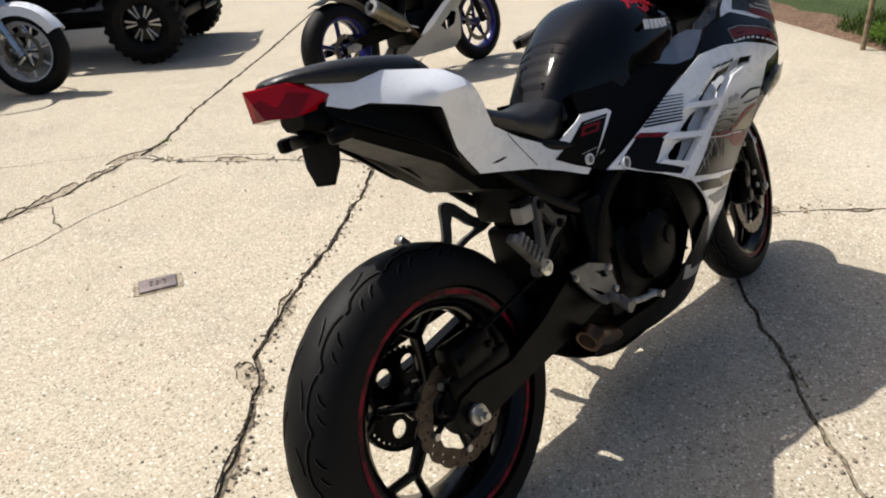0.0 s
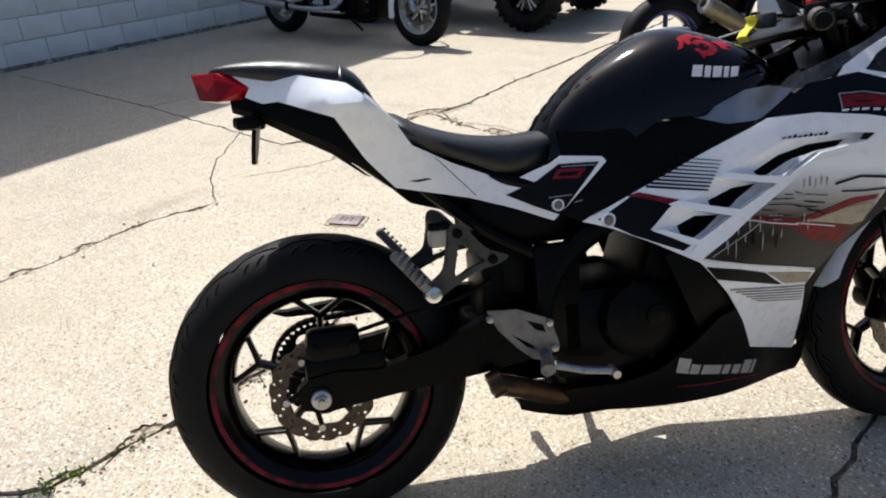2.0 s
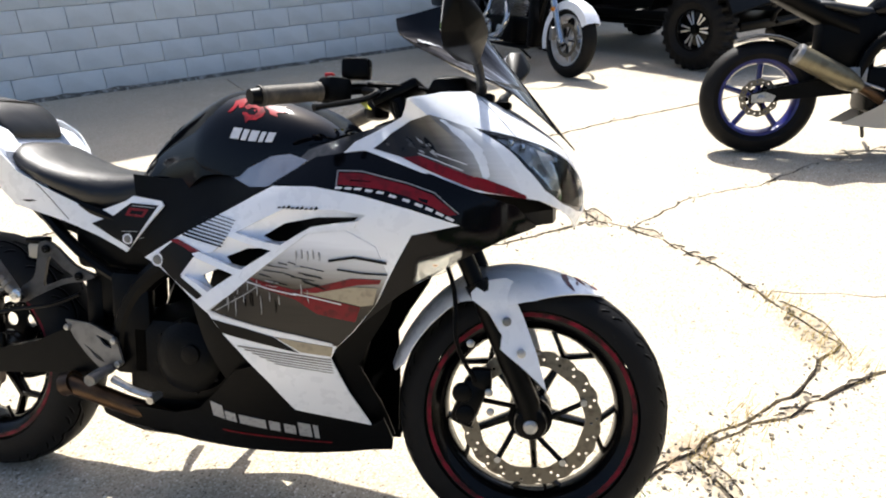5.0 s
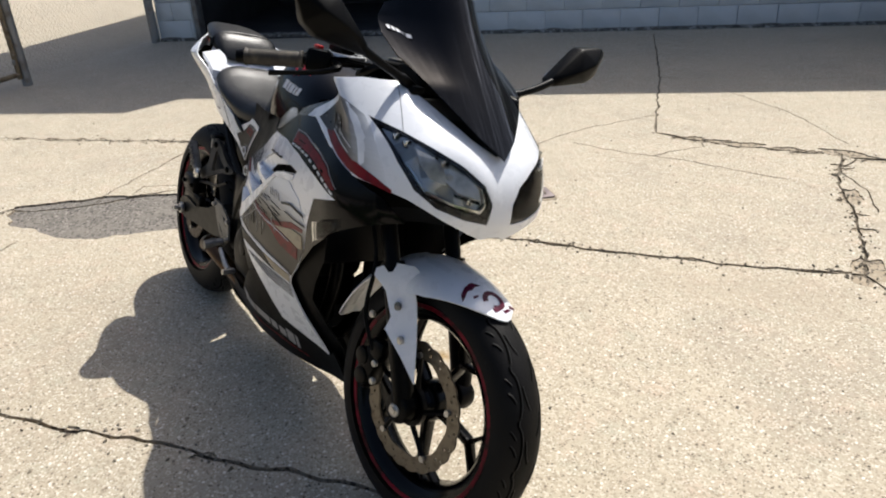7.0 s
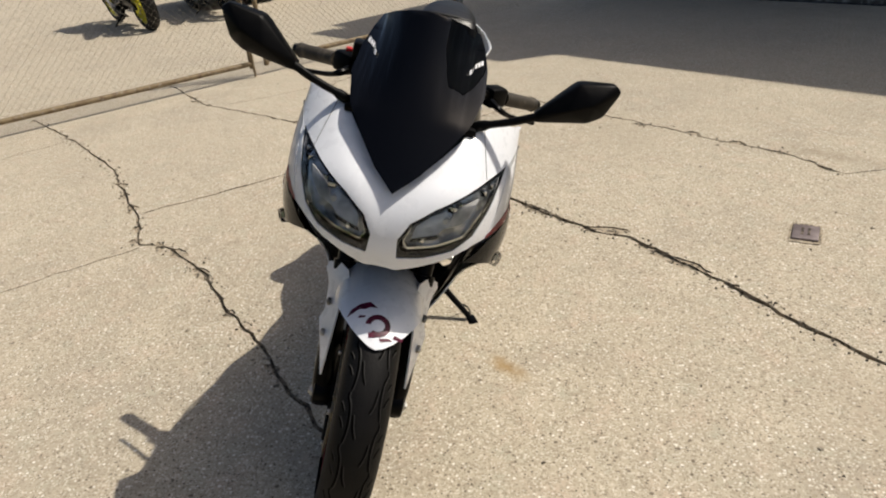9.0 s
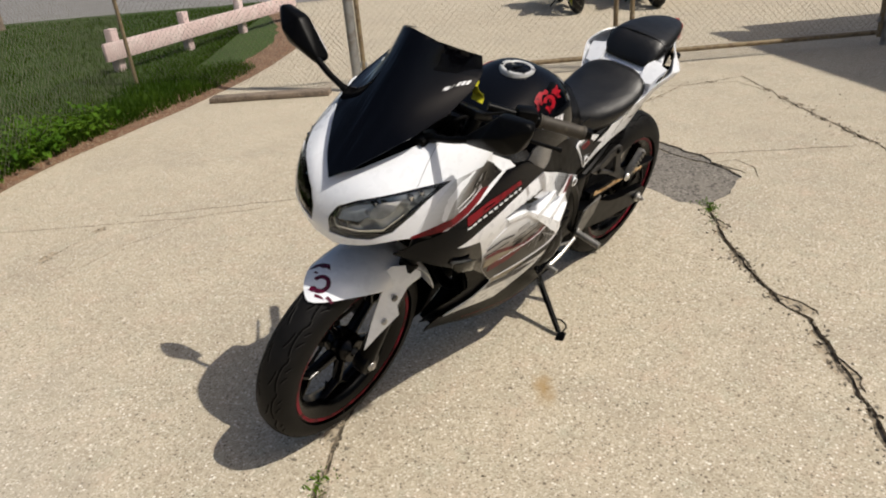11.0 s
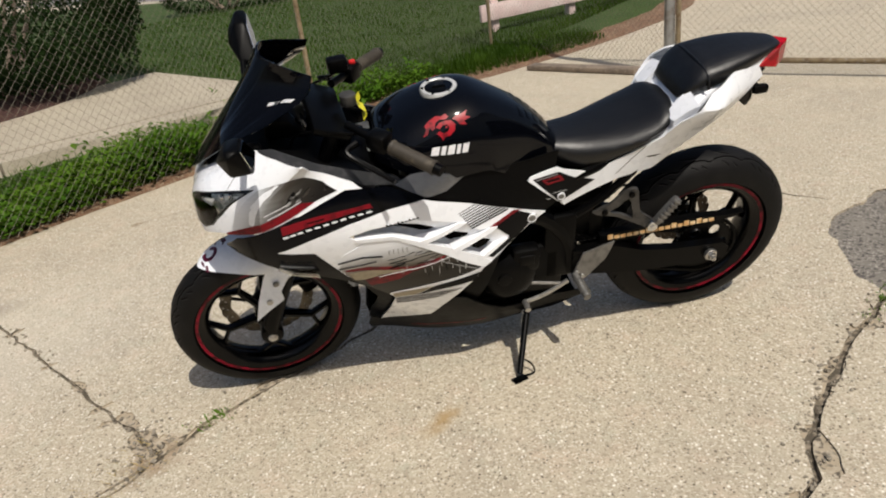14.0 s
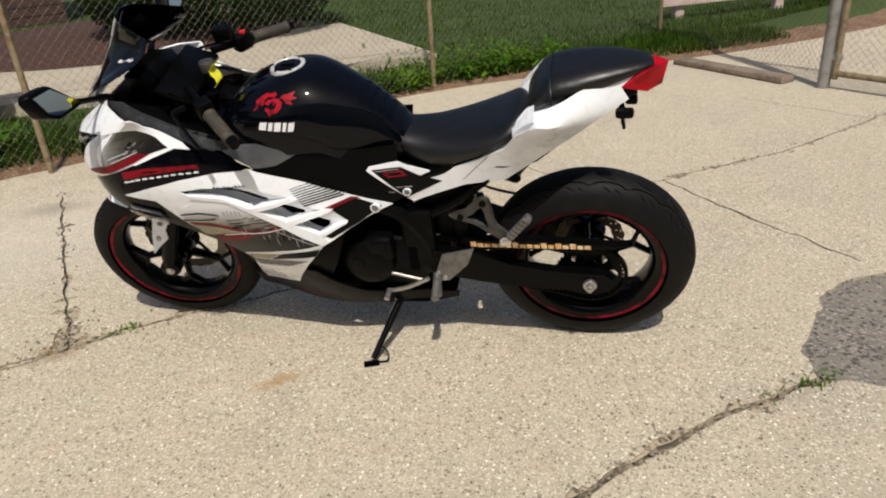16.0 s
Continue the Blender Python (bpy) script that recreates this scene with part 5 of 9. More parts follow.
disc(bm, (0.814, 0, 0.963), 0.037, 0.012, 30, "z", bevel=0.003)
box(bm, (0.814, 0, 0.970), (0.036, 0.012, 0.005), 0.002)
part("filler_cap", bm, FRAMEBLACK, CAP)
for k in range(6):
    t = k * math.pi / 3
    bm = bmesh.new()
    disc(bm, (0.814 + 0.043 * math.cos(t), 0.043 * math.sin(t), 0.9703), 0.0038, 0.003, 8, "z")
    part("cap_screw", bm, FRAMEBLACK, CAP)
for s, side in SIDES:
    A = (lambda x, q, s=s: tank(x, 0.5 + s * q))
    # red mark: jagged curling shapes
    for loop in (((-0.060, 0.016), (-0.050, -0.004), (-0.052, -0.018), (-0.036, -0.030), (-0.018, -0.036), (-0.006, -0.029), (0.006, -0.034), (0.014, -0.022), (0.004, -0.016), (-0.012, -0.022), (-0.024, -0.014), (-0.026, 0.0), (-0.034, 0.004), (-0.040, -0.006), (-0.048, 0.012)),
                 ((-0.024, -0.002), (-0.014, -0.012), (0.002, -0.014), (0.018, -0.010), (0.028, 0.002), (0.026, 0.018), (0.012, 0.030), (-0.004, 0.032), (-0.010, 0.040), (-0.016, 0.026), (-0.024, 0.016), (-0.016, 0.012), (-0.006, 0.020), (0.006, 0.018), (0.012, 0.008), (0.006, -0.002), (-0.006, -0.002), (-0.014, 0.006)),
                 ((0.022, -0.012), (0.032, -0.020), (0.048, -0.022), (0.066, -0.030), (0.058, -0.014), (0.072, -0.008), (0.052, 0.0), (0.060, 0.012), (0.040, 0.008), (0.034, -0.004)), ((0.000, 0.004), (0.006, 0.002), (0.005, 0.009))):
        part("red_mark", sheet(bmesh.new(), [(0.825 - s * 0.95 * dx, 0.245 + 2.0 * dz) for dx, dz in loop], A, step=0.012, lift=0.0012, thick=0.001), TANKRED, TANK)
    # white emblem: plain slanted bars of uneven height on a rising foot
    fx = lambda v, s=s: v if s < 0 else 1.655 - v
    for x, w_ in ((0.784, 0.020), (0.809, 0.012), (0.826, 0.018), (0.849, 0.010), (0.864, 0.016)):
        q = 0.372 + 0.16 * (x - 0.784)
        part("emblem_bar", sheet(bmesh.new(), [(fx(x), q + 0.020), (fx(x + w_), q + 0.021), (fx(x + w_ + 0.007), q - 0.022), (fx(x + 0.007), q - 0.023)], A, step=0.012, lift=0.0013, thick=0.001), DECALWHITE, TANK)
# ribbed pad at the tank's tail
for k in range(5):
    bm = sheet(bmesh.new(), [(0.515 + 0.022 * k, 0.40 - 0.012 * k), (0.525 + 0.022 * k, 0.40 - 0.012 * k), (0.525 + 0.022 * k, 0.60 + 0.012 * k), (0.515 + 0.022 * k, 0.60 + 0.012 * k)], tank, step=0.02, lift=0.0015, thick=0.0015)
    part("pad_rib", bm, PAINT_BLACK, TANK)


def cushion(name, xs, top, low, half, label, crown=0.012, n=26, stations=26, power=0.42):
    """A padded seat: rounded above, flat below."""
    ft, fl, fh = along(xs, top), along(xs, low), along(xs, half)
    bm = bmesh.new()
    rings = []
    for i in range(stations + 1):
        x = xs[0] + (xs[-1] - xs[0]) * i / stations
        w, zt, zl = fh(x), ft(x), fl(x)
        ring = []
        for k in range(n):
            t = 2 * math.pi * k / n
            c, sn = math.cos(t), math.sin(t)
            y = math.copysign(abs(c) ** power, c) * w
            z = zl + (zt - zl) * abs(sn) ** 0.55 if sn > 0 else zl - 0.004 * abs(sn)
            z += crown * (1 - (y / max(w, 1e-4)) ** 2) if sn > 0 else 0
            ring.append((x, y * (1 if sn > 0 else 0.93), z))
        rings.append(ring)
    ring_mesh(bm, rings)
    return part(name, bm, VINYL, BIKE, label, angle=55)


cushion("rider_seat", [0.165, 0.20, 0.25, 0.33, 0.42, 0.48, 0.515, 0.535], [0.835, 0.838, 0.812, 0.786, 0.772, 0.772, 0.776, 0.776], [0.828, 0.80, 0.775, 0.742, 0.706, 0.712, 0.735, 0.755], [0.060, 0.112, 0.130, 0.128, 0.108, 0.090, 0.078, 0.070], "black vinyl rider seat")
seat2 = cushion("pillion_seat", [-0.135, -0.12, -0.06, 0.0, 0.06, 0.115, 0.148, 0.172], [0.953, 0.960, 0.964, 0.962, 0.954, 0.942, 0.915, 0.872], [0.950, 0.950, 0.936, 0.920, 0.904, 0.890, 0.876, 0.864], [0.022, 0.038, 0.070, 0.090, 0.104, 0.106, 0.098, 0.078], "black vinyl pillion seat with a welt seam", crown=0.004)
bm = bmesh.new()
tube(bm, curve([(0.108, -0.110, 0.896), (0.109, -0.106, 0.920), (0.112, -0.07, 0.942), (0.114, 0, 0.9475), (0.112, 0.07, 0.942), (0.109, 0.106, 0.920), (0.108, 0.110, 0.896)], 5), 0.0035, 6)
part("seat_welt", bm, VINYL, seat2)

# white saddle between the seats and the tail's top
bm = bmesh.new()
rings = []
for x, z, w, zl in ((-0.085, 0.940, 0.042, 0.915), (-0.04, 0.930, 0.054, 0.900), (0.04, 0.910, 0.080, 0.875), (0.10, 0.892, 0.108, 0.85), (0.155, 0.866, 0.132, 0.80), (0.185, 0.838, 0.130, 0.77), (0.215, 0.80, 0.118, 0.74), (0.30, 0.745, 0.106, 0.70), (0.42, 0.69, 0.104, 0.66)):
    ring = []
    for k in range(24):
        t = 2 * math.pi * k / 24
        c, sn = math.cos(t), math.sin(t)
        ring.append((x, math.copysign(abs(c) ** 0.4, c) * w * 0.985, (z + zl) / 2 + math.copysign(abs(sn) ** 0.6, sn) * (z - zl) / 2))
    rings.append(ring)
ring_mesh(bm, rings)
part("tail_centre", bm, PAINT_WHITE, BIKE, angle=50)
for s, side in SIDES:
    bm = bmesh.new()
    ring_mesh(bm, [[(0.148, s * 0.148, 0.874), (0.150, s * 0.085, 0.893), (0.150, s * 0.080, 0.872), (0.148, s * 0.145, 0.858)], [(0.175, s * 0.138, 0.856), (0.178, s * 0.080, 0.864), (0.178, s * 0.075, 0.84), (0.175, s * 0.135, 0.838)], [(0.204, s * 0.130, 0.828), (0.208, s * 0.085, 0.826), (0.208, s * 0.082, 0.80), (0.204, s * 0.128, 0.80)]])
    part("tail_rib", bm, PAINT_WHITE, BIKE, angle=20)

# undertail tray and plate bracket
bm = bmesh.new()
rings = []
for x, z, h, w in ((-0.10, 0.885, 0.026, 0.034), (-0.05, 0.868, 0.036, 0.046), (0.05, 0.815, 0.05, 0.068), (0.145, 0.765, 0.06, 0.084), (0.22, 0.70, 0.08, 0.090), (0.34, 0.66, 0.08, 0.090)):
    rings.append([(x, -w, z), (x, -w * 0.7, z - h * 0.4), (x, w * 0.7, z - h * 0.4), (x, w, z), (x, w, z + h), (x, -w, z + h)])
ring_mesh(bm, rings)
part("undertail_tray", bm, PLASTIC, BIKE, angle=25)
BR = part("plate_bracket", sheet(bmesh.new(), [(-0.055, 0.875), (0.055, 0.875), (0.045, 0.805), (0.022, 0.772), (-0.022, 0.772), (-0.045, 0.805)], lambda y, z: (-0.052 - (0.875 - z) * 0.18, y, z), thick=0.008, step=0.02), PLASTIC, BIKE, "black licence plate bracket without a plate")
bm = bmesh.new()
box(bm, (-0.088, 0.0, 0.855), (0.030, 0.05, 0.022), 0.006)
part("plate_lamp", bm, PLASTIC, BR)
for s, side in SIDES:
    bm = bmesh.new()
    tube(bm, [(-0.06, s * 0.03, 0.862), (-0.066, s * 0.066, 0.856)], 0.007, 8)
    box(bm, (-0.070, s * 0.075, 0.852), (0.045, 0.022, 0.026), 0.008)
    part("rear_indicator", bm, PLASTIC, BR)

# tail lamp: a faceted red wedge
bm = bmesh.new()
for x, y, z in ((-0.170, 0, 0.953), (-0.160, 0.012, 0.949), (-0.122, 0.045, 0.950), (-0.060, 0.0640, 0.915), (-0.122, 0.048, 0.896), (-0.158, 0.020, 0.903), (-0.08, 0.040, 0.944), (-0.075, 0.04, 0.898)):
  for p in ((x, y, z), (x, -y, z))[:2 if y else 1]:
    bm.verts.new(p)
bmesh.ops.convex_hull(bm, input=bm.verts[:])
part("tail_lamp", bm, REDLENS, BIKE, "faceted bright red tail lamp", angle=15)

# windscreen
screen_x = along([0, 0.25, 0.5, 0.75, 1.0], [1.474, 1.413, 1.352, 1.293, 1.240])
screen_z = along([0, 0.25, 0.5, 0.75, 1.0], [0.846, 0.919, 0.992, 1.066, 1.143])


def screen(y, v):
    back = 0.11 * min(1.0, abs(y) / 0.1) ** 3 * max(0.0, min(1.0, (v - 0.4) / 0.4))
    return (screen_x(v) - (1.6 + 1.0 * v) * y * y - back, y, screen_z(v) - (0.25 + 2.8 * max(0.0, v - 0.5)) * y * y)


OUT = [(0.0, 0.0), (0.043, 0.115), (0.085, 0.27), (0.122, 0.42), (0.138, 0.55), (0.134, 0.70), (0.120, 0.82), (0.104, 0.90), (0.07, 0.96), (0.035, 0.99), (0.0, 1.0)]
SCREEN = part("windscreen", sheet(bmesh.new(), [*OUT, *[(-y, v) for y, v in OUT[-2:0:-1]]], lambda y, v: screen(y, v), step=0.03, thick=0.003, lift=0.004), SMOKED, BIKE, "dark smoked windscreen", angle=60)
for s, side in SIDES:
    for k in range(5):
        part("maker_mark", sheet(bmesh.new(), [(s * (0.092 + 0.006 * k), 0.66 + 0.012 * k), (s * (0.0965 + 0.006 * k), 0.665 + 0.012 * k), (s * (0.0955 + 0.006 * k), 0.690 + 0.012 * k), (s * (0.091 + 0.006 * k), 0.685 + 0.012 * k)], screen, step=0.02, lift=0.0085, thick=0.001), DECALWHITE, SCREEN)

# mirrors
for s, side in SIDES:
    mir = part("mirror", tube(bmesh.new(), curve([(1.300, s * 0.118, 0.946), (1.306, s * 0.150, 0.962), (1.312, s * 0.20, 0.982), (1.312, s * 0.245, 1.003)], 5), [0.011] * 6 + [0.008] * 5 + [0.0085] * 5, 10), PLASTIC, BIKE, "black angular mirror on a stalk")
    bm = bmesh.new()
    for p in ((1.316, 0.238, 0.990), (1.318, 0.240, 1.012), (1.320, 0.312, 1.084), (1.316, 0.378, 1.096), (1.312, 0.395, 1.084), (1.318, 0.372, 1.030), (1.320, 0.345, 1.012), (1.346, 0.300, 1.036), (1.344, 0.345, 1.056), (1.275, 0.240, 1.000), (1.289, 0.308, 1.086), (1.288, 0.380, 1.094), (1.277, 0.366, 1.030), (1.274, 0.335, 1.008)):
        bm.verts.new((p[0], s * p[1], p[2]))
    bmesh.ops.convex_hull(bm, input=bm.verts[:])
    bmesh.ops.bevel(bm, geom=bm.edges[:], offset=0.004, segments=2, profile=0.5, affect="EDGES")
    part("mirror_shell", bm, PLASTIC, mir, angle=30)
    plate("mirror_glass", [(0.254, 1.012), (0.312, 1.078), (0.372, 1.086), (0.358, 1.036), (0.331, 1.018)], lambda y, z, s=s: (1.279 + 0.18 * (z - 1.05) - 0.02 * (y - 0.31), s * y, z), MIRRORGLASS, mir, thick=-0.0015, step=0.05)
    bm = bmesh.new()
    box(bm, (1.302, s * 0.120, 0.944), (0.05, 0.03, 0.018), 0.006)
    part("mirror_foot", bm, PLASTIC, mir)

# ---- wheels ----
def wheel(name, c, R, width, rim_r, rotor, label, spokes, turn):
    w = thing(name, "", "")
    for k in ("label", "category"):
        if k in w:
            del w[k]
    w.parent = BIKE
    w.location = c
    hw = width / 2
    # tyre, with cut tread
    n, m = 144, 40
    bm = bmesh.new()
    crown = hw * 0.98
    rings = []
    prof = []
    for j in range(m + 1):
        t = -1 + 2 * j / m
        a = t * radians(96)
        y = hw * math.sin(a) / math.sin(radians(90)) if abs(a) < radians(90) else math.copysign(hw * (1 - 0.05 * (abs(a) - radians(90))), a)
        y = hw * math.sin(max(-math.pi / 2, min(math.pi / 2, a)))
        r = R - (R - rim_r) * (1 - math.cos(a * 0.94)) ** 1.12 * 0.92
        prof.append((r, y, t))
    for i in range(n):
        a = 2 * math.pi * i / n
        ring = []
        for r, y, t in prof:
            g = 0.0
            ring.append((( r - g) * math.cos(a), y, (r - g) * math.sin(a)))
        rings.append(ring)
    vs = [[bm.verts.new(p) for p in r] for r in rings]
    for i in range(n):
        p, q = vs[i], vs[(i + 1) % n]
        for j in range(m):
            bm.faces.new((p[j], p[j + 1], q[j + 1], q[j]))
    tyre_ob = part("tyre", bm, TYRE, w, "worn black road tyre with cut tread", angle=60)
    skin_r, skin_y = along([q[2] for q in prof], [q[0] for q in prof]), along([q[2] for q in prof], [q[1] for q in prof])

    def skin(a, t, up=0.0):
        r = skin_r(t) + up
        return Vector((r * math.cos(a), skin_y(t), r * math.sin(a)))

    bm = bmesh.new()
    count = round(2 * math.pi * R / 0.108)
    for k in range(count):
        for sd in (-1, 1):
            a0, da = 2 * math.pi * (k + (0.5 if sd > 0 else 0)) / count, 2 * math.pi / count
            for way, wd in ((((0.02, 0.36), (0.25, 0.31), (0.5, 0.30), (0.75, 0.33), (0.90, 0.40), (1.0, 0.385)), 0.0022), (((0.30, 0.42), (0.42, 0.48), (0.50, 0.56)), 0.0020), (((0.62, 0.45), (0.72, 0.51), (0.78, 0.57)), 0.0018), (((0.15, 0.10), (0.35, 0.18), (0.60, 0.22)), 0.0020)):
                pts = curve([(a0 + da * x, sd * t, 0) for x, t in way], 4)
                row = []
                for i, p in enumerate(pts):
                    here = skin(p.x, p.y)
                    tang = (skin(pts[min(i + 1, len(pts) - 1)].x, pts[min(i + 1, len(pts) - 1)].y) - skin(pts[max(i - 1, 0)].x, pts[max(i - 1, 0)].y)).normalized()
                    nrm = (skin(p.x + 0.01, p.y) - here).cross(skin(p.x, p.y + 0.01) - here).normalized()
                    nrm = nrm if nrm.dot(Vector((here.x, 0, here.z))) > 0 else -nrm
                    cr = tang.cross(nrm)
                    wk = wd * (0.35 if i in (0, len(pts) - 1) else 1)
                    row.append((bm.verts.new(here + nrm * 0.0004 + cr * wk), bm.verts.new(here + nrm * 0.0004 - cr * wk), bm.verts.new(here + nrm * 0.0009 + cr * (wk + 0.0012)), bm.verts.new(here - nrm * 0.0006 + cr * (wk + 0.0030))))
                for p, q in zip(row, row[1:]):
                    f = bm.faces.new((p[0], p[1], q[1], q[0]))
                    f.material_index = 1
                    bm.faces.new((p[2], p[0], q[0], q[2]))
                    bm.faces.new((p[3], p[2], q[2], q[3]))
    part("tread", bm, [TYREEDGE, CUT], tyre_ob)
    # rim barrel with rolled edges
    bm = bmesh.new()
    rw = hw * 0.86
    lathe(bm, [(rim_r + 0.002, rw), (rim_r + 0.004, rw - 0.004), (rim_r - 0.006, rw - 0.012), (rim_r - 0.026, rw - 0.020), (rim_r - 0.034, rw * 0.35), (rim_r - 0.034, -rw * 0.35), (rim_r - 0.026, -rw + 0.020), (rim_r - 0.006, -rw + 0.012), (rim_r + 0.004, -rw + 0.004), (rim_r + 0.002, -rw), (rim_r - 0.014, -rw + 0.002), (rim_r - 0.034, -rw + 0.016), (rim_r - 0.042, -rw * 0.35), (rim_r - 0.042, rw * 0.35), (rim_r - 0.034, rw - 0.016), (rim_r - 0.014, rw - 0.002)], 72)
    RIMO = part("rim", bm, RIM, w, "gloss black cast rim")
    for s in (-1, 1):
        bm = bmesh.new()
        lathe(bm, [(rim_r - 0.0005, s * (rw + 0.0012)), (rim_r - 0.0095, s * (rw + 0.0005)), (rim_r - 0.0095, s * (rw - 0.001)), (rim_r - 0.0005, s * (rw - 0.001))], 72)
        part("rim_stripe", bm, RIMTAPE, RIMO, "red rim stripe")
    # hub
    bm = bmesh.new()
    lathe(bm, [(0.016, -hw * 0.75), (0.034, -hw * 0.75), (0.040, -hw * 0.6), (0.046, -0.02), (0.046, 0.02), (0.040, hw * 0.6), (0.034, hw * 0.75), (0.016, hw * 0.75)], 28)
    part("hub", bm, RIM, w)
    for k in range(spokes):
        a = turn + 2 * math.pi * k / spokes
        bm = bmesh.new()

        def bar(p, q, w0, w1, d0, d1):
            p, q = Vector(p), Vector(q)
            d = (q - p).normalized()
            sd = Vector((-d.z, 0, d.x))
            yv = Vector((0, 1, 0))
            rings = []
            for c0, ww, dd in ((p, w0, d0), ((p + q) / 2, (w0 + w1) / 2 * 0.9, (d0 + d1) / 2), (q, w1, d1)):
                rings.append([c0 + sd * ww * cx + yv * dd * cy for cx, cy in ((-1, -0.6), (-0.6, -1), (0.6, -1), (1, -0.6), (1, 0.6), (0.6, 1), (-0.6, 1), (-1, 0.6))])
            ring_mesh(bm, rings)

        ca = lambda r, t: (r * math.cos(t), 0, r * math.sin(t))
        fork = 0.142
        bar(ca(0.036, a), ca(fork, a), 0.0095, 0.0072, 0.018, 0.014)
        for sg in (-1, 1):
            bar(ca(fork - 0.006, a), ca(rim_r - 0.034, a + sg * 0.31), 0.0062, 0.0054, 0.013, 0.012)
        part("spoke", bm, RIM, w)
    # petal brake disc
    rr, ry = rotor
    lobes = 22 if rr > 0.12 else 18
    wave = lambda t: rr + 0.0045 * abs(math.sin(lobes * t / 2)) - 0.003
    out = [(wave(t) * math.cos(t), wave(t) * math.sin(t)) for t in (2 * math.pi * k / (lobes * 10) for k in range(lobes * 10))]
    hole = [((rr - 0.034 + 0.002 * math.cos(10 * t)) * math.cos(t), (rr - 0.034 + 0.002 * math.cos(10 * t)) * math.sin(t)) for t in (2 * math.pi * k / 72 for k in range(72))]
    cuts = [hole]
    for k in range(lobes * 2):
        t = math.pi * (k + 0.5 + (0.22 if k % 2 else -0.22)) / lobes
        r = rr - (0.008, 0.019)[k % 2]
        cuts.append([(r * math.cos(t) + 0.0034 * math.cos(q), r * math.sin(t) + 0.0034 * math.sin(q)) for q in (math.pi * 2 * j / 8 for j in range(8))])
    dsk = plate("brake_disc", out, lambda x, z: (x, ry, z), DISC if rr > 0.12 else REARDISC, w, "petal-edged drilled brake disc", step=0.05, thick=0.0045, holes=cuts)
    bm = bmesh.new()
    lathe(bm, [(0.030, ry - 0.004), (0.046, ry - 0.006), (0.046, ry + 0.006), (0.030, ry + 0.006)], 30)
    for k in range(5):
        t = turn + 2 * math.pi * k / 5 + 0.3
        tube(bm, [(0.044 * math.cos(t), ry, 0.044 * math.sin(t)), ((rr - 0.030) * math.cos(t + 0.25), ry, (rr - 0.030) * math.sin(t + 0.25))], 0.006, 6)
    part("disc_carrier", bm, FRAMEBLACK, dsk)
    for k in range(5):
        t = turn + 2 * math.pi * k / 5 + 0.55
        bm = bmesh.new()
        disc(bm, ((rr - 0.030) * math.cos(t), ry - 0.004, (rr - 0.030) * math.sin(t)), 0.007, 0.006, 10, "y")
        part("disc_button", bm, STEEL, dsk)
    bm = bmesh.new()
    tube(bm, [((rim_r - 0.034) * math.cos(-1.35), -0.012, (rim_r - 0.034) * math.sin(-1.35)), ((rim_r - 0.070) * math.cos(-1.35), -0.020, (rim_r - 0.070) * math.sin(-1.35))], 0.004, 8)
    part("valve", bm, FRAMEBLACK, w)
    return tagged(w, label)


REAR = wheel("rear_wheel", (0.004, 0, 0.311), 0.3095, 0.142, 0.222, (0.106, -0.082), "black cast rear wheel with red rim stripe", 5, 0.244)

# steering: fork, front wheel, guard and bars turn a little to the left together
AXIS0, RAKE, STEER = Vector((1.135, 0, 0.86)), radians(25), radians(6.2)
_ax = Vector((-math.sin(RAKE), 0, math.cos(RAKE)))
STEERM = Matrix.Translation(AXIS0) @ Matrix.Rotation(STEER, 4, _ax) @ Matrix.Translation(-AXIS0)


def steered(ob):
    ob.matrix_basis = STEERM @ ob.matrix_basis
    return ob


FRONT = steered(wheel("front_wheel", (1.403, 0, 0.288), 0.2890, 0.112, 0.222, (0.146, -0.060), "black cast front wheel with red rim stripe", 5, 1.047))
for s, side in SIDES:
    bm = bmesh.new()
    tube(bm, [(1.412, s * 0.086, 0.262), (1.396, s * 0.088, 0.330), (1.30, s * 0.092, 0.545), (1.285, s * 0.092, 0.575)], [0.022, 0.025, 0.024, 0.026], 16)
    disc(bm, (1.404, s * 0.084, 0.288), 0.034, 0.044, 18, "y", bevel=0.006)
    lower = steered(part("fork_lower", bm, FRAMEBLACK, BIKE, "satin black fork leg"))
    bm = bmesh.new()
    tube(bm, [(1.288, s * 0.092, 0.565), (1.108, s * 0.098, 0.950)], 0.0185, 14)
    steered(part("fork_tube", bm, FRAMEBLACK, BIKE))
    bm = bmesh.new()
    disc(bm, (1.404, s * 0.107, 0.284), 0.015, 0.010, 16, "y", bevel=0.003)
    disc(bm, (1.404, s * 0.112, 0.284), 0.009, 0.008, 6, "y")
    part("axle_bolt", bm, STEEL, lower)
bm = bmesh.new()
tube(bm, [(1.403, -0.10, 0.288), (1.403, 0.10, 0.288)], 0.010, 12)
steered(part("front_axle", bm, STEEL, BIKE))
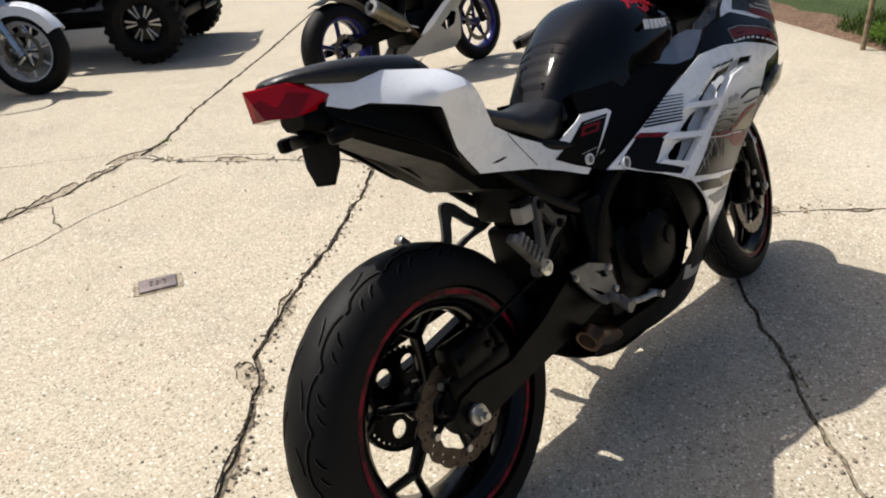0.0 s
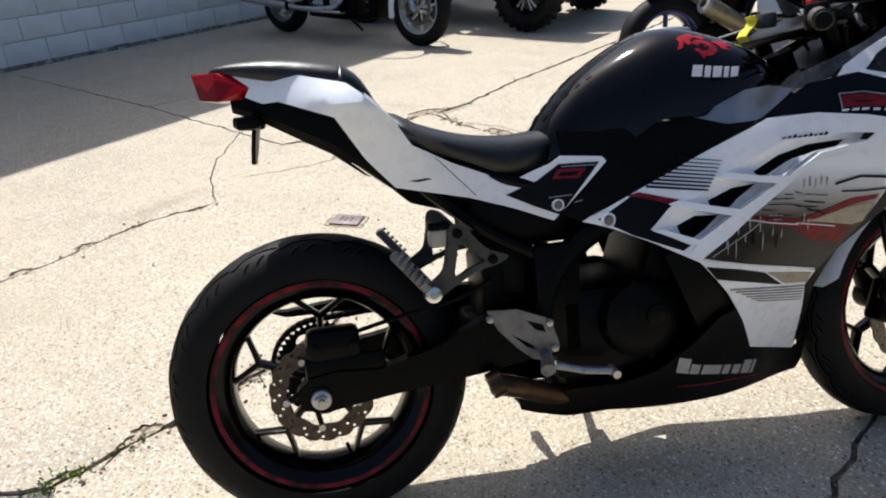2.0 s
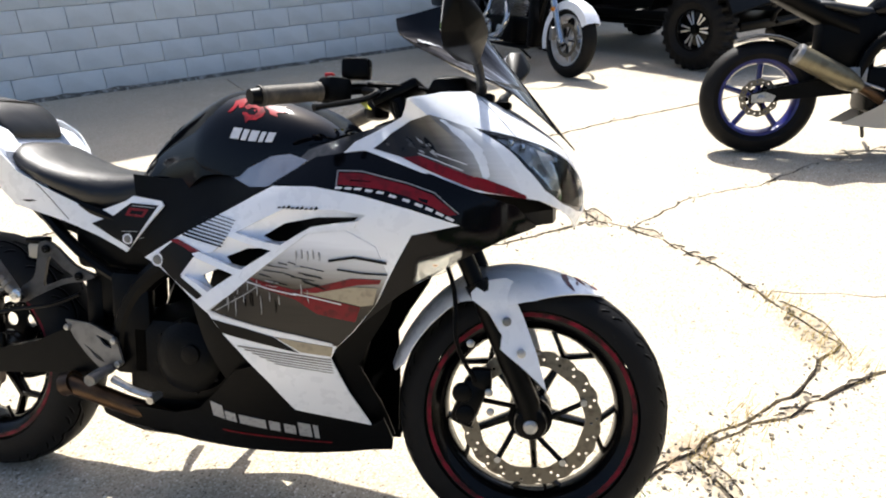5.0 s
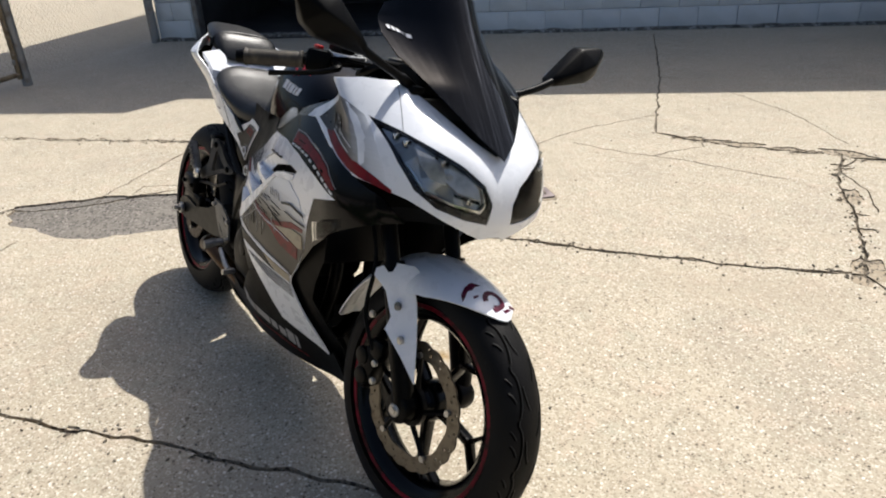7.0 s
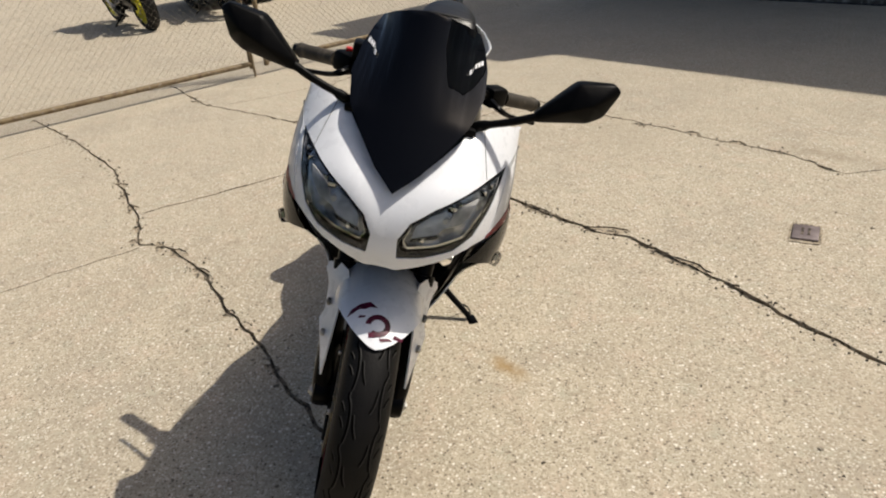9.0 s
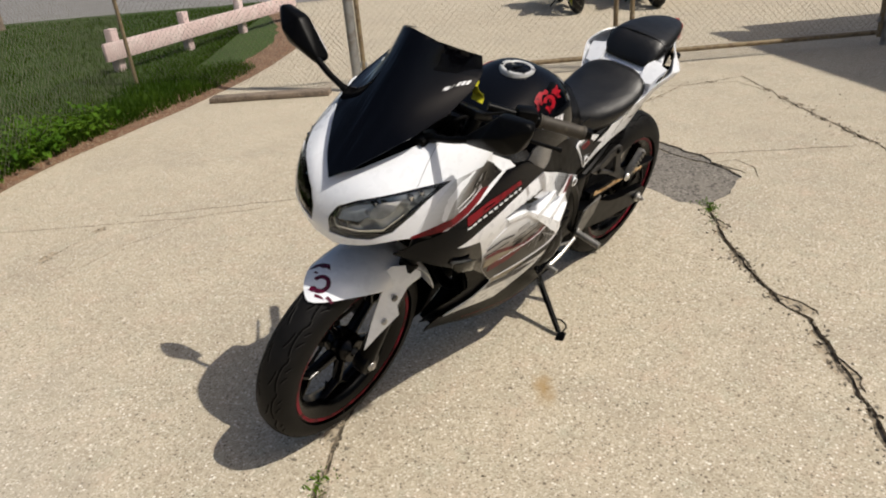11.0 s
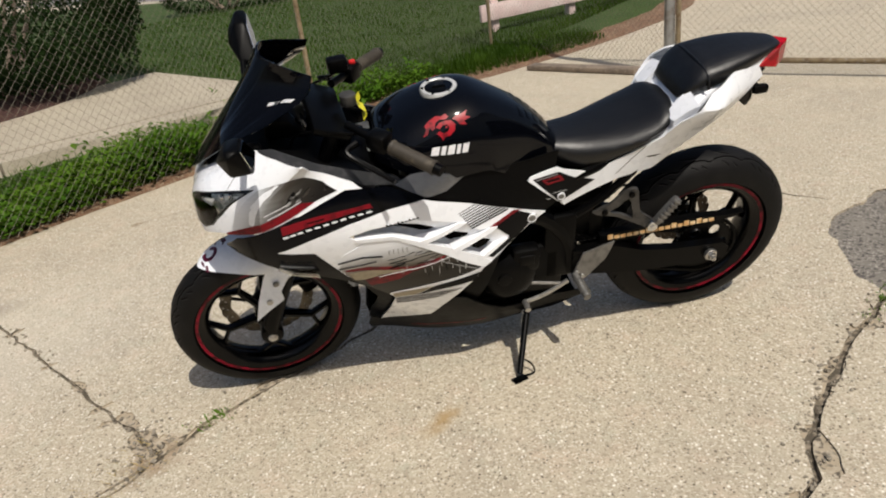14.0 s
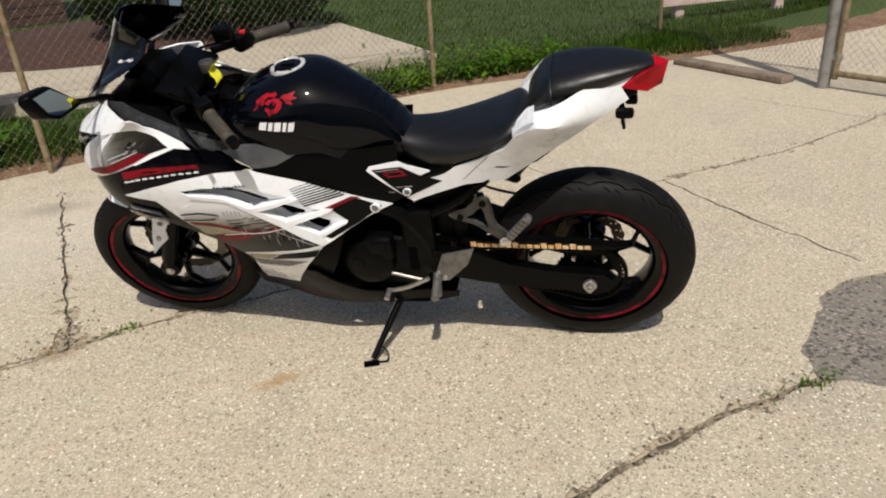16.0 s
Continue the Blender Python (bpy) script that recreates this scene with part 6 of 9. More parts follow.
# front caliper and hose
bm = bmesh.new()
box(bm, (1.276, -0.078, 0.322), (0.052, 0.052, 0.100), 0.012, m=Matrix.Translation((1.276, 0, 0.322)) @ Matrix.Rotation(radians(20), 4, "Y") @ Matrix.Translation((-1.276, 0, -0.322)))
box(bm, (1.30, -0.088, 0.372), (0.045, 0.030, 0.05), 0.008)
disc(bm, (1.262, -0.100, 0.345), 0.021, 0.016, 16, "y", bevel=0.004)
disc(bm, (1.270, -0.100, 0.300), 0.021, 0.016, 16, "y", bevel=0.004)
CAL = steered(part("front_caliper", bm, FRAMEBLACK, BIKE, "black brake caliper"))
for x, z in ((1.318, 0.352), (1.322, 0.312), (1.278, 0.452)):
    bolt("caliper_bolt", (x, -0.112, z), 0.008, CAL, STEEL, -1)
bm = bmesh.new()
tube(bm, curve([(1.29, -0.10, 0.37), (1.25, -0.11, 0.45), (1.235, -0.10, 0.58), (1.16, -0.12, 0.75), (1.12, -0.14, 0.93)], 6), 0.005, 8)
part("brake_hose", bm, FRAMEBLACK, CAL)

# front guard: a deep hood over the tyre with a pointed beak and a prong down each fork leg
guard_r = along([54, 60, 86, 102, 112, 138, 165], [0.293, 0.296, 0.311, 0.323, 0.325, 0.316, 0.314])


def guard(a, q):
    """Round the wheel by the angle a (degrees from straight ahead); q runs from -1 to 1 across, down the skirts."""
    t, c = radians(a), radians(90 * q)
    deep = 0.074 if a < 104 else max(0.040, 0.074 - 0.0020 * (a - 104))
    r = guard_r(a) - deep * (1 - math.cos(c))
    return (1.403 + r * math.cos(t), 0.098 * math.sin(c), 0.288 + r * math.sin(t))


edge = [(59.5, 0.0), (60.6, 0.10), (63.5, 0.23), (68, 0.38), (74, 0.54), (81, 0.70), (90, 0.88), (100, 1.0), (112, 1.0), (125, 0.86), (140, 0.80), (158, 0.78), (163, 0.5), (164, 0.0)]
GUARD = steered(part("front_guard", sheet(bmesh.new(), [(a / 150, q * 0.16) for a, q in edge] + [(a / 150, -q * 0.16) for a, q in edge[-2:0:-1]], lambda u, v: guard(u * 150, v / 0.16), step=0.02, thick=0.0035), PAINT_WHITE, BIKE, "gloss white front mudguard with a dark red mark", angle=60))
for s, side in SIDES:
    PR = [(1.278, 0.560), (1.300, 0.580), (1.345, 0.585), (1.392, 0.560), (1.366, 0.540), (1.382, 0.508), (1.412, 0.432), (1.434, 0.358), (1.392, 0.400), (1.358, 0.430), (1.340, 0.446), (1.342, 0.473), (1.312, 0.520), (1.280, 0.545)]
    pr = part("guard_prong", sheet(bmesh.new(), PR, lambda x, z, s=s: (x, s * (0.107 - 0.50 * (x - 1.381 + 0.55 * (min(z, 0.53) - 0.436)) - 0.55 * max(0, z - 0.55) - 0.05 * max(0, 0.43 - z)), z), thick=0.004, step=0.02), PAINT_WHITE, GUARD)
    bolt("guard_bolt", (1.350, s * 0.110, 0.500), 0.009, GUARD, HEEL, s)
    bolt("guard_bolt", (1.381, s * 0.111, 0.436), 0.009, GUARD, STEEL, s)
MARK = [[(73.5, -0.47), (76.5, -0.42), (79, -0.30), (80, -0.16), (77.5, -0.06), (77.5, -0.16), (76.5, -0.22), (76.8, -0.30), (75, -0.38)], [(63.0, 0.05), (64.2, 0.02), (65.0, 0.14), (64.4, 0.20)], [(65.4, 0.20), (67.0, 0.22), (66.4, 0.36), (65.2, 0.34)], [(64.0, -0.12), (66.2, -0.13), (66.0, -0.02), (64.4, -0.03)], [(72.5, -0.30), (73.6, -0.28), (73.4, -0.20), (72.6, -0.22)]]
_arc = lambda r: [(69.5 + 4.8 * r * math.cos(t), -0.02 + 0.17 * r * math.sin(t)) for t in (radians(215 - 300 * k / 16) for k in range(17))]
MARK.append(_arc(1.0) + _arc(0.56)[::-1])
for loop in MARK:
    steered(part("guard_mark", sheet(bmesh.new(), [(a / 150, q * 0.16) for a, q in loop], lambda u, v: guard(u * 150, v / 0.16), step=0.01, lift=0.0012, thick=0.001), CRIMSON, BIKE))

# bars, levers, switches
bm = bmesh.new()
box(bm, (1.115, 0, 0.952), (0.10, 0.25, 0.022), 0.008, m=Matrix.Translation((1.115, 0, 0.952)) @ Matrix.Rotation(-RAKE, 4, "Y") @ Matrix.Translation((-1.115, 0, -0.952)))
YOKE = steered(part("top_yoke", bm, FRAMEBLACK, BIKE))
bm = bmesh.new()
box(bm, (1.20, 0, 0.742), (0.09, 0.25, 0.030), 0.008, m=Matrix.Translation((1.20, 0, 0.742)) @ Matrix.Rotation(-RAKE, 4, "Y") @ Matrix.Translation((-1.20, 0, -0.742)))
steered(part("lower_yoke", bm, FRAMEBLACK, BIKE))
for s, side in SIDES:
    inner, outer = Vector((1.075, s * 0.105, 0.962)), Vector((0.905, s * 0.305, 0.920))
    way = (outer - inner).normalized()
    bm = bmesh.new()
    tube(bm, [inner, outer], 0.011, 12)
    BAR = steered(part("handlebar", bm, FRAMEBLACK, BIKE, "black clip-on handlebar"))
    bm = bmesh.new()
    g0, g1 = inner + way * 0.135, outer - way * 0.006
    pts, rs = [], []
    for k in range(31):
        pts.append(g0.lerp(g1, k / 30))
        rs.append(0.0165 + (0.0012 if k % 2 else 0) if 1 < k < 29 else 0.019)
    tube(bm, pts, rs, 14)
    part("grip", bm, GRIPRUBBER, BAR, "worn brownish rubber grip")
    bm = bmesh.new()
    tube(bm, [outer - way * 0.006, outer + way * 0.012], [0.016, 0.014], 12)
    part("bar_end", bm, FRAMEBLACK, BAR)
    bm = bmesh.new()
    c = inner + way * 0.10
    box(bm, (0, 0, 0), (0.055, 0.045, 0.050), 0.010, m=Matrix.Translation(c) @ Matrix.Rotation(math.atan2(way.y, way.x), 4, "Z"))
    sw = part("switch_box", bm, PLASTIC, BAR)
    if s < 0:
        bm = bmesh.new()
        box(bm, c + Vector((-0.01, 0, 0.028)), (0.018, 0.016, 0.010), 0.003)
        part("stop_switch", bm, REDPLASTIC, sw, "red stop switch")
        bm = bmesh.new()
        box(bm, c + Vector((0.035, 0.03, 0.045)), (0.055, 0.040, 0.040), 0.008)
        part("fluid_reservoir", bm, PLASTIC, BAR)
    bm = bmesh.new()
    a = inner + way * 0.085 + Vector((0.045, 0, -0.002))
    tube(bm, curve([a, a + Vector((0.030, s * 0.02, -0.006)), a + way * 0.07 + Vector((0.048, 0, -0.012)), a + way * 0.165 + Vector((0.046, 0, -0.018))], 5), [0.009, 0.009, 0.008, 0.008, 0.008, 0.0075, 0.007, 0.0065, 0.006, 0.006, 0.0055, 0.0055, 0.005, 0.005, 0.0055, 0.0065], 8)
    part("lever", bm, FRAMEBLACK, BAR, "black control lever")
    bm = bmesh.new()
    tube(bm, curve([inner + way * 0.06 + Vector((0.03, 0, 0.01)), inner + Vector((0.12, -s * 0.02, -0.01)), Vector((1.22, s * 0.05, 0.86)), Vector((1.2, s * 0.05, 0.78))], 6), 0.004, 6)
    part("cable", bm, FRAMEBLACK, BAR)
bm = bmesh.new()
sheet(bm, [(-0.019, 0.0), (0.019, 0.0), (0.019, 0.105), (-0.019, 0.105)], lambda y, v: (1.02 + 0.01 * math.sin(v * 60), 0.012 + y + 0.2 * v, 0.985 - v * 0.5), thick=0.001, step=0.02)
part("key_tag", bm, YELLOWTAG, BIKE, "yellow paper tag hanging from the ignition key")
bm = bmesh.new()
disc(bm, (1.05, 0.0, 0.972), 0.022, 0.03, 18, "z", bevel=0.004)
part("ignition_lock", bm, DARKALLOY, BIKE)
# dash
bm = bmesh.new()
for p in ((1.20, -0.095, 0.985), (1.20, 0.095, 0.985), (1.165, -0.085, 0.93), (1.165, 0.085, 0.93), (1.26, -0.08, 0.99), (1.26, 0.08, 0.99), (1.27, -0.07, 0.93), (1.27, 0.07, 0.93), (1.195, 0, 1.0)):
    bm.verts.new(p)
bmesh.ops.convex_hull(bm, input=bm.verts[:])
bmesh.ops.bevel(bm, geom=bm.edges[:], offset=0.006, segments=2, profile=0.5, affect="EDGES")
DASH = part("dash", bm, PLASTIC, BIKE, "black instrument pod")
bm = bmesh.new()
disc(bm, (1.186, 0.03, 0.966), 0.040, 0.006, 26, "x", bevel=0.001, m=Matrix.Translation((1.186, 0, 0.966)) @ Matrix.Rotation(radians(32), 4, "Y") @ Matrix.Translation((-1.186, 0, -0.966)))
part("rev_counter", bm, PAINT_BLACK, DASH)
# dark inner lining of the nose
bm = bmesh.new()
rings = []
for x, z0, z1, w in ((1.44, 0.70, 0.84, 0.05), (1.36, 0.69, 0.90, 0.13), (1.26, 0.66, 0.93, 0.185), (1.12, 0.68, 0.86, 0.19), (1.02, 0.72, 0.82, 0.17)):
    rings.append([(x, -w, z0 + 0.03), (x, -w * 0.7, z0), (x, w * 0.7, z0), (x, w, z0 + 0.03), (x, w, z1 - 0.03), (x, w * 0.7, z1), (x, -w * 0.7, z1), (x, -w, z1 - 0.03)])
ring_mesh(bm, rings)
part("inner_lining", bm, PLASTIC, BIKE, angle=20)

# ---- frame, engine, running gear ----
bm = bmesh.new()
for s, side in SIDES:
    tube(bm, curve([(1.10, s * 0.05, 0.84), (0.95, s * 0.12, 0.76), (0.75, s * 0.125, 0.66), (0.56, s * 0.105, 0.56), (0.48, s * 0.10, 0.46), (0.46, s * 0.10, 0.34)], 5), 0.026, 10)
    tube(bm, curve([(1.08, s * 0.05, 0.76), (0.98, s * 0.11, 0.60), (0.85, s * 0.12, 0.50)], 5), 0.019, 10)
    tube(bm, curve([(0.62, s * 0.10, 0.64), (0.40, s * 0.10, 0.70), (0.20, s * 0.075, 0.78), (0.02, s * 0.045, 0.86)], 5), 0.014, 8)
    tube(bm, curve([(0.50, s * 0.10, 0.52), (0.36, s * 0.10, 0.60), (0.20, s * 0.085, 0.74)], 5), 0.013, 8)
    box(bm, (0.50, s * 0.105, 0.44), (0.10, 0.03, 0.24), 0.012)
tube(bm, [(1.145, 0, 0.71), (1.075, 0, 0.90)], 0.032, 14)
tube(bm, [(0.44, -0.13, 0.385), (0.44, 0.13, 0.385)], 0.022, 12)
part("frame", bm, FRAMEBLACK, BIKE, "satin black steel frame", angle=35)

bm = bmesh.new()
box(bm, (0.66, 0, 0.36), (0.36, 0.24, 0.20), 0.03)
ENG = part("engine", bm, ENGINE, BIKE, "black engine casing")
bm = bmesh.new()
box(bm, (0.80, 0, 0.50), (0.20, 0.22, 0.22), 0.02, m=Matrix.Translation((0.8, 0, 0.5)) @ Matrix.Rotation(radians(20), 4, "Y") @ Matrix.Translation((-0.8, 0, -0.5)))
part("cylinder", bm, ENGINE, ENG)
bm = bmesh.new()
box(bm, (0.84, 0, 0.62), (0.17, 0.24, 0.10), 0.02, m=Matrix.Translation((0.84, 0, 0.62)) @ Matrix.Rotation(radians(20), 4, "Y") @ Matrix.Translation((-0.84, 0, -0.62)))
part("cylinder_head", bm, ENGINE, ENG)
bm = bmesh.new()
box(bm, (0.66, 0, 0.245), (0.30, 0.17, 0.09), 0.02)
part("oil_pan", bm, ENGINE, ENG)
for s, side in SIDES:
    bm = bmesh.new()
    lathe(bm, [(0.0005, 0.050), (0.040, 0.050), (0.062, 0.044), (0.080, 0.030), (0.086, 0.0), (0.0005, 0.0)], 34, Matrix.Translation((0.665, s * 0.12, 0.385)) @ (Matrix() if s > 0 else Matrix.Rotation(math.pi, 4, "Z")), full=False)
    cov = part("clutch_cover" if s < 0 else "stator_cover", bm, ENGINE, ENG)
    for k in range(8):
        t = k * math.pi / 4 + 0.2
        bolt("cover_bolt", (0.665 + 0.080 * math.cos(t), s * 0.147, 0.385 + 0.080 * math.sin(t)), 0.0055, cov, FRAMEBLACK, s)
    bm = bmesh.new()
    disc(bm, (0.685, s * 0.172, 0.40), 0.022, 0.006, 20, "y", bevel=0.002)
    part("cover_cap", bm, ENGINE, cov)
bm = bmesh.new()
box(bm, (0.615, 0.135, 0.445), (0.085, 0.05, 0.085), 0.014)
box(bm, (0.615, 0.163, 0.455), (0.045, 0.006, 0.035), 0.003)
part("sprocket_cover", bm, ENGINE, ENG)
bm = bmesh.new()
box(bm, (1.02, 0, 0.57), (0.03, 0.24, 0.18), 0.006, m=Matrix.Translation((1.03, 0, 0.52)) @ Matrix.Rotation(radians(-14), 4, "Y") @ Matrix.Translation((-1.03, 0, -0.52)))
part("radiator", bm, FRAMEBLACK, BIKE)
bm = bmesh.new()
for y in (-0.05, 0.05):
    tube(bm, curve([(0.93, y, 0.60), (1.00, y, 0.48), (0.985, y, 0.34), (0.90, y * 0.8, 0.215), (0.75, y * 0.6 - 0.03, 0.19)], 6), 0.018, 10)
part("exhaust_header", bm, FRAMEBLACK, BIKE)
bm = bmesh.new()
tube(bm, curve([(0.75, -0.06, 0.195), (0.60, -0.07, 0.205), (0.48, -0.095, 0.232), (0.40, -0.128, 0.272), (0.345, -0.142, 0.294)], 6), 0.0225, 16)
EXH = part("exhaust_stub", bm, HEATPIPE, BIKE, "short heat-browned open exhaust pipe")
bm = bmesh.new()
lathe(bm, [(0.020, -0.014), (0.0275, -0.014), (0.0275, 0.014), (0.020, 0.014)], 20, Matrix.Translation((0.347, -0.1415, 0.294)) @ Matrix.Rotation(radians(-18), 4, "Y") @ Matrix.Rotation(radians(-90), 4, "Z"))
part("clamp", bm, HEATPIPE, EXH)

# belly floor
plate("belly_floor", [(0.42, -0.10), (0.65, -0.115), (0.88, -0.08), (1.05, -0.03), (1.05, 0.03), (0.88, 0.08), (0.65, 0.115), (0.42, 0.10)], lambda x, y: (x, y, 0.172 + 0.9 * (y * y) + (0.03 if x < 0.5 else 0) * (0.5 - x) * 10), PLASTIC, thick=0.004, step=0.05)

# swing arm with a wheel-side beam each
def beam(pts, y0, y1, name, material, label=""):
    s = 1 if y1 > y0 else -1
    return plate(name, pts, lambda x, z: (x, y1, z), material, label=label, thick=abs(y1 - y0), step=0.08)


beam([(-0.045, 0.330), (-0.02, 0.352), (0.03, 0.360), (0.12, 0.352), (0.24, 0.382), (0.34, 0.425), (0.46, 0.42), (0.46, 0.33), (0.33, 0.312), (0.14, 0.296), (0.02, 0.282), (-0.04, 0.290)], -0.088, -0.120, "swing_arm", FRAMEBLACK, "satin black swing arm beam")
beam([(-0.065, 0.325), (-0.04, 0.345), (0.014, 0.348), (0.12, 0.356), (0.23, 0.376), (0.34, 0.420), (0.46, 0.42), (0.46, 0.33), (0.33, 0.305), (0.23, 0.290), (0.014, 0.276), (-0.06, 0.280)], 0.098, 0.128, "swing_arm", FRAMEBLACK, "satin black swing arm beam")
bm = bmesh.new()
box(bm, (0.36, 0, 0.375), (0.08, 0.22, 0.07), 0.015)
part("swing_arm_bridge", bm, FRAMEBLACK, BIKE)
for s, side in SIDES:
    bm = bmesh.new()
    y = -0.128 if s < 0 else 0.136
    disc(bm, (0.0, y, 0.312), 0.020, 0.012, 22, "y", bevel=0.002)
    disc(bm, (0.0, y + s * 0.010, 0.312), 0.013, 0.014, 6, "y")
    disc(bm, (0.0, y + s * 0.020, 0.312), 0.007, 0.012, 12, "y")
    part("rear_axle_nut", bm, STEEL, BIKE, "bright steel axle nut")
bm = bmesh.new()
tube(bm, [(0, -0.125, 0.312), (0, 0.13, 0.312)], 0.009, 12)
part("rear_axle", bm, STEEL, BIKE)
# rear caliper with bracket
bm = bmesh.new()
box(bm, (0.035, -0.098, 0.415), (0.105, 0.055, 0.062), 0.014)
box(bm, (0.055, -0.106, 0.365), (0.16, 0.016, 0.05), 0.008)
RC = part("rear_caliper", bm, FRAMEBLACK, BIKE, "black rear brake caliper")
for x in (0.0, 0.075):
    bolt("caliper_bolt", (x, -0.127, 0.415), 0.008, RC, FRAMEBLACK, -1)
bm = bmesh.new()
tube(bm, curve([(0.08, -0.10, 0.43), (0.17, -0.105, 0.45), (0.28, -0.11, 0.47), (0.36, -0.11, 0.50)], 6), 0.0045, 8)
part("brake_hose", bm, FRAMEBLACK, RC)
# sprocket, chain, guard
bm = bmesh.new()
out = [((0.098 + 0.004 * math.cos(42 * t)) * math.cos(t), 0.312 + (0.098 + 0.004 * math.cos(42 * t)) * math.sin(t)) for t in (2 * math.pi * k / 252 for k in range(252))]
holes = [[(0.066 * math.cos(a) + 0.019 * math.cos(q), 0.312 + 0.066 * math.sin(a) + 0.019 * math.sin(q)) for q in (2 * math.pi * j / 12 for j in range(12))] for a in (2 * math.pi * k / 6 for k in range(6))]
plate("sprocket", out, lambda x, z: (x, 0.086, z), FRAMEBLACK, REAR, "black rear sprocket", thick=0.006, step=0.2, holes=holes).location = (0, 0, -0.312)
chain_ob = thing("chain", "", "")
for k in ("label", "category"):
    if k in chain_ob:
        del chain_ob[k]
chain_ob.parent = BIKE
link = bmesh.new()
box(link, (0, -0.006, 0), (0.017, 0.002, 0.011), 0.003)
box(link, (0, 0.006, 0), (0.017, 0.002, 0.011), 0.003)
disc(link, (-0.004, 0, 0), 0.004, 0.016, 8, "y")
link_me = mesh_of("chain_link", link, FRAMEBLACK)
path, r1, r2, c2 = [], 0.104, 0.036, Vector((0.555, 0, 0.405))
c1 = Vector((0, 0, 0.312))
ang = math.atan2(c2.z - c1.z, c2.x - c1.x)
L = (c2 - c1).length
th = math.acos((r1 - r2) / L)
top1, top2 = c1 + Vector((math.cos(ang + th), 0, math.sin(ang + th))) * r1, c2 + Vector((math.cos(ang + th), 0, math.sin(ang + th))) * r2
low1, low2 = c1 + Vector((math.cos(ang - th), 0, math.sin(ang - th))) * r1, c2 + Vector((math.cos(ang - th), 0, math.sin(ang - th))) * r2
n = int((top2 - top1).length / 0.0155)
path += [top2.lerp(top1, k / n) for k in range(n)]
sw = 2 * math.pi - 2 * th
n = int(sw * r1 / 0.0155)
path += [c1 + Vector((math.cos(ang + th + sw * k / n), 0, math.sin(ang + th + sw * k / n))) * r1 for k in range(n)]
n = int((low2 - low1).length / 0.0155)
path += [low1.lerp(low2, k / n) for k in range(n + 1)]
for k, p in enumerate(path):
    q = path[min(k + 1, len(path) - 1)] - path[max(k - 1, 0)]
    o = new("link", link_me)
    o.parent = chain_ob
    o.matrix_basis = Matrix.Translation((p.x, 0.086, p.z)) @ Matrix.Rotation(-math.atan2(q.z, q.x), 4, "Y")
tagged(chain_ob, "dark oily drive chain")
CG = plate("chain_guard", [(0.37, 0.450), (0.20, 0.458), (0.05, 0.452), (-0.06, 0.442), (-0.10, 0.446), (-0.06, 0.430), (0.05, 0.428), (0.20, 0.425), (0.37, 0.415)], lambda x, z: (x, 0.112, z), PLASTIC, label="black chain guard with an orange lettered strip", thick=0.028, step=0.06)
for k in range(17):
    x = 0.345 - 0.0205 * k
    h = 0.019 if k in (0, 6, 10, 12, 14) else 0.013
    plate("letter_bar", [(x, 0.431), (x - 0.0165, 0.4315), (x - 0.0165 + 0.002, 0.4315 + h), (x + 0.002, 0.431 + h)], lambda x_, z: (x_, 0.1135, z), ORANGEDECAL, CG, thick=0.001, step=0.05)
# shock, battery box, dark fillers
bm = bmesh.new()
tube(bm, [Vector((0.40 + 0.10 * t / 60, 0, 0.40 + 0.24 * t / 60)) + 0.030 * Vector((math.cos(t * 0.9) * 0.9, math.sin(t * 0.9), -math.cos(t * 0.9) * 0.4)) for t in range(61)], 0.006, 6)
tube(bm, [(0.40, 0, 0.40), (0.50, 0, 0.64)], 0.018, 10)
part("rear_shock", bm, FRAMEBLACK, BIKE)
bm = bmesh.new()
box(bm, (0.46, 0, 0.63), (0.26, 0.17, 0.15), 0.02)
part("battery_box", bm, PLASTIC, BIKE)
bm = bmesh.new()
box(bm, (0.74, 0, 0.70), (0.40, 0.18, 0.14), 0.03)
part("airbox", bm, PLASTIC, BIKE)
bm = bmesh.new()
box(bm, (0.42, 0, 0.52), (0.10, 0.16, 0.16), 0.02)
part("tool_box", bm, PLASTIC, BIKE)
bm = bmesh.new()
box(bm, (0.375, 0, 0.46), (0.05, 0.17, 0.16), 0.015)
part("inner_fender", bm, PLASTIC, BIKE, "black plastic inner fender", angle=30)
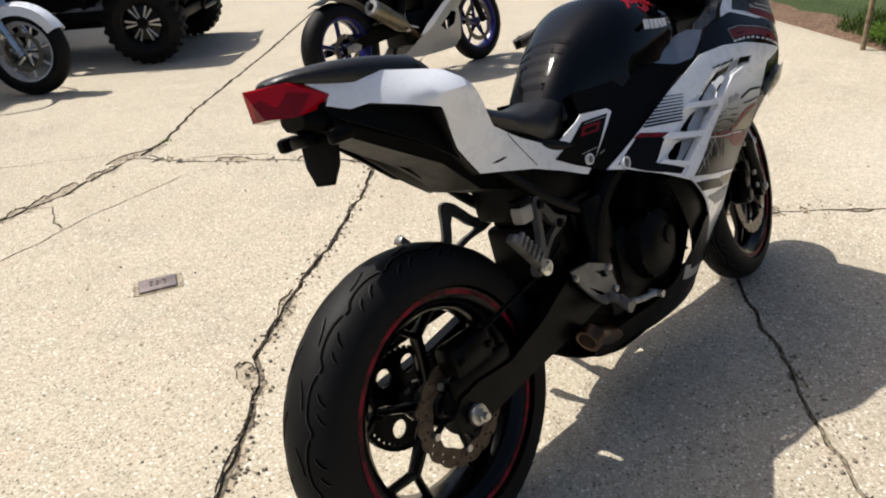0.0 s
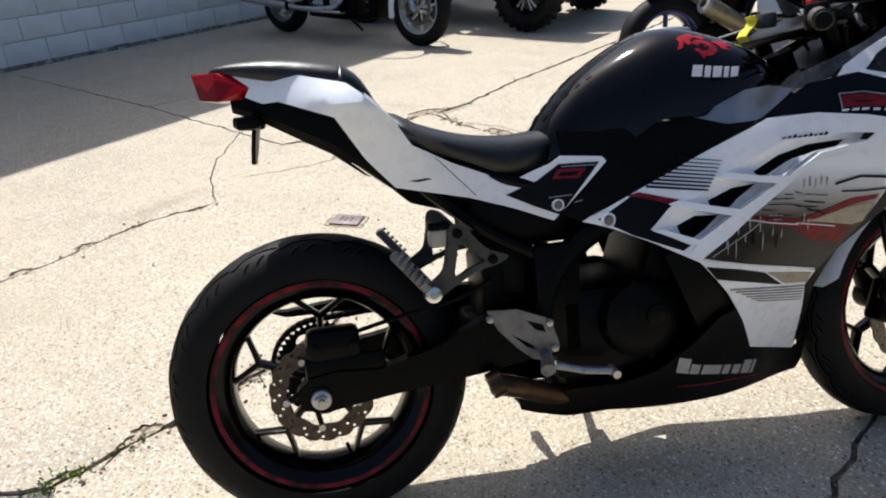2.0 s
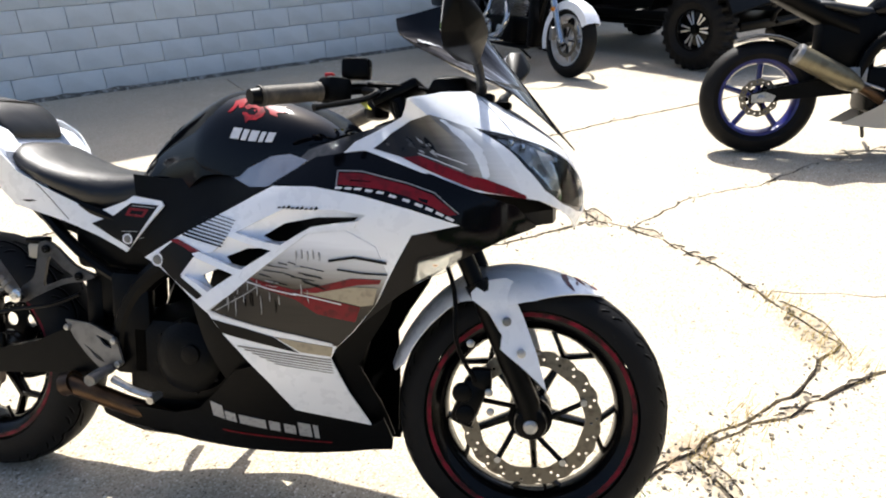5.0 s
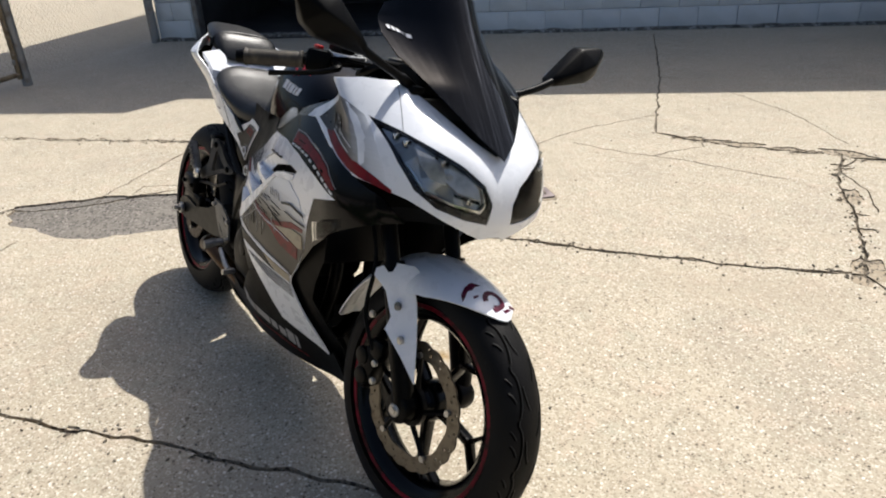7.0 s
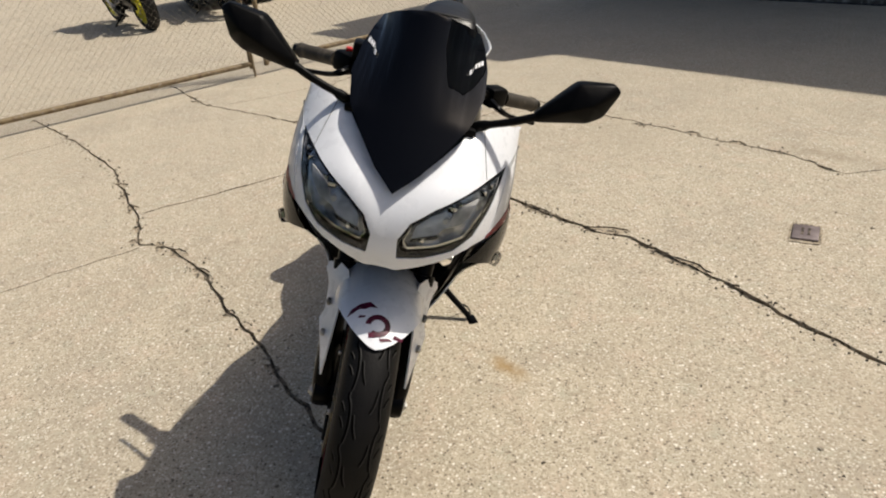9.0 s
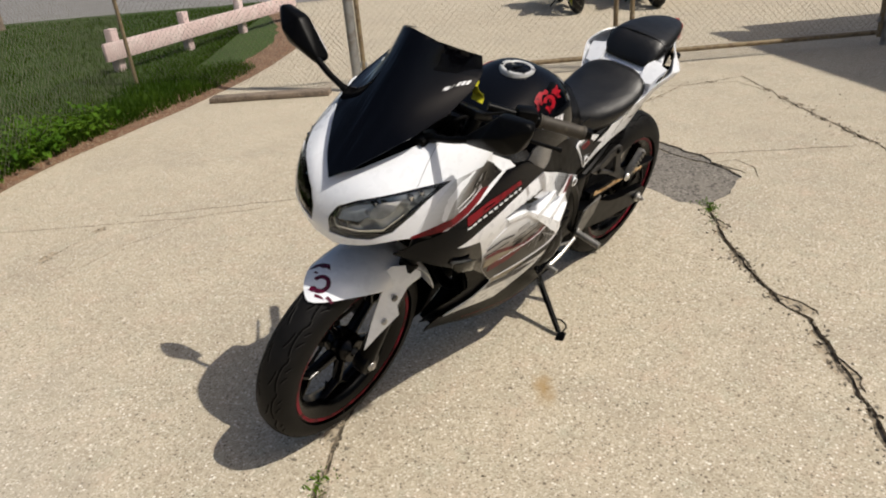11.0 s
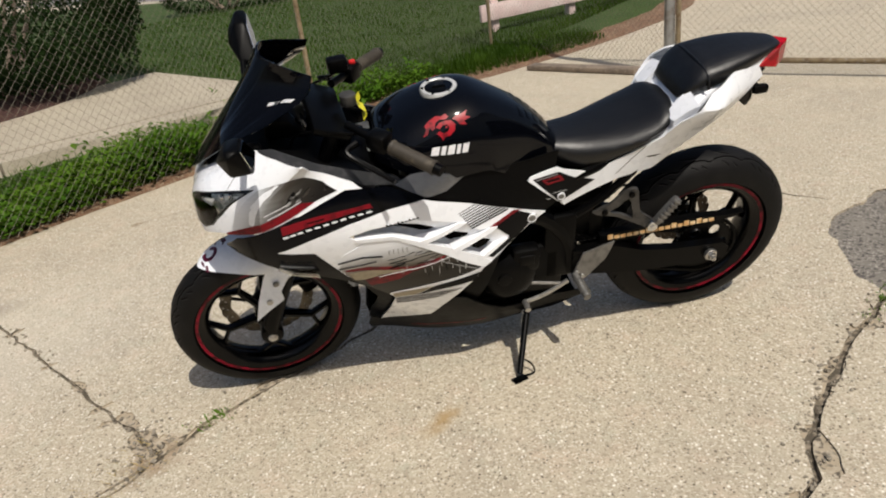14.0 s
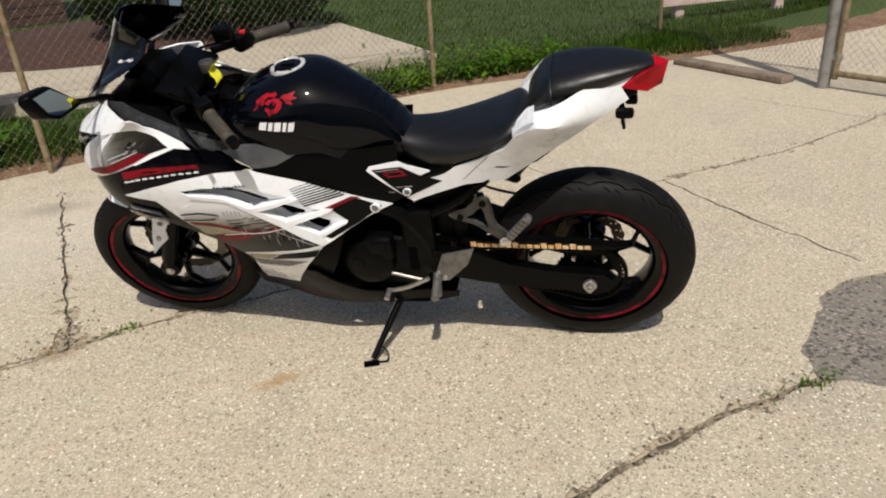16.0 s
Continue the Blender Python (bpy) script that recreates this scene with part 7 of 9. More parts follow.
# foot controls, pillion brackets and pegs
for s, side in SIDES:
    y = s * 0.137
    HP = plate("heel_plate", [(0.340, 0.445), (0.405, 0.440), (0.472, 0.410), (0.488, 0.352), (0.455, 0.326), (0.430, 0.332), (0.398, 0.360), (0.362, 0.402)] if s < 0 else [(0.334, 0.442), (0.432, 0.414), (0.462, 0.330), (0.455, 0.306), (0.418, 0.314), (0.357, 0.380)], lambda x, z, y=y: (x, y, z), HEEL, label="brushed grey alloy heel guard", thick=0.006, step=0.05, holes=[[(0.385, 0.392), (0.430, 0.362), (0.440, 0.350), (0.420, 0.358)], [(0.42, 0.415), (0.455, 0.402), (0.46, 0.385), (0.44, 0.392)]] if s < 0 else [])
    for x, z in ((0.346, 0.428), (0.468, 0.404), (0.476, 0.350)) if s < 0 else ((0.448, 0.345), (0.430, 0.326)):
        bolt("plate_bolt", (x, y + s * 0.003, z), 0.0075, HP, STEEL, s)
    bm = bmesh.new()
    tube(bm, [(0.455, s * 0.14, 0.338), (0.452, s * 0.160, 0.335), (0.446, s * (0.232 if s > 0 else 0.192), 0.326)], [0.012, 0.011, 0.0125], 10)
    for k in range(5):
        disc(bm, (0.450 - 0.0022 * k, s * (0.166 + (0.011 if s > 0 else 0.006) * k), 0.334 - 0.0022 * k), 0.0135, 0.004, 10, "y")
    part("foot_peg", bm, HEEL, HP, "ribbed steel foot peg")
    bm = bmesh.new()
    if s < 0:
        tube(bm, curve([(0.470, s * 0.150, 0.318), (0.53, s * 0.158, 0.300), (0.585, s * 0.165, 0.293)], 4), [0.009, 0.009, 0.008, 0.008, 0.008, 0.008, 0.008, 0.008, 0.010], 8)
        tube(bm, [(0.588, s * 0.150, 0.293), (0.588, s * 0.185, 0.290)], 0.009, 8)
        part("brake_pedal", bm, STEEL, BIKE, "steel brake pedal")
    else:
        tube(bm, curve([(0.480, s * 0.150, 0.330), (0.55, s * 0.150, 0.290), (0.615, s * 0.150, 0.270)], 4), 0.007, 8)
        tube(bm, [(0.615, s * 0.145, 0.270), (0.615, s * 0.185, 0.268)], 0.009, 8)
        tube(bm, [(0.50, s * 0.145, 0.318), (0.60, s * 0.145, 0.345)], 0.005, 8)
        part("gear_lever", bm, STEEL, BIKE, "steel gear lever")
    # pillion bracket: a cast triangular arm with a folding peg
    reach = along([0.22, 0.26, 0.33, 0.41], [0.150, 0.142, 0.122, 0.108])
    PB = plate("pillion_bracket", smooth_loop([(0.282, 0.622), (0.310, 0.618), (0.352, 0.572), (0.380, 0.556), (0.402, 0.545), (0.378, 0.532), (0.330, 0.524), (0.268, 0.496), (0.234, 0.480), (0.220, 0.497), (0.236, 0.518), (0.264, 0.540), (0.274, 0.580)], 3), lambda x, z, s=s: (x, s * reach(x), z), DARKALLOY, label="grey alloy pillion peg bracket", thick=0.012, step=0.03, holes=[smooth_loop([(0.302, 0.590), (0.330, 0.560), (0.352, 0.543), (0.318, 0.533), (0.286, 0.520), (0.290, 0.552)], 2)])
    for x, z in ((0.297, 0.607), (0.367, 0.544)):
        bolt("bracket_bolt", (x, s * (reach(x) + 0.003), z), 0.010, PB, FRAMEBLACK, s)
    bm = bmesh.new()
    box(bm, (0, 0, 0), (0.100, 0.026, 0.020), 0.006, m=Matrix.Translation((0.196, s * 0.160, 0.548)) @ Matrix.Rotation(radians(52), 4, "Y"))
    for k in range(6):
        box(bm, (-0.04 + 0.014 * k, s * 0.012, 0.004), (0.006, 0.010, 0.024), 0.001, m=Matrix.Translation((0.196, s * 0.160, 0.548)) @ Matrix.Rotation(radians(52), 4, "Y"))
    part("pillion_peg", bm, HEEL, PB, "folded ribbed pillion peg")
    bolt("peg_pivot", (0.235, s * 0.162, 0.500), 0.017, PB, CHROME, s, 0.014)
bm = bmesh.new()
box(bm, (0.262, -0.115, 0.600), (0.040, 0.032, 0.036), 0.008)
RES = part("rear_reservoir", bm, surf("cloudy_reservoir", (0.42, 0.38, 0.30), 0.4), BIKE, "cloudy brake fluid reservoir")
bm = bmesh.new()
box(bm, (0.262, -0.115, 0.624), (0.044, 0.036, 0.014), 0.004)
part("cap", bm, PLASTIC, RES)

# side stand, out to the left
foot = Vector((0.672, 0.292, 0.080))
bm = bmesh.new()
tube(bm, [(0.585, 0.085, 0.215), (0.60, 0.118, 0.190), foot + Vector((-0.004, -0.014, 0.010))], [0.015, 0.012, 0.0095], 10)
STAND = part("side_stand", bm, FRAMEBLACK, BIKE, "black side stand, folded out")
bm = bmesh.new()
box(bm, (0, 0, 0), (0.050, 0.030, 0.010), 0.004, m=Matrix.Translation(foot) @ Matrix.Rotation(radians(15.92), 4, "X") @ Matrix.Rotation(radians(20), 4, "Z"))
part("foot", bm, FRAMEBLACK, STAND)
bm = bmesh.new()
tube(bm, curve([foot + Vector((-0.018, -0.055, 0.035)), foot + Vector((-0.048, -0.035, 0.022)), foot + Vector((-0.050, -0.012, 0.006)), foot + Vector((-0.014, -0.008, 0.004))], 5), 0.003, 6)
part("tang", bm, FRAMEBLACK, STAND)
bm = bmesh.new()
tube(bm, [Vector((0.60 + 0.03 * t / 40, 0.10 + 0.05 * t / 40, 0.215 - 0.05 * t / 40)) + 0.006 * Vector((math.cos(t * 1.2), math.sin(t * 1.2), 0)) for t in range(41)], 0.0016, 5)
part("spring", bm, STEEL, STAND)

# ---- white block building, with an open dark bay ----
BLOCK_L, BLOCK_H, WALL_TOP = 0.405, 0.203, 4.62
BAY = (0.42, 3.30)


def build_building():
    wall = thing("wall_building", "white painted concrete block wall with a grimy base", "wall", kind="structure")
    bm = bmesh.new()
    backing = ((-0.02, BAY[0]), (BAY[1], 16.0))
    for a0, a1 in backing:
        box(bm, ((a0 + a1) / 2, -0.11, WALL_TOP / 2), (a1 - a0, 0.20, WALL_TOP), m=SITE)
    box(bm, ((BAY[0] + BAY[1]) / 2, -0.11, 4.15), (BAY[1] - BAY[0], 0.20, 2.7), m=SITE)
    part("wall_core", bm, WHITEWALL, wall)
    bm = bmesh.new()
    for a0, a1 in backing:
        n = int((a1 - a0) / 0.12) + 1
        lo, hi = [], []
        for k in range(n + 1):
            a = a0 + (a1 - a0) * k / n
            w = 0.035 + 0.025 * noise.noise(Vector((a * 3, 1, 0)))
            h = 0.045 + 0.03 * noise.noise(Vector((a * 4, 5, 0)))
            lo.append((site(a, w + 0.01, -0.002), site(a, w * 0.6 + 0.008, h * 0.6), site(a, -0.004, h)))
        for p, q in zip(lo, lo[1:]):
            for j in range(2):
                bm.faces.new([bm.verts.new(x) for x in (p[j], q[j], q[j + 1], p[j + 1])])
    bmesh.ops.remove_doubles(bm, verts=bm.verts[:], dist=1e-4)
    part("footing_dirt", bm, GRIME, wall)
    # the bay behind the opening; its near-black colour stands in for shade
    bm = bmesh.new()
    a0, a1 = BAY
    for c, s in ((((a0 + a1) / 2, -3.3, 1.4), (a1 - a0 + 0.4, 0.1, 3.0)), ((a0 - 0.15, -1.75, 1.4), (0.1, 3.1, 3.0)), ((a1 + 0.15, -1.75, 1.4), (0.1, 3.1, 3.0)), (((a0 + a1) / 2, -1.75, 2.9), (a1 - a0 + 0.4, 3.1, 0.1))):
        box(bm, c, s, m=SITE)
    part("bay_lining", bm, SHADEBLACK, wall)
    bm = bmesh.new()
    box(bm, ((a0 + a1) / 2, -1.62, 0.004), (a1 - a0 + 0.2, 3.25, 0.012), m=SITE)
    part("bay_floor", bm, SHADEBLACK, wall)
    bm = bmesh.new()
    box(bm, ((a0 + a1) / 2, -0.10, 0.02), (a1 - a0, 0.14, 0.05), 0.008, m=SITE)
    part("bay_sill", bm, GRIME, wall)
    bm = bmesh.new()
    for a in (a0 + 0.03, a1 - 0.03):
        box(bm, (a, -0.09, 1.4), (0.06, 0.16, 2.8), 0.005, m=SITE)
    part("bay_jamb", bm, GALV, wall)
    roof = bmesh.new()
    box(roof, (8, -4.0, WALL_TOP + 0.04), (16.1, 8.1, 0.10), m=SITE)
    part("roof_slab", roof, GRIME, wall)
    side = bmesh.new()
    box(side, (0.08, -4.1, WALL_TOP / 2), (0.2, 7.8, WALL_TOP), m=SITE)
    box(side, (15.9, -4.1, WALL_TOP / 2), (0.2, 7.8, WALL_TOP), m=SITE)
    box(side, (8, -8.0, WALL_TOP / 2), (16, 0.2, WALL_TOP), m=SITE)
    part("side_wall", side, WHITEWALL, wall)
    return wall


WALL = build_building()


def build_blocks():
    """Single blocks on the courses near the ground, with thin recessed joints."""
    shapes = {}
    for row in range(7):
        z = 0.03 + row * BLOCK_H
        for a0, a1 in ((-0.02, BAY[0]), (BAY[1], 13.0)):
            a = a0 - (BLOCK_L / 2 if row % 2 else 0)
            while a < a1 - 0.02:
                lo, hi = max(a, a0), min(a + BLOCK_L, a1)
                a += BLOCK_L
                if hi - lo < 0.03:
                    continue
                key = round(hi - lo, 3)
                if key not in shapes:
                    bm = bmesh.new()
                    box(bm, (0, 0, 0), (hi - lo - 0.006, 0.030, BLOCK_H - 0.006), 0.004, m=Matrix(((AXIS_A.x, AXIS_B.x, 0, 0), (AXIS_A.y, AXIS_B.y, 0, 0), (0, 0, 1, 0), (0, 0, 0, 1))))
                    shapes[key] = mesh_of("block", bm, WHITEWALL)
                ob = new("block", shapes[key])
                ob.parent = WALL
                ob.location = site((lo + hi) / 2, 0.0 + 0.0015 * noise.noise(Vector((lo * 5, row, 0))), z + BLOCK_H / 2)


# ---- chain-link fence and double gate ----
def link_mesh(p, q, z0, z1, cell=0.056, r=0.0012):
    """Woven wire between two upright lines, as thin three-sided bars."""
    p, q = Vector((p[0], p[1], 0)), Vector((q[0], q[1], 0))
    d = (q - p).normalized()
    side = d.cross(Vector((0, 0, 1)))
    n, rows = int((q - p).length / cell), int((z1 - z0) / cell)
    verts, faces = [], []
    for k in range(n):
        prev = None
        for i in range(rows + 1):
            s = (k + (0.0 if (i % 2) else 1.0)) * cell
            c = p + d * s + Vector((0, 0, z0 + i * cell)) + side * (0.003 if i % 2 else -0.003)
            b = len(verts)
            for t in (0, 2.1, 4.2):
                verts.append(c + d * (r * math.cos(t)) + side * (r * math.sin(t)))
            if prev is not None:
                for t in range(3):
                    u = (t + 1) % 3
                    faces.append((prev + t, prev + u, b + u, b + t))
            prev = b
            # the neighbouring wire runs the other way
    for k in range(n):
        prev = None
        for i in range(rows + 1):
            s = (k + (1.0 if (i % 2) else 0.0)) * cell
            if s < 0:
                prev = None
                continue
            c = p + d * s + Vector((0, 0, z0 + i * cell)) - side * (0.003 if i % 2 else -0.003)
            b = len(verts)
            for t in (0, 2.1, 4.2):
                verts.append(c + d * (r * math.cos(t)) + side * (r * math.sin(t)))
            if prev is not None:
                for t in range(3):
                    u = (t + 1) % 3
                    faces.append((prev + t, prev + u, b + u, b + t))
            prev = b
    me = bpy.data.meshes.new("wire_mesh")
    me.from_pydata(verts, [], faces)
    me.materials.append(WIRE)
    return me


def wire_part(parent, p, q, z0, z1):
    ob = new("wire_mesh", link_mesh(p, q, z0, z1))
    ob.parent = parent
    return ob


def post(parent, p, h, r, material, cap=True, lean=(0, 0)):
    bm = bmesh.new()
    tube(bm, [(p[0], p[1], -0.02), (p[0] + lean[0], p[1] + lean[1], h)], r, 12)
    if cap:
        lathe(bm, [(0.0005, h + 0.02), (r * 0.8, h + 0.014), (r * 1.1, h - 0.01), (r * 1.1, h - 0.02), (0.0005, h - 0.02)], 12, Matrix.Translation((p[0] + lean[0], p[1] + lean[1], 0)) @ Matrix.Rotation(radians(90), 4, "X"), full=False)
    return part("post", bm, material, parent)


def build_fence():
    fence = thing("chain_link_fence", "rusty wire chain-link fence with leaning thin posts beside the lawn", "fence")
    line = [(-1.35, 9.22), (1.5, 9.22), (4.37, 9.25), (7.25, 9.28), (10.1, 9.3)]
    spots = [site(*s) for s in line]
    for s in spots:
        post(fence, s, 1.55, 0.019, RUST, True, (random.uniform(-0.03, 0.03), random.uniform(-0.03, 0.03)))
    for s, q in zip(spots, spots[1:]):
        wire_part(fence, s, q, 0.04, 1.5)
    bm = bmesh.new()
    for s, q in zip(spots, spots[1:]):
        tube(bm, [(s.x, s.y, 1.53), (q.x, q.y, 1.53)], 0.014, 8)
    part("top_rail", bm, RUST, fence)
    gp = site(-0.3, 6.97)
    wire_part(fence, spots[0], gp, 0.04, 1.5)
    bm = bmesh.new()
    tube(bm, [(spots[0].x, spots[0].y, 1.53), (gp.x, gp.y, 1.53)], 0.014, 8)
    part("top_rail", bm, RUST, fence)

    far = thing("gate_post", "grey galvanised gate post standing in the concrete", "gate post", group="gate posts")
    post(far, gp, 1.75, 0.042, GALV)
    near = thing("gate_post", "grey galvanised gate post standing in the concrete", "gate post", group="gate posts")
    bp = site(-0.12, 2.30)
    post(near, bp, 1.75, 0.042, GALV)
    corner = thing("fence_post", "dark steel post against the corner of the white building", "fence post")
    cp = site(-0.06, 0.07)
    post(corner, cp, 1.75, 0.05, GALV)
    panel = thing("short_fence", "short chain-link fence between the gate and the building", "fence")
    wire_part(panel, bp, cp, 0.05, 1.6)
    bm = bmesh.new()
    tube(bm, [(bp.x, bp.y, 1.63), (cp.x, cp.y, 1.63)], 0.016, 8)
    part("top_rail", bm, GALV, panel)
    return gp, bp


GATE_A, GATE_B = build_fence()


def gate_leaf(p, q, label):
    """One leaf: a tube frame with wire mesh, hinges at p and a drop rod at q."""
    g = thing("gate_leaf", label, "gate", group="gate leaves")
    p, q = Vector((p.x, p.y, 0)), Vector((q.x, q.y, 0))
    d = (q - p).normalized()
    a, b = p + d * 0.07, q - d * 0.03
    z0, z1 = 0.11, 1.55
    for u, w in (((a, z0), (b, z0)), ((a, z1), (b, z1)), ((a, z0 - 0.04), (a, z1)), ((b, z0 - 0.04), (b, z1))):
        bm = bmesh.new()
        tube(bm, [(u[0].x, u[0].y, u[1]), (w[0].x, w[0].y, w[1])], 0.021, 10)
        part("frame_tube", bm, RUST, g)
    wire_part(g, a + d * 0.02, b - d * 0.02, z0 + 0.02, z1)
    for z in (0.22, 1.4):
        bm = bmesh.new()
        box(bm, (0, 0, 0), (0.13, 0.03, 0.045), 0.006, m=Matrix.Translation((p.x + d.x * 0.035, p.y + d.y * 0.035, z)) @ Matrix.Rotation(math.atan2(d.y, d.x), 4, "Z"))
        part("hinge", bm, GALV, g)
    return g, a, b


_mid = (GATE_A + GATE_B) / 2
_g, _, _b = gate_leaf(GATE_A, _mid + (GATE_A - GATE_B).normalized() * 0.04, "rusty tube-framed chain-link gate leaf, closed")
_bm = bmesh.new()
tube(_bm, [(_b.x + 0.04, _b.y + 0.03, 0.01), (_b.x + 0.04, _b.y + 0.03, 0.7)], 0.011, 8)
part("drop_rod", _bm, RUST, _g)
gate_leaf(GATE_B, _mid - (GATE_A - GATE_B).normalized() * 0.04, "rusty tube-framed chain-link gate leaf, closed")

# weathered plank lying by the gate post
_bm = bmesh.new()
_p, _q = site(-0.42, 8.28), site(-0.28, 7.22)
_m = Matrix.Translation((_p + _q) / 2 + Vector((0, 0, 0.026))) @ Matrix.Rotation(math.atan2((_q - _p).y, (_q - _p).x), 4, "Z")
box(_bm, (0, 0, 0), ((_q - _p).length, 0.14, 0.045), 0.006, m=_m)
solid("plank", _bm, OLDWOOD, "weathered grey wooden plank lying on the concrete", "plank")


# ---- lawn, walk, street and house beyond the fence ----
def edge_b(a):
    return along([-9, -4, -1.7, -0.25, 0.9, 1.8, 2.7, 3.7, 4.7, 8, 14], [8.6, 7.64, 7.85, 8.3, 8.76, 8.98, 8.98, 9.1, 9.15, 9.2, 9.2])(a)


def lawn_height(a, b):
    t = max(0.0, min(1.0, (b - edge_b(a)) / 0.55))
    return -0.02 + 0.07 * t * t * (3 - 2 * t) + 0.02 * noise.noise(Vector((a * 1.3, b * 1.3, 0))) * t


def build_lawn():
    bm = bmesh.new()
    rows = []
    na, offs = 130, [-0.06, 0.0, 0.06, 0.13, 0.22, 0.35, 0.55, 0.9, 1.4, 2.0, 3, 4.5, 7, 11, 17, 26]
    for i in range(na + 1):
        a = -9.6 + 23.6 * i / na
        e = edge_b(a) + 0.10 * noise.noise(Vector((a * 3.1, 0, 2))) + 0.05 * noise.noise(Vector((a * 9, 0, 5)))
        rows.append([bm.verts.new(site(a, e + o, lawn_height(a, e + o))) for o in offs])
    for r, s in zip(rows, rows[1:]):
        for j in range(len(offs) - 1):
            f = bm.faces.new((r[j], r[j + 1], s[j + 1], s[j]))
            f.material_index = 0 if offs[j] < 0.4 else 1
    return solid("lawn", bm, [SOIL, TURF], "green mown lawn with a bare soil edge beside the concrete", "lawn", kind="structure")


build_lawn()


def blades(name, count, place, h0, h1, w, material, label, category, lean=0.5, seed=3):
    rng = random.Random(seed)
    verts, faces = [], []
    for _ in range(count):
        a, b, s = place(rng)
        base = site(a, b, lawn_height(a, b) - 0.004)
        h = rng.uniform(h0, h1) * s
        t = rng.random() * 6.283
        d = Vector((math.cos(t), math.sin(t), 0))
        out = Vector((-d.y, d.x, 0)) * (h * lean * rng.uniform(0.2, 1))
        ww = w * rng.uniform(0.7, 1.4)
        k = len(verts)
        verts += [base - d * ww, base + d * ww, base + out * 0.45 + Vector((0, 0, h * 0.6)) - d * ww * 0.7, base + out * 0.45 + Vector((0, 0, h * 0.6)) + d * ww * 0.7, base + out + Vector((0, 0, h * 0.95))]
        faces += [(k, k + 1, k + 3, k + 2), (k + 2, k + 3, k + 4)]
    me = bpy.data.meshes.new(name)
    me.from_pydata(verts, [], faces)
    me.materials.append(material)
    return tagged(new(name, me), label, category, kind="stuff")


def on_walk(a, b):
    return 9.75 + 0.345 * (a - 1.05) < b < 17 and a > 1.05 - 0.19 * (b - 9.8)


def lawn_spot(rng):
    while True:
        a, b = rng.uniform(-9.0, 7), 8.8 + 11 * rng.random() ** 1.7
        if b > edge_b(a) + 0.3 and not on_walk(a, b):
            return a, b, 1


def fence_spot(rng):
    while True:
        a = rng.uniform(-1.9, 8)
        b = edge_b(a) + 0.30 + abs(rng.gauss(0, 0.42))
        if not on_walk(a, b):
            return a, b, rng.uniform(0.5, 1.25) * (0.6 + 0.9 * abs(noise.noise(Vector((a * 1.6, b * 1.6, 9)))))


blades("grass", 72000, lawn_spot, 0.03, 0.075, 0.0035, GRASS, "short mown lawn grass", "grass", 0.7, 3)
blades("tall_grass", 19000, fence_spot, 0.06, 0.17, 0.0040, GRASS, "long uncut grass growing along the fence", "grass", 0.7, 4)


def weeds(name, count, place, material, label, r0=0.012, r1=0.032, height=0.17, seed=8):
    """Broad-leaved plants: small stems with pointed, folded leaves."""
    rng = random.Random(seed)
    verts, faces = [], []
    for _ in range(count):
        a, b, s = place(rng)
        base = site(a, b, lawn_height(a, b))
        for _k in range(rng.randint(4, 9)):
            r = rng.uniform(r0, r1)
            t, e = rng.random() * 6.283, rng.uniform(-0.2, 0.8)
            d = Vector((math.cos(t) * math.cos(e), math.sin(t) * math.cos(e), math.sin(e)))
            sd = d.cross(Vector((0, 0, 1))).normalized()
            up = sd.cross(d)
            c = base + Vector((rng.gauss(0, 0.04), rng.gauss(0, 0.04), rng.uniform(0.02, height) * s))
            k = len(verts)
            verts += [c, c + d * r + sd * r * 0.62 + up * r * 0.2, c + d * r * 2.1, c + d * r - sd * r * 0.62 + up * r * 0.2, c + d * r]
            faces += [(k, k + 1, k + 4), (k + 1, k + 2, k + 4), (k + 2, k + 3, k + 4), (k + 3, k, k + 4)]
    me = bpy.data.meshes.new(name)
    me.from_pydata(verts, [], faces)
    me.materials.append(material)
    return tagged(new(name, me), label, "weeds", kind="stuff")


def weed_spot(rng):
    while True:
        a = 0.3 + 7.2 * rng.random() ** 0.8
        b = edge_b(a) + 0.26 + abs(rng.gauss(0, 0.24 if a > 1.6 else 0.4))
        if a < 1.6 and rng.random() < 0.6:
            continue
        if noise.noise(Vector((a * 1.1, b * 1.1, 4))) > -0.18:
            return a, b, 0.5 + 1.3 * max(0.0, noise.noise(Vector((a * 0.9, 3, 4))) + 0.35)


weeds("fence_weeds", 2800, weed_spot, WEED, "leafy green weeds crowding the fence line")


def crack_spot(rng):
    x, y, s = rng.choice(((-0.66, 0.25, 0.9), (-0.62, 0.27, 0.7), (-0.52, 0.33, 0.5), (1.62, 0.18, 0.8), (1.60, 0.17, 0.6), (1.66, 0.21, 0.4), (1.06, 3.3, 0.6), (-0.68, 0.2, 0.6)))
    x, y = x + rng.gauss(0, 0.022), y + rng.gauss(0, 0.02)
    d = Vector((x, y, 0)) - CORNER
    return d.dot(AXIS_A), d.dot(AXIS_B), 0.22 * s


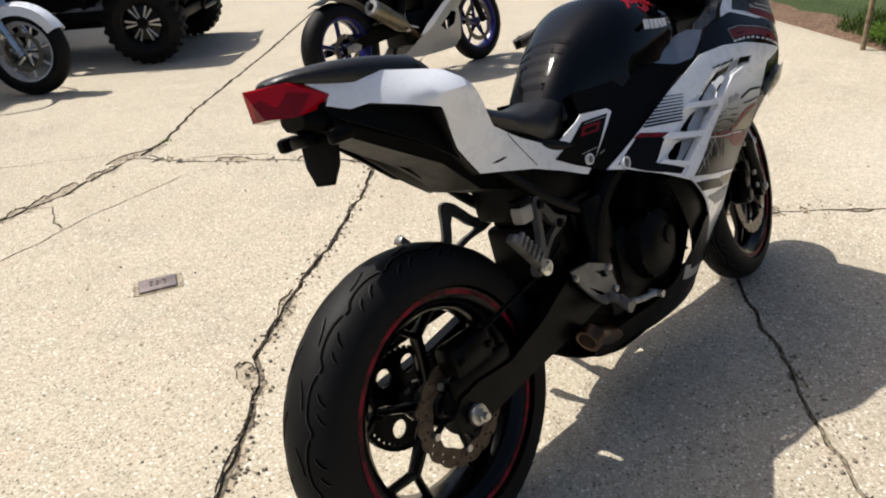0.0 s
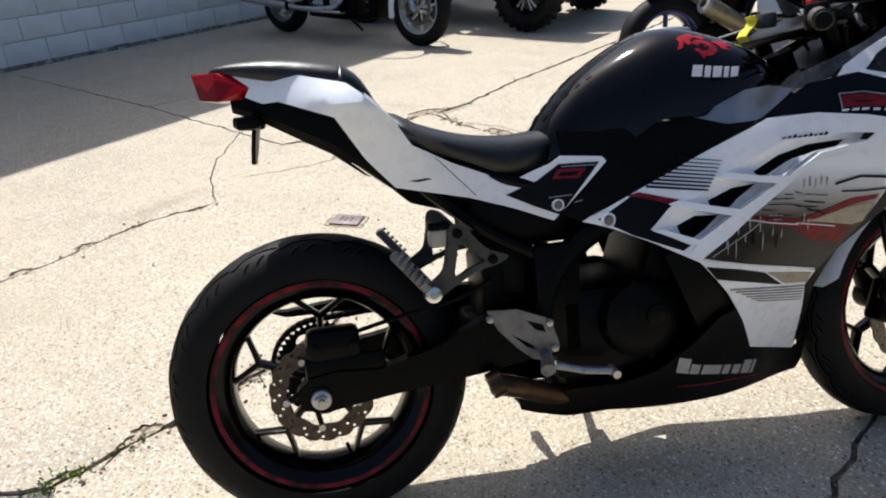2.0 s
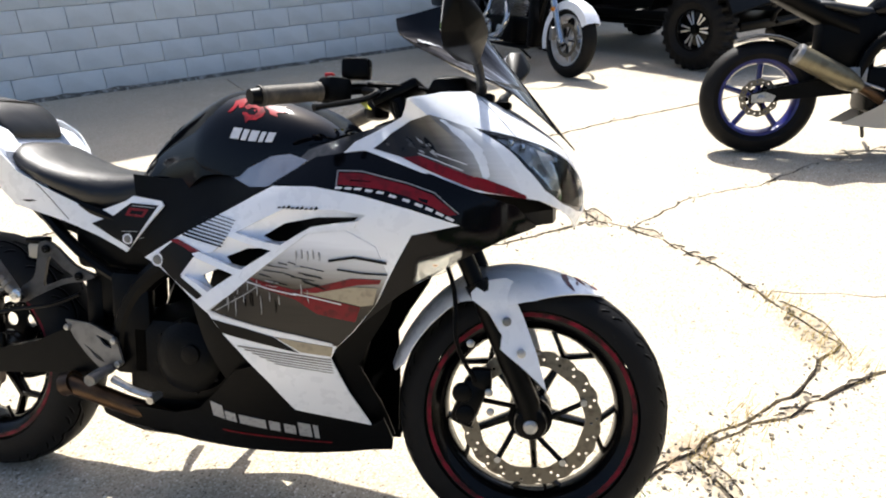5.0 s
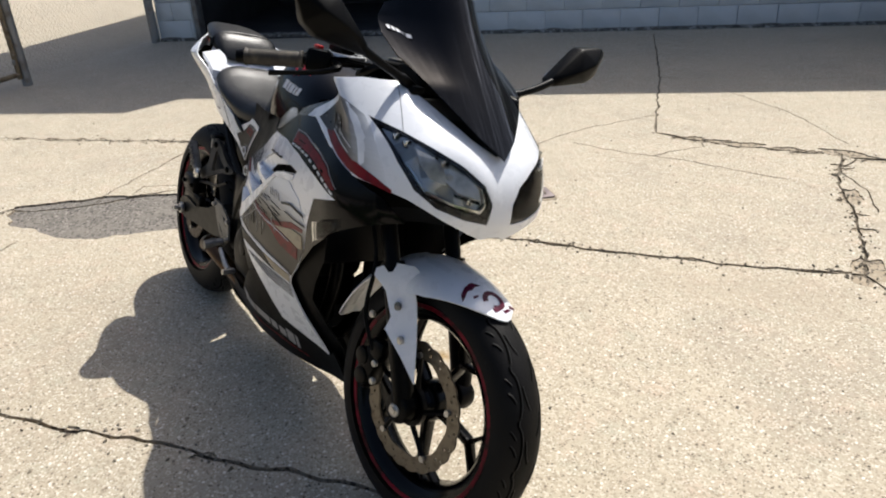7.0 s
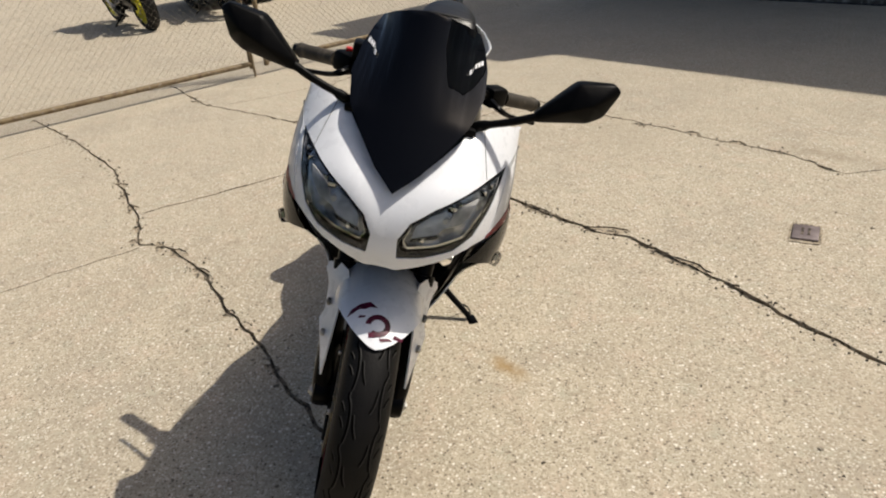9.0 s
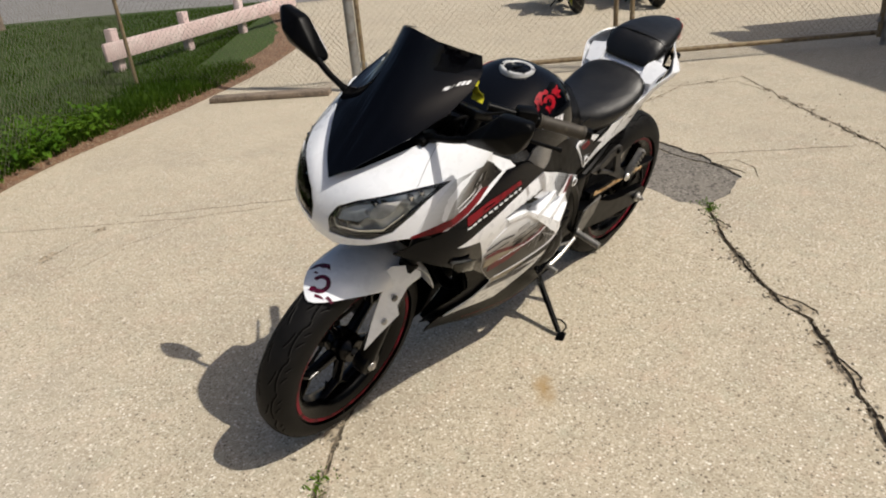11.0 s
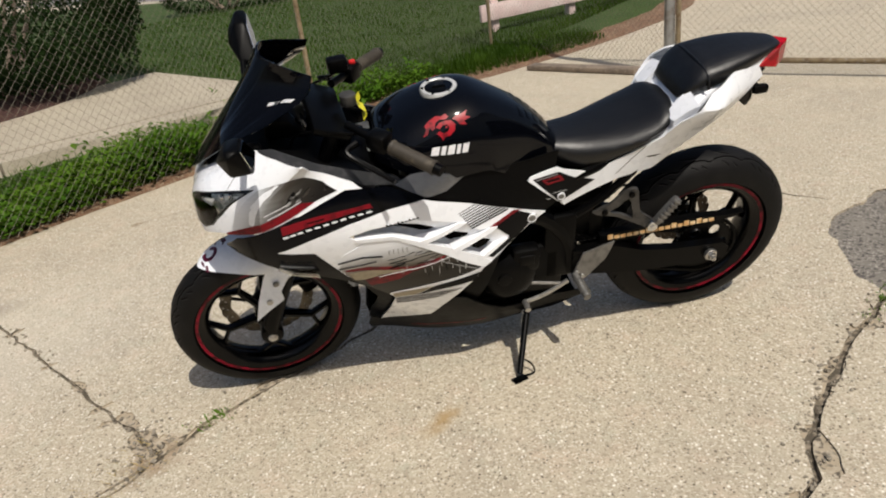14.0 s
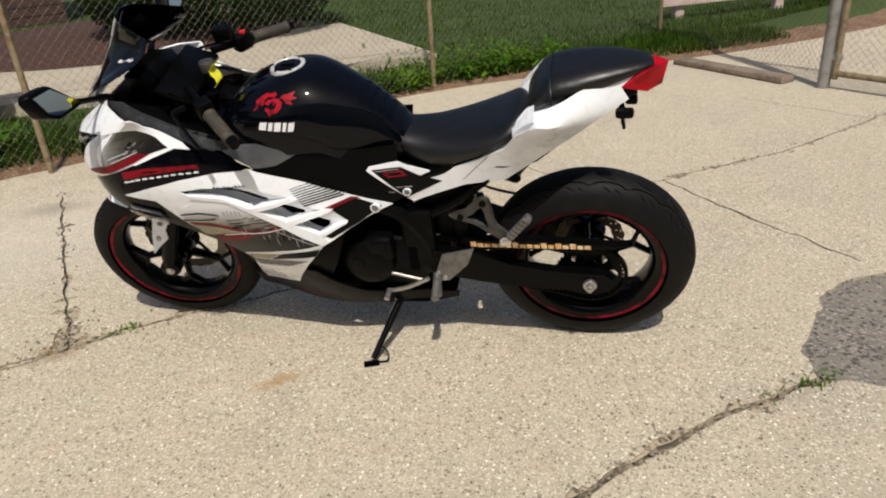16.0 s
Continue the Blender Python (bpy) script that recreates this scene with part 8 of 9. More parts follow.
def crack_weeds():
    rng = random.Random(12)
    verts, faces = [], []
    for _ in range(260):
        a, b, s = crack_spot(rng)
        base = site(a, b, -0.003)
        t = rng.random() * 6.283
        h = rng.uniform(0.010, 0.035) * s * 4
        d = Vector((math.cos(t), math.sin(t), 0))
        o = Vector((-d.y, d.x, 0)) * h * rng.uniform(0.3, 1.2)
        k = len(verts)
        verts += [base - d * 0.002, base + d * 0.002, base + o * 0.5 + Vector((0, 0, h * 0.6)) + d * 0.003, base + o + Vector((0, 0, h * 0.7))]
        faces += [(k, k + 1, k + 2), (k, k + 2, k + 3)]
    me = bpy.data.meshes.new("crack_weeds")
    me.from_pydata(verts, [], faces)
    me.materials.append(WEED)
    tagged(new("crack_weeds", me), "small green weeds sprouting from the concrete cracks", "weeds", kind="stuff")
    verts, faces = [], []
    for _ in range(500):
        x, y = rng.choice(((2.20, 1.0), (2.25, 0.85), (1.95, 0.5), (2.14, 1.2), (1.84, 0.34))) 
        x, y = x + rng.gauss(0, 0.05), y + rng.gauss(0, 0.06)
        t, h = rng.random() * 6.283, rng.uniform(0.01, 0.035)
        d = Vector((math.cos(t), math.sin(t), 0))
        k = len(verts)
        verts += [Vector((x, y, 0.001)), Vector((x, y, 0.001)) + d * 0.003, Vector((x, y, h * 0.5)) + d.orthogonal() * h + d * h]
        faces += [(k, k + 1, k + 2)]
    me = bpy.data.meshes.new("dry_weeds")
    me.from_pydata(verts, [], faces)
    me.materials.append(DRYWEED)
    tagged(new("dry_weeds", me), "dry straw-coloured weeds in the broken concrete", "weeds", kind="stuff")


crack_weeds()

# raised walk with a planting bed
_walk = thing("walkway", "raised pale concrete walk slabs behind the fence", "walkway", kind="structure")
_top = lambda a, b: site(a, b, 0.15)
for poly in ([(1.05, 9.80), (3.3, 10.58), (3.26, 10.86), (0.98, 10.08)], [(3.32, 10.585), (10, 12.9), (10, 13.2), (3.28, 10.865)], [(0.97, 10.13), (3.25, 10.91), (2.9, 12.9), (0.50, 12.68)], [(3.27, 10.915), (10, 13.25), (10, 17), (4.5, 17), (2.92, 12.9)]):
    part("slab", sheet(bmesh.new(), poly, _top, step=0.5, thick=0.16), PAVING, _walk)
_bm = bmesh.new()
tube(_bm, [site(0.99, 10.10, 0.10), site(10, 13.22, 0.10)], 0.03, 6)
part("joint_strip", _bm, CRACK, _walk)
_bm = bmesh.new()
_ring = []
for k in range(40):
    t = 2 * math.pi * k / 40
    _ring.append((2.7 + 2.3 * math.cos(t) * (1 + 0.03 * math.sin(3 * t)), 14.35 + 2.25 * math.sin(t)))
_c = _bm.verts.new(site(2.7, 14.35, 0.26))
_r1 = [_bm.verts.new(site(2.7 + (a - 2.7) * 0.8, 14.35 + (b - 14.35) * 0.8, 0.24)) for a, b in _ring]
_r0 = [_bm.verts.new(site(a, b, 0.14)) for a, b in _ring]
for k in range(40):
    j = (k + 1) % 40
    _bm.faces.new((_c, _r1[k], _r1[j]))
    _bm.faces.new((_r1[k], _r0[k], _r0[j], _r1[j]))
solid("mulch_bed", _bm, MULCH, "reddish brown mulch bed behind the walk", "mulch bed", kind="structure")


def leaf_bush(name, label, c, rx, ry, rz, count, material, seed=1):
    """A clipped shrub: short stems and many small leaves over uneven clumps."""
    rng = random.Random(seed)
    root = thing(name, label, "shrub")
    bm = bmesh.new()
    for k in range(7):
        t = k * 0.9
        tube(bm, [(c.x + 0.1 * math.cos(t), c.y + 0.1 * math.sin(t), c.z - 0.02), (c.x + rx * 0.3 * math.cos(t), c.y + ry * 0.3 * math.sin(t), c.z + rz * 0.6), (c.x + rx * 0.6 * math.cos(t), c.y + ry * 0.6 * math.sin(t), c.z + rz * 1.3)], [0.035, 0.025, 0.008], 6)
    part("stems", bm, OLDWOOD, root)
    verts, faces = [], []
    for _ in range(count):
        q = Vector((rng.gauss(0, 1), rng.gauss(0, 1), rng.gauss(0, 1))).normalized()
        bulge = 1 + 0.10 * noise.noise(q * 2.2) + 0.09 * noise.noise(q * 6)
        f = rng.uniform(0.72, 1.0) ** 0.5 * bulge
        g = f * (1 - abs(q.z) ** 5) ** 0.5 / max(0.05, math.hypot(q.x, q.y))
        p = c + Vector((q.x * rx * g, q.y * ry * g, rz + q.z * rz * f))
        if p.z < c.z + 0.05:
            continue
        r = rng.uniform(0.014, 0.030)
        d = (q + Vector((rng.gauss(0, 0.7), rng.gauss(0, 0.7), rng.gauss(0, 0.7)))).normalized()
        s = d.orthogonal().normalized()
        k = len(verts)
        verts += [p, p + d * r + s * r * 0.6, p + d * r * 2.2, p + d * r - s * r * 0.6]
        faces.append((k, k + 1, k + 2, k + 3))
    me = bpy.data.meshes.new("foliage")
    me.from_pydata(verts, [], faces)
    me.materials.append(material)
    ob = new("foliage", me)
    ob.parent = root
    return root


leaf_bush("hedge_bush", "large dense dark green clipped bush in the mulch bed", site(1.85, 13.42, 0.15), 1.55, 1.45, 1.30, 60000, HEDGE, 2)
leaf_bush("hedge_bush", "low dark green shrub at the edge of the lawn", site(-6.6, 19.6, 0.03), 1.5, 0.9, 0.5, 9000, HEDGE, 6)

# brown house front beyond the bed
_house = thing("house", "dark brown house front with lap siding beyond the planting bed", "house")
_bm = bmesh.new()
box(_bm, (6.4, 18.6, 1.6), (7.4, 0.3, 3.4), m=SITE)
part("wall", _bm, BROWNWALL, _house)
_bm = bmesh.new()
for k in range(22):
    box(_bm, (6.4, 18.44, 0.12 + k * 0.15), (7.4, 0.025, 0.135), m=Matrix(SITE))
part("siding", _bm, BROWNWALL, _house)
_bm = bmesh.new()
box(_bm, (6.4, 19.5, 3.5), (8.0, 3.2, 0.16), 0.02, m=SITE)
part("roof", _bm, GRIME, _house)

# white panel on a concrete pier, at the end of the walk
_pier = thing("sign_pier", "white panel on a low concrete pier behind the fence", "pier")
_bm = bmesh.new()
box(_bm, (4.75, 10.75, 0.22), (0.50, 0.35, 0.48), 0.015, m=SITE)
part("pier", _bm, PAVING, _pier)
_bm = bmesh.new()
box(_bm, (4.75, 10.75, 0.86), (0.54, 0.10, 0.78), 0.01, m=SITE)
part("panel", _bm, surf("white_panel", (0.72, 0.72, 0.68), 0.6, layers=((6, (0.6, 0.6, 0.55), 0.5, 0.7, 4, "noise"),)), _pier)


# pinkish wooden rail fence on the lawn
def rail_fence():
    f = thing("rail_fence", "faded pinkish white wooden rail fence on the lawn", "fence")
    p, q = site(-1.95, 9.70), site(-6.1, 8.15)
    d = (q - p).normalized()
    turn = Matrix.Rotation(math.atan2(d.y, d.x), 4, "Z")
    L = (q - p).length
    for k in range(4):
        c = p + d * (0.25 + k * (L - 0.5) / 3)
        bm = bmesh.new()
        box(bm, (0, 0.05, 0.24), (0.11, 0.09, 0.56), 0.008, m=Matrix.Translation(c) @ turn)
        part("post", bm, PINKPAINT, f)
    bm = bmesh.new()
    box(bm, (L / 2, -0.02, 0.30), (L, 0.04, 0.19), 0.006, m=Matrix.Translation(p) @ turn)
    part("rail", bm, PINKPAINT, f)


rail_fence()

# street beyond the lawn
_bm = bmesh.new()
_bm.faces.new([_bm.verts.new(site(*c, 0.006)) for c in ((-9.1, 7.6), (-8.8, 14), (-9.0, 20), (-10.5, 26), (-14, 46), (-60, 60), (-60, 6), (-14, 5.2))])
solid("street", _bm, STREET, "grey asphalt street beyond the lawn", "street", kind="structure")
_bm = bmesh.new()
tube(_bm, [site(-8.3, 13.9, -0.02), site(-8.3, 13.9, 0.95)], [0.07, 0.06], 12)
solid("wooden_bollard", _bm, OLDWOOD, "weathered round wooden post at the street edge", "post")

# small utility cover
_cov = thing("utility_cover", "small purplish cast iron utility cover set in the concrete", "utility cover", Matrix.Translation((0.137, 1.593, 0)) @ Matrix.Rotation(radians(-24), 4, "Z"))
_bm = bmesh.new()
box(_bm, (0, 0, 0.004), (0.128, 0.096, 0.014), 0.005)
part("lid", _bm, IRON, _cov)
_bm = bmesh.new()
_out = smooth_loop([(-0.085, -0.03), (-0.07, -0.056), (0.07, -0.056), (0.085, -0.03), (0.085, 0.03), (0.07, 0.056), (-0.07, 0.056), (-0.085, 0.03)], 3)
sheet(_bm, _out, lambda x, y: (x, y, 0.003), step=0.1, thick=0.006, holes=[[(-0.067, -0.051), (0.067, -0.051), (0.067, 0.051), (-0.067, 0.051)]])
part("rim", _bm, RUBBLE, _cov)
for k in range(6):
    _bm = bmesh.new()
    box(_bm, (-0.022 + 0.022 * (k % 3), -0.012 + 0.024 * (k // 3), 0.0122), (0.012, 0.010, 0.003), 0.001)
    part("raised_dot", _bm, CRACK, _cov)
build_blocks()

# ---- the other parked vehicles ----
BLUERIM = surf("blue_rim_paint", (0.006, 0.008, 0.11), 0.3, layers=((30, (0.009, 0.012, 0.15), 0.5, 0.7, 4, "noise"),), coat=0.4)
YELLOWRIM = surf("yellow_rim_paint", (0.48, 0.44, 0.02), 0.35, layers=((30, (0.36, 0.33, 0.03), 0.5, 0.7, 4, "noise"),), coat=0.3)
OLIVECAN = surf("titanium_can", (0.20, 0.175, 0.11), 0.42, 0.7, layers=((25, (0.14, 0.12, 0.075), 0.45, 0.7, 5, "noise"),), bump=((250, 0.1, "noise"),))
GREYPAINT = surf("pearl_grey_paint", (0.36, 0.35, 0.32), 0.35, layers=((5, (0.42, 0.41, 0.38), 0.45, 0.7, 4, "noise"),), coat=0.4)
BLUEPAINT = surf("dark_blue_paint", (0.02, 0.03, 0.20), 0.25, layers=((20, (0.03, 0.04, 0.25), 0.5, 0.7, 4, "noise"),), coat=0.5)
MAROON = surf("dark_maroon_paint", (0.045, 0.008, 0.010), 0.25, layers=((12, (0.06, 0.012, 0.013), 0.45, 0.7, 4, "noise"),), coat=0.5)
DARKGLASS = surf("dark_window_glass", (0.012, 0.014, 0.015), 0.05, layers=((3, (0.02, 0.022, 0.024), 0.4, 0.7, 3, "noise"),), coat=0.5)
CHROMED = surf("chrome_plate", (0.62, 0.62, 0.62), 0.14, 1.0, layers=((14, (0.45, 0.44, 0.43), 0.5, 0.75, 4, "noise"),))


def group_part(name, parent, c, label=""):
    """An empty part that carries its own pieces."""
    o = new(name)
    o.empty_display_size = 0.05
    o.parent = parent
    o.location = c
    return tagged(o, label)


def parked_wheel(name, parent, c, R, width, rim_r, rim_mat, spokes, label, disc_side=0, knobs=0, spoke_w=0.012, disc_r=0.12):
    w = group_part(name, parent, c, label)
    hw = width / 2
    bm = bmesh.new()
    n = knobs * 4 if knobs else 64
    prof = [(math.cos(a), math.sin(a)) for a in (radians(-80 + 160 * j / 14) for j in range(15))]
    vs = []
    for i in range(n):
        a = 2 * math.pi * i / n
        row = [(rim_r - 0.004, -hw * 0.72)] + [(rim_r + 0.006 + (R - rim_r - 0.006) * (c0 if not knobs else min(1, c0 * 1.35)) ** 0.8, hw * s0) for c0, s0 in prof] + [(rim_r - 0.004, hw * 0.72)]
        if knobs:
            row = [(r - (0.022 if (i + (2 if y > 0 else 0)) % 4 < 2 and r > R * 0.86 else 0), y) for r, y in row]
        vs.append([bm.verts.new((r * math.cos(a), y, r * math.sin(a))) for r, y in row])
    for i in range(n):
        p, q = vs[i], vs[(i + 1) % n]
        for j in range(len(p) - 1):
            bm.faces.new((p[j], p[j + 1], q[j + 1], q[j]))
    part("tyre", bm, TYRE, w, "black tyre", angle=30)
    bm = bmesh.new()
    lathe(bm, [(rim_r + 0.004, hw * 0.76), (rim_r - 0.014, hw * 0.74), (rim_r - 0.024, hw * 0.5), (rim_r - 0.030, 0), (rim_r - 0.024, -hw * 0.5), (rim_r - 0.014, -hw * 0.74), (rim_r + 0.004, -hw * 0.76), (rim_r - 0.004, -hw * 0.5), (rim_r - 0.008, 0), (rim_r - 0.004, hw * 0.5)], 56)
    part("rim", bm, rim_mat, w)
    bm = bmesh.new()
    lathe(bm, [(0.0005, -hw * 0.6), (0.032, -hw * 0.6), (0.038, 0), (0.032, hw * 0.6), (0.0005, hw * 0.6)], 24, full=False)
    part("hub", bm, rim_mat, w)
    for k in range(spokes):
        a = 2 * math.pi * k / spokes + 0.3
        bm = bmesh.new()
        tube(bm, [((0.03 + (rim_r - 0.05) * q) * Vector((math.cos(a), 0, math.sin(a)))) for q in (0, 0.5, 1)], [spoke_w * 1.25, spoke_w, spoke_w * 1.1], 8)
        part("spoke", bm, rim_mat, w)
    if disc_side:
        ry = disc_side * hw * 0.75
        out = [((disc_r + 0.003 * math.cos(12 * t)) * math.cos(t), (disc_r + 0.003 * math.cos(12 * t)) * math.sin(t)) for t in (2 * math.pi * k / 96 for k in range(96))]
        hole = [((disc_r - 0.034) * math.cos(t), (disc_r - 0.034) * math.sin(t)) for t in (2 * math.pi * k / 48 for k in range(48))]
        dots = [[((disc_r - 0.016) * math.cos(t) + 0.005 * math.cos(q), (disc_r - 0.016) * math.sin(t) + 0.005 * math.sin(q)) for q in (math.pi * 2 * j / 6 for j in range(6))] for t in (2 * math.pi * k / 18 for k in range(18))]
        dsk = part("brake_disc", sheet(bmesh.new(), out, lambda x, z: (x, ry, z), step=0.06, thick=0.005, holes=[hole, *dots]), DISC, w, "drilled brake disc")
        bm = bmesh.new()
        for k in range(5):
            t = 2 * math.pi * k / 5
            tube(bm, [(0.03 * math.cos(t), ry, 0.03 * math.sin(t)), ((disc_r - 0.03) * math.cos(t), ry, (disc_r - 0.03) * math.sin(t))], 0.007, 6)
        part("disc_carrier", bm, FRAMEBLACK, dsk)
    return w


def sport_bike(label, m, rim_mat, fairing, tail_mat, can_mat, tank_mat):
    B = thing("motorcycle", label, "motorcycle", m, group="parked motorcycles")
    bx = lambda name, items, mat, lab="", parent=None: part(name, _boxes(items), mat, parent or B, lab)
    parked_wheel("rear_wheel", B, (0, 0, 0.315), 0.315, 0.17, 0.215, rim_mat, 5, "rear wheel with painted rim", -1, 0, 0.015, 0.105)
    parked_wheel("front_wheel", B, (1.40, 0, 0.30), 0.30, 0.12, 0.215, rim_mat, 5, "front wheel with painted rim", -1, 0, 0.012, 0.15)
    for s in (-1, 1):
        arm = part("swing_arm", sheet(bmesh.new(), [(-0.06, 0.33), (0.0, 0.36), (0.2, 0.40), (0.42, 0.46), (0.50, 0.42), (0.46, 0.34), (0.2, 0.315), (-0.06, 0.285)], lambda x, z, s=s: (x, s * 0.125, z), step=0.1, thick=0.03), FRAMEBLACK, B)
        bolt("axle_nut", (0.0, s * 0.14, 0.315), 0.02, arm, STEEL, s, 0.02)
        if s < 0:
            part("axle_plate", sheet(bmesh.new(), [(-0.05, 0.29), (0.06, 0.295), (0.075, 0.33), (0.02, 0.35), (-0.05, 0.335)], lambda x, z: (x, -0.132, z), step=0.1, thick=0.006), STEEL, arm, "bright axle block")
        bm = bmesh.new()
        tube(bm, [(1.40, s * 0.10, 0.30), (1.17, s * 0.10, 0.86)], 0.027, 12)
        part("fork_leg", bm, FRAMEBLACK, B)
        half = grid_value([0.4, 0.7, 0.95, 1.2, 1.42], [0.15, 0.4, 0.65, 0.85], [[0.11, 0.13, 0.11, 0.09], [0.15, 0.20, 0.17, 0.14], [0.12, 0.20, 0.22, 0.18], [0.05, 0.14, 0.21, 0.18], [0.02, 0.06, 0.10, 0.10]])
        F = lambda x, z, s=s, half=half: (x, s * half(x, z), z)
        low = part("lower_fairing", sheet(bmesh.new(), [(0.42, 0.175), (0.60, 0.155), (1.02, 0.16), (1.10, 0.22), (1.06, 0.34), (1.02, 0.44), (1.10, 0.52), (1.0, 0.56), (0.82, 0.44), (0.66, 0.33), (0.55, 0.25)], F, step=0.04, thick=0.005, holes=[[(0.80, 0.34), (0.86, 0.30), (0.97, 0.33), (0.99, 0.41), (0.93, 0.43)]]), fairing, B, "pearl grey belly fairing")
        for k in range(6):
            part("letter_block", sheet(bmesh.new(), [(0.72 + 0.035 * k, 0.205), (0.746 + 0.035 * k, 0.203), (0.748 + 0.035 * k, 0.228), (0.722 + 0.035 * k, 0.230)], F, step=0.05, lift=0.001, thick=0.001), DECALGREY, low)
        part("side_trim", sheet(bmesh.new(), [(0.60, 0.30), (0.68, 0.33), (0.84, 0.45), (1.02, 0.57), (1.10, 0.62), (1.06, 0.64), (0.80, 0.47), (0.66, 0.37)], F, step=0.04, lift=0.008, thick=0.006), PAINT_WHITE, B, "white slanted fairing trim")
        part("upper_fairing", sheet(bmesh.new(), [(0.95, 0.62), (1.10, 0.56), (1.25, 0.58), (1.38, 0.68), (1.44, 0.78), (1.30, 0.90), (1.12, 0.92), (0.98, 0.84), (0.90, 0.72)], F, step=0.04, thick=0.005), BLUEPAINT if fairing is GREYPAINT else fairing, B, "painted upper fairing")
        bm = bmesh.new()
        tube(bm, [(1.16, s * 0.10, 0.88), (1.02, s * 0.30, 0.86)], 0.014, 10)
        part("handlebar", bm, FRAMEBLACK, B)
        bm = bmesh.new()
        tube(bm, [(1.28, s * 0.12, 0.98), (1.26, s * 0.30, 1.05)], 0.008, 8)
        box(bm, (1.25, s * 0.34, 1.06), (0.03, 0.13, 0.07), 0.012)
        part("mirror", bm, PLASTIC, B)
        hp = bx("heel_plate", [((0.47, s * 0.145, 0.42), (0.09, 0.008, 0.12), 0.004)], ALLOY)
        bm = bmesh.new()
        tube(bm, [(0.45, s * 0.15, 0.37), (0.44, s * 0.24, 0.36)], 0.011, 8)
        tube(bm, [(0.49, s * 0.155, 0.40), (0.60, s * 0.165, 0.36)], 0.008, 8)
        part("foot_peg", bm, STEEL, hp)
    eng = bx("engine", [((0.72, 0, 0.36), (0.40, 0.26, 0.24), 0.03)], ENGINE)
    bx("cylinder", [((0.84, 0, 0.55), (0.22, 0.26, 0.26), 0.03)], ENGINE, parent=eng)
    part("frame", tube(tube(bmesh.new(), curve([(1.12, 0.06, 0.86), (0.85, 0.15, 0.74), (0.55, 0.13, 0.60), (0.47, 0.11, 0.36)], 5), 0.035, 10), curve([(1.12, -0.06, 0.86), (0.85, -0.15, 0.74), (0.55, -0.13, 0.60), (0.47, -0.11, 0.36)], 5), 0.035, 10), FRAMEBLACK, B)
    bx("inner_guard", [((0.42, 0, 0.60), (0.30, 0.20, 0.34), 0.05)], PLASTIC)
    bx("airbox", [((0.60, 0, 0.66), (0.60, 0.18, 0.18), 0.04)], PLASTIC)
    bx("radiator", [((1.06, 0, 0.50), (0.03, 0.30, 0.28), 0.006)], FRAMEBLACK)
    bm = bmesh.new()
    ring_mesh(bm, [[(x, w * math.copysign(abs(math.cos(t)) ** 0.7, math.cos(t)), zl + (zt - zl) * (0.5 + 0.5 * math.sin(t))) for t in (2 * math.pi * k / 20 for k in range(20))] for x, w, zl, zt in ((0.52, 0.07, 0.74, 0.80), (0.60, 0.11, 0.72, 0.89), (0.75, 0.15, 0.72, 0.96), (0.90, 0.16, 0.74, 0.96), (1.02, 0.12, 0.80, 0.90), (1.05, 0.06, 0.83, 0.87))])
    part("fuel_tank", bm, tank_mat, B, angle=60)
    bm = bmesh.new()
    ring_mesh(bm, [[(x, w * math.copysign(abs(math.cos(t)) ** 0.5, math.cos(t)), zc + h * math.sin(t)) for t in (2 * math.pi * k / 18 for k in range(18))] for x, w, zc, h in ((0.22, 0.06, 0.82, 0.02), (0.30, 0.13, 0.80, 0.03), (0.45, 0.12, 0.765, 0.035), (0.54, 0.07, 0.76, 0.03))])
    part("seat", bm, VINYL, B, angle=60)
    bm = bmesh.new()
    ring_mesh(bm, [[(x, w * math.copysign(abs(math.cos(t)) ** 0.5, math.cos(t)), zc + h * math.sin(t)) for t in (2 * math.pi * k / 18 for k in range(18))] for x, w, zc, h in ((-0.16, 0.03, 0.96, 0.01), (-0.05, 0.07, 0.92, 0.035), (0.12, 0.11, 0.85, 0.06), (0.30, 0.12, 0.75, 0.06), (0.46, 0.11, 0.68, 0.06))])
    part("tail", bm, tail_mat, B, angle=60)
    bx("tail_lamp", [((-0.15, 0, 0.935), (0.03, 0.10, 0.03), 0.01)], REDLENS)
    bm = bmesh.new()
    rings = []
    for a in range(15, 125, 10):
        t = radians(a)
        rings.append([((0.335 + d) * math.cos(t), y, 0.315 + (0.335 + d) * math.sin(t)) for y, d in ((-0.08, 0), (0, 0.012), (0.08, 0), (0.08, 0.005), (0, 0.018), (-0.08, 0.005))])
    ring_mesh(bm, rings)
    part("hugger", bm, PLASTIC, B)
    bm = bmesh.new()
    rings = []
    for a in range(35, 155, 10):
        t = radians(a)
        rings.append([(1.40 + (0.32 + d) * math.cos(t), y, 0.30 + (0.32 + d) * math.sin(t)) for y, d in ((-0.07, -0.03), (0, 0.008), (0.07, -0.03), (0.07, -0.025), (0, 0.014), (-0.07, -0.025))])
    ring_mesh(bm, rings)
    part("front_guard", bm, PLASTIC, B)
    # exhaust can on the right, its open end at the rear
    d = (Vector((0.52, -0.17, 0.355)) - Vector((0.13, -0.24, 0.555))).normalized()
    e = Vector((0.13, -0.24, 0.555))
    rot = d.to_track_quat("Y", "Z").to_matrix().to_4x4()
    bm = bmesh.new()
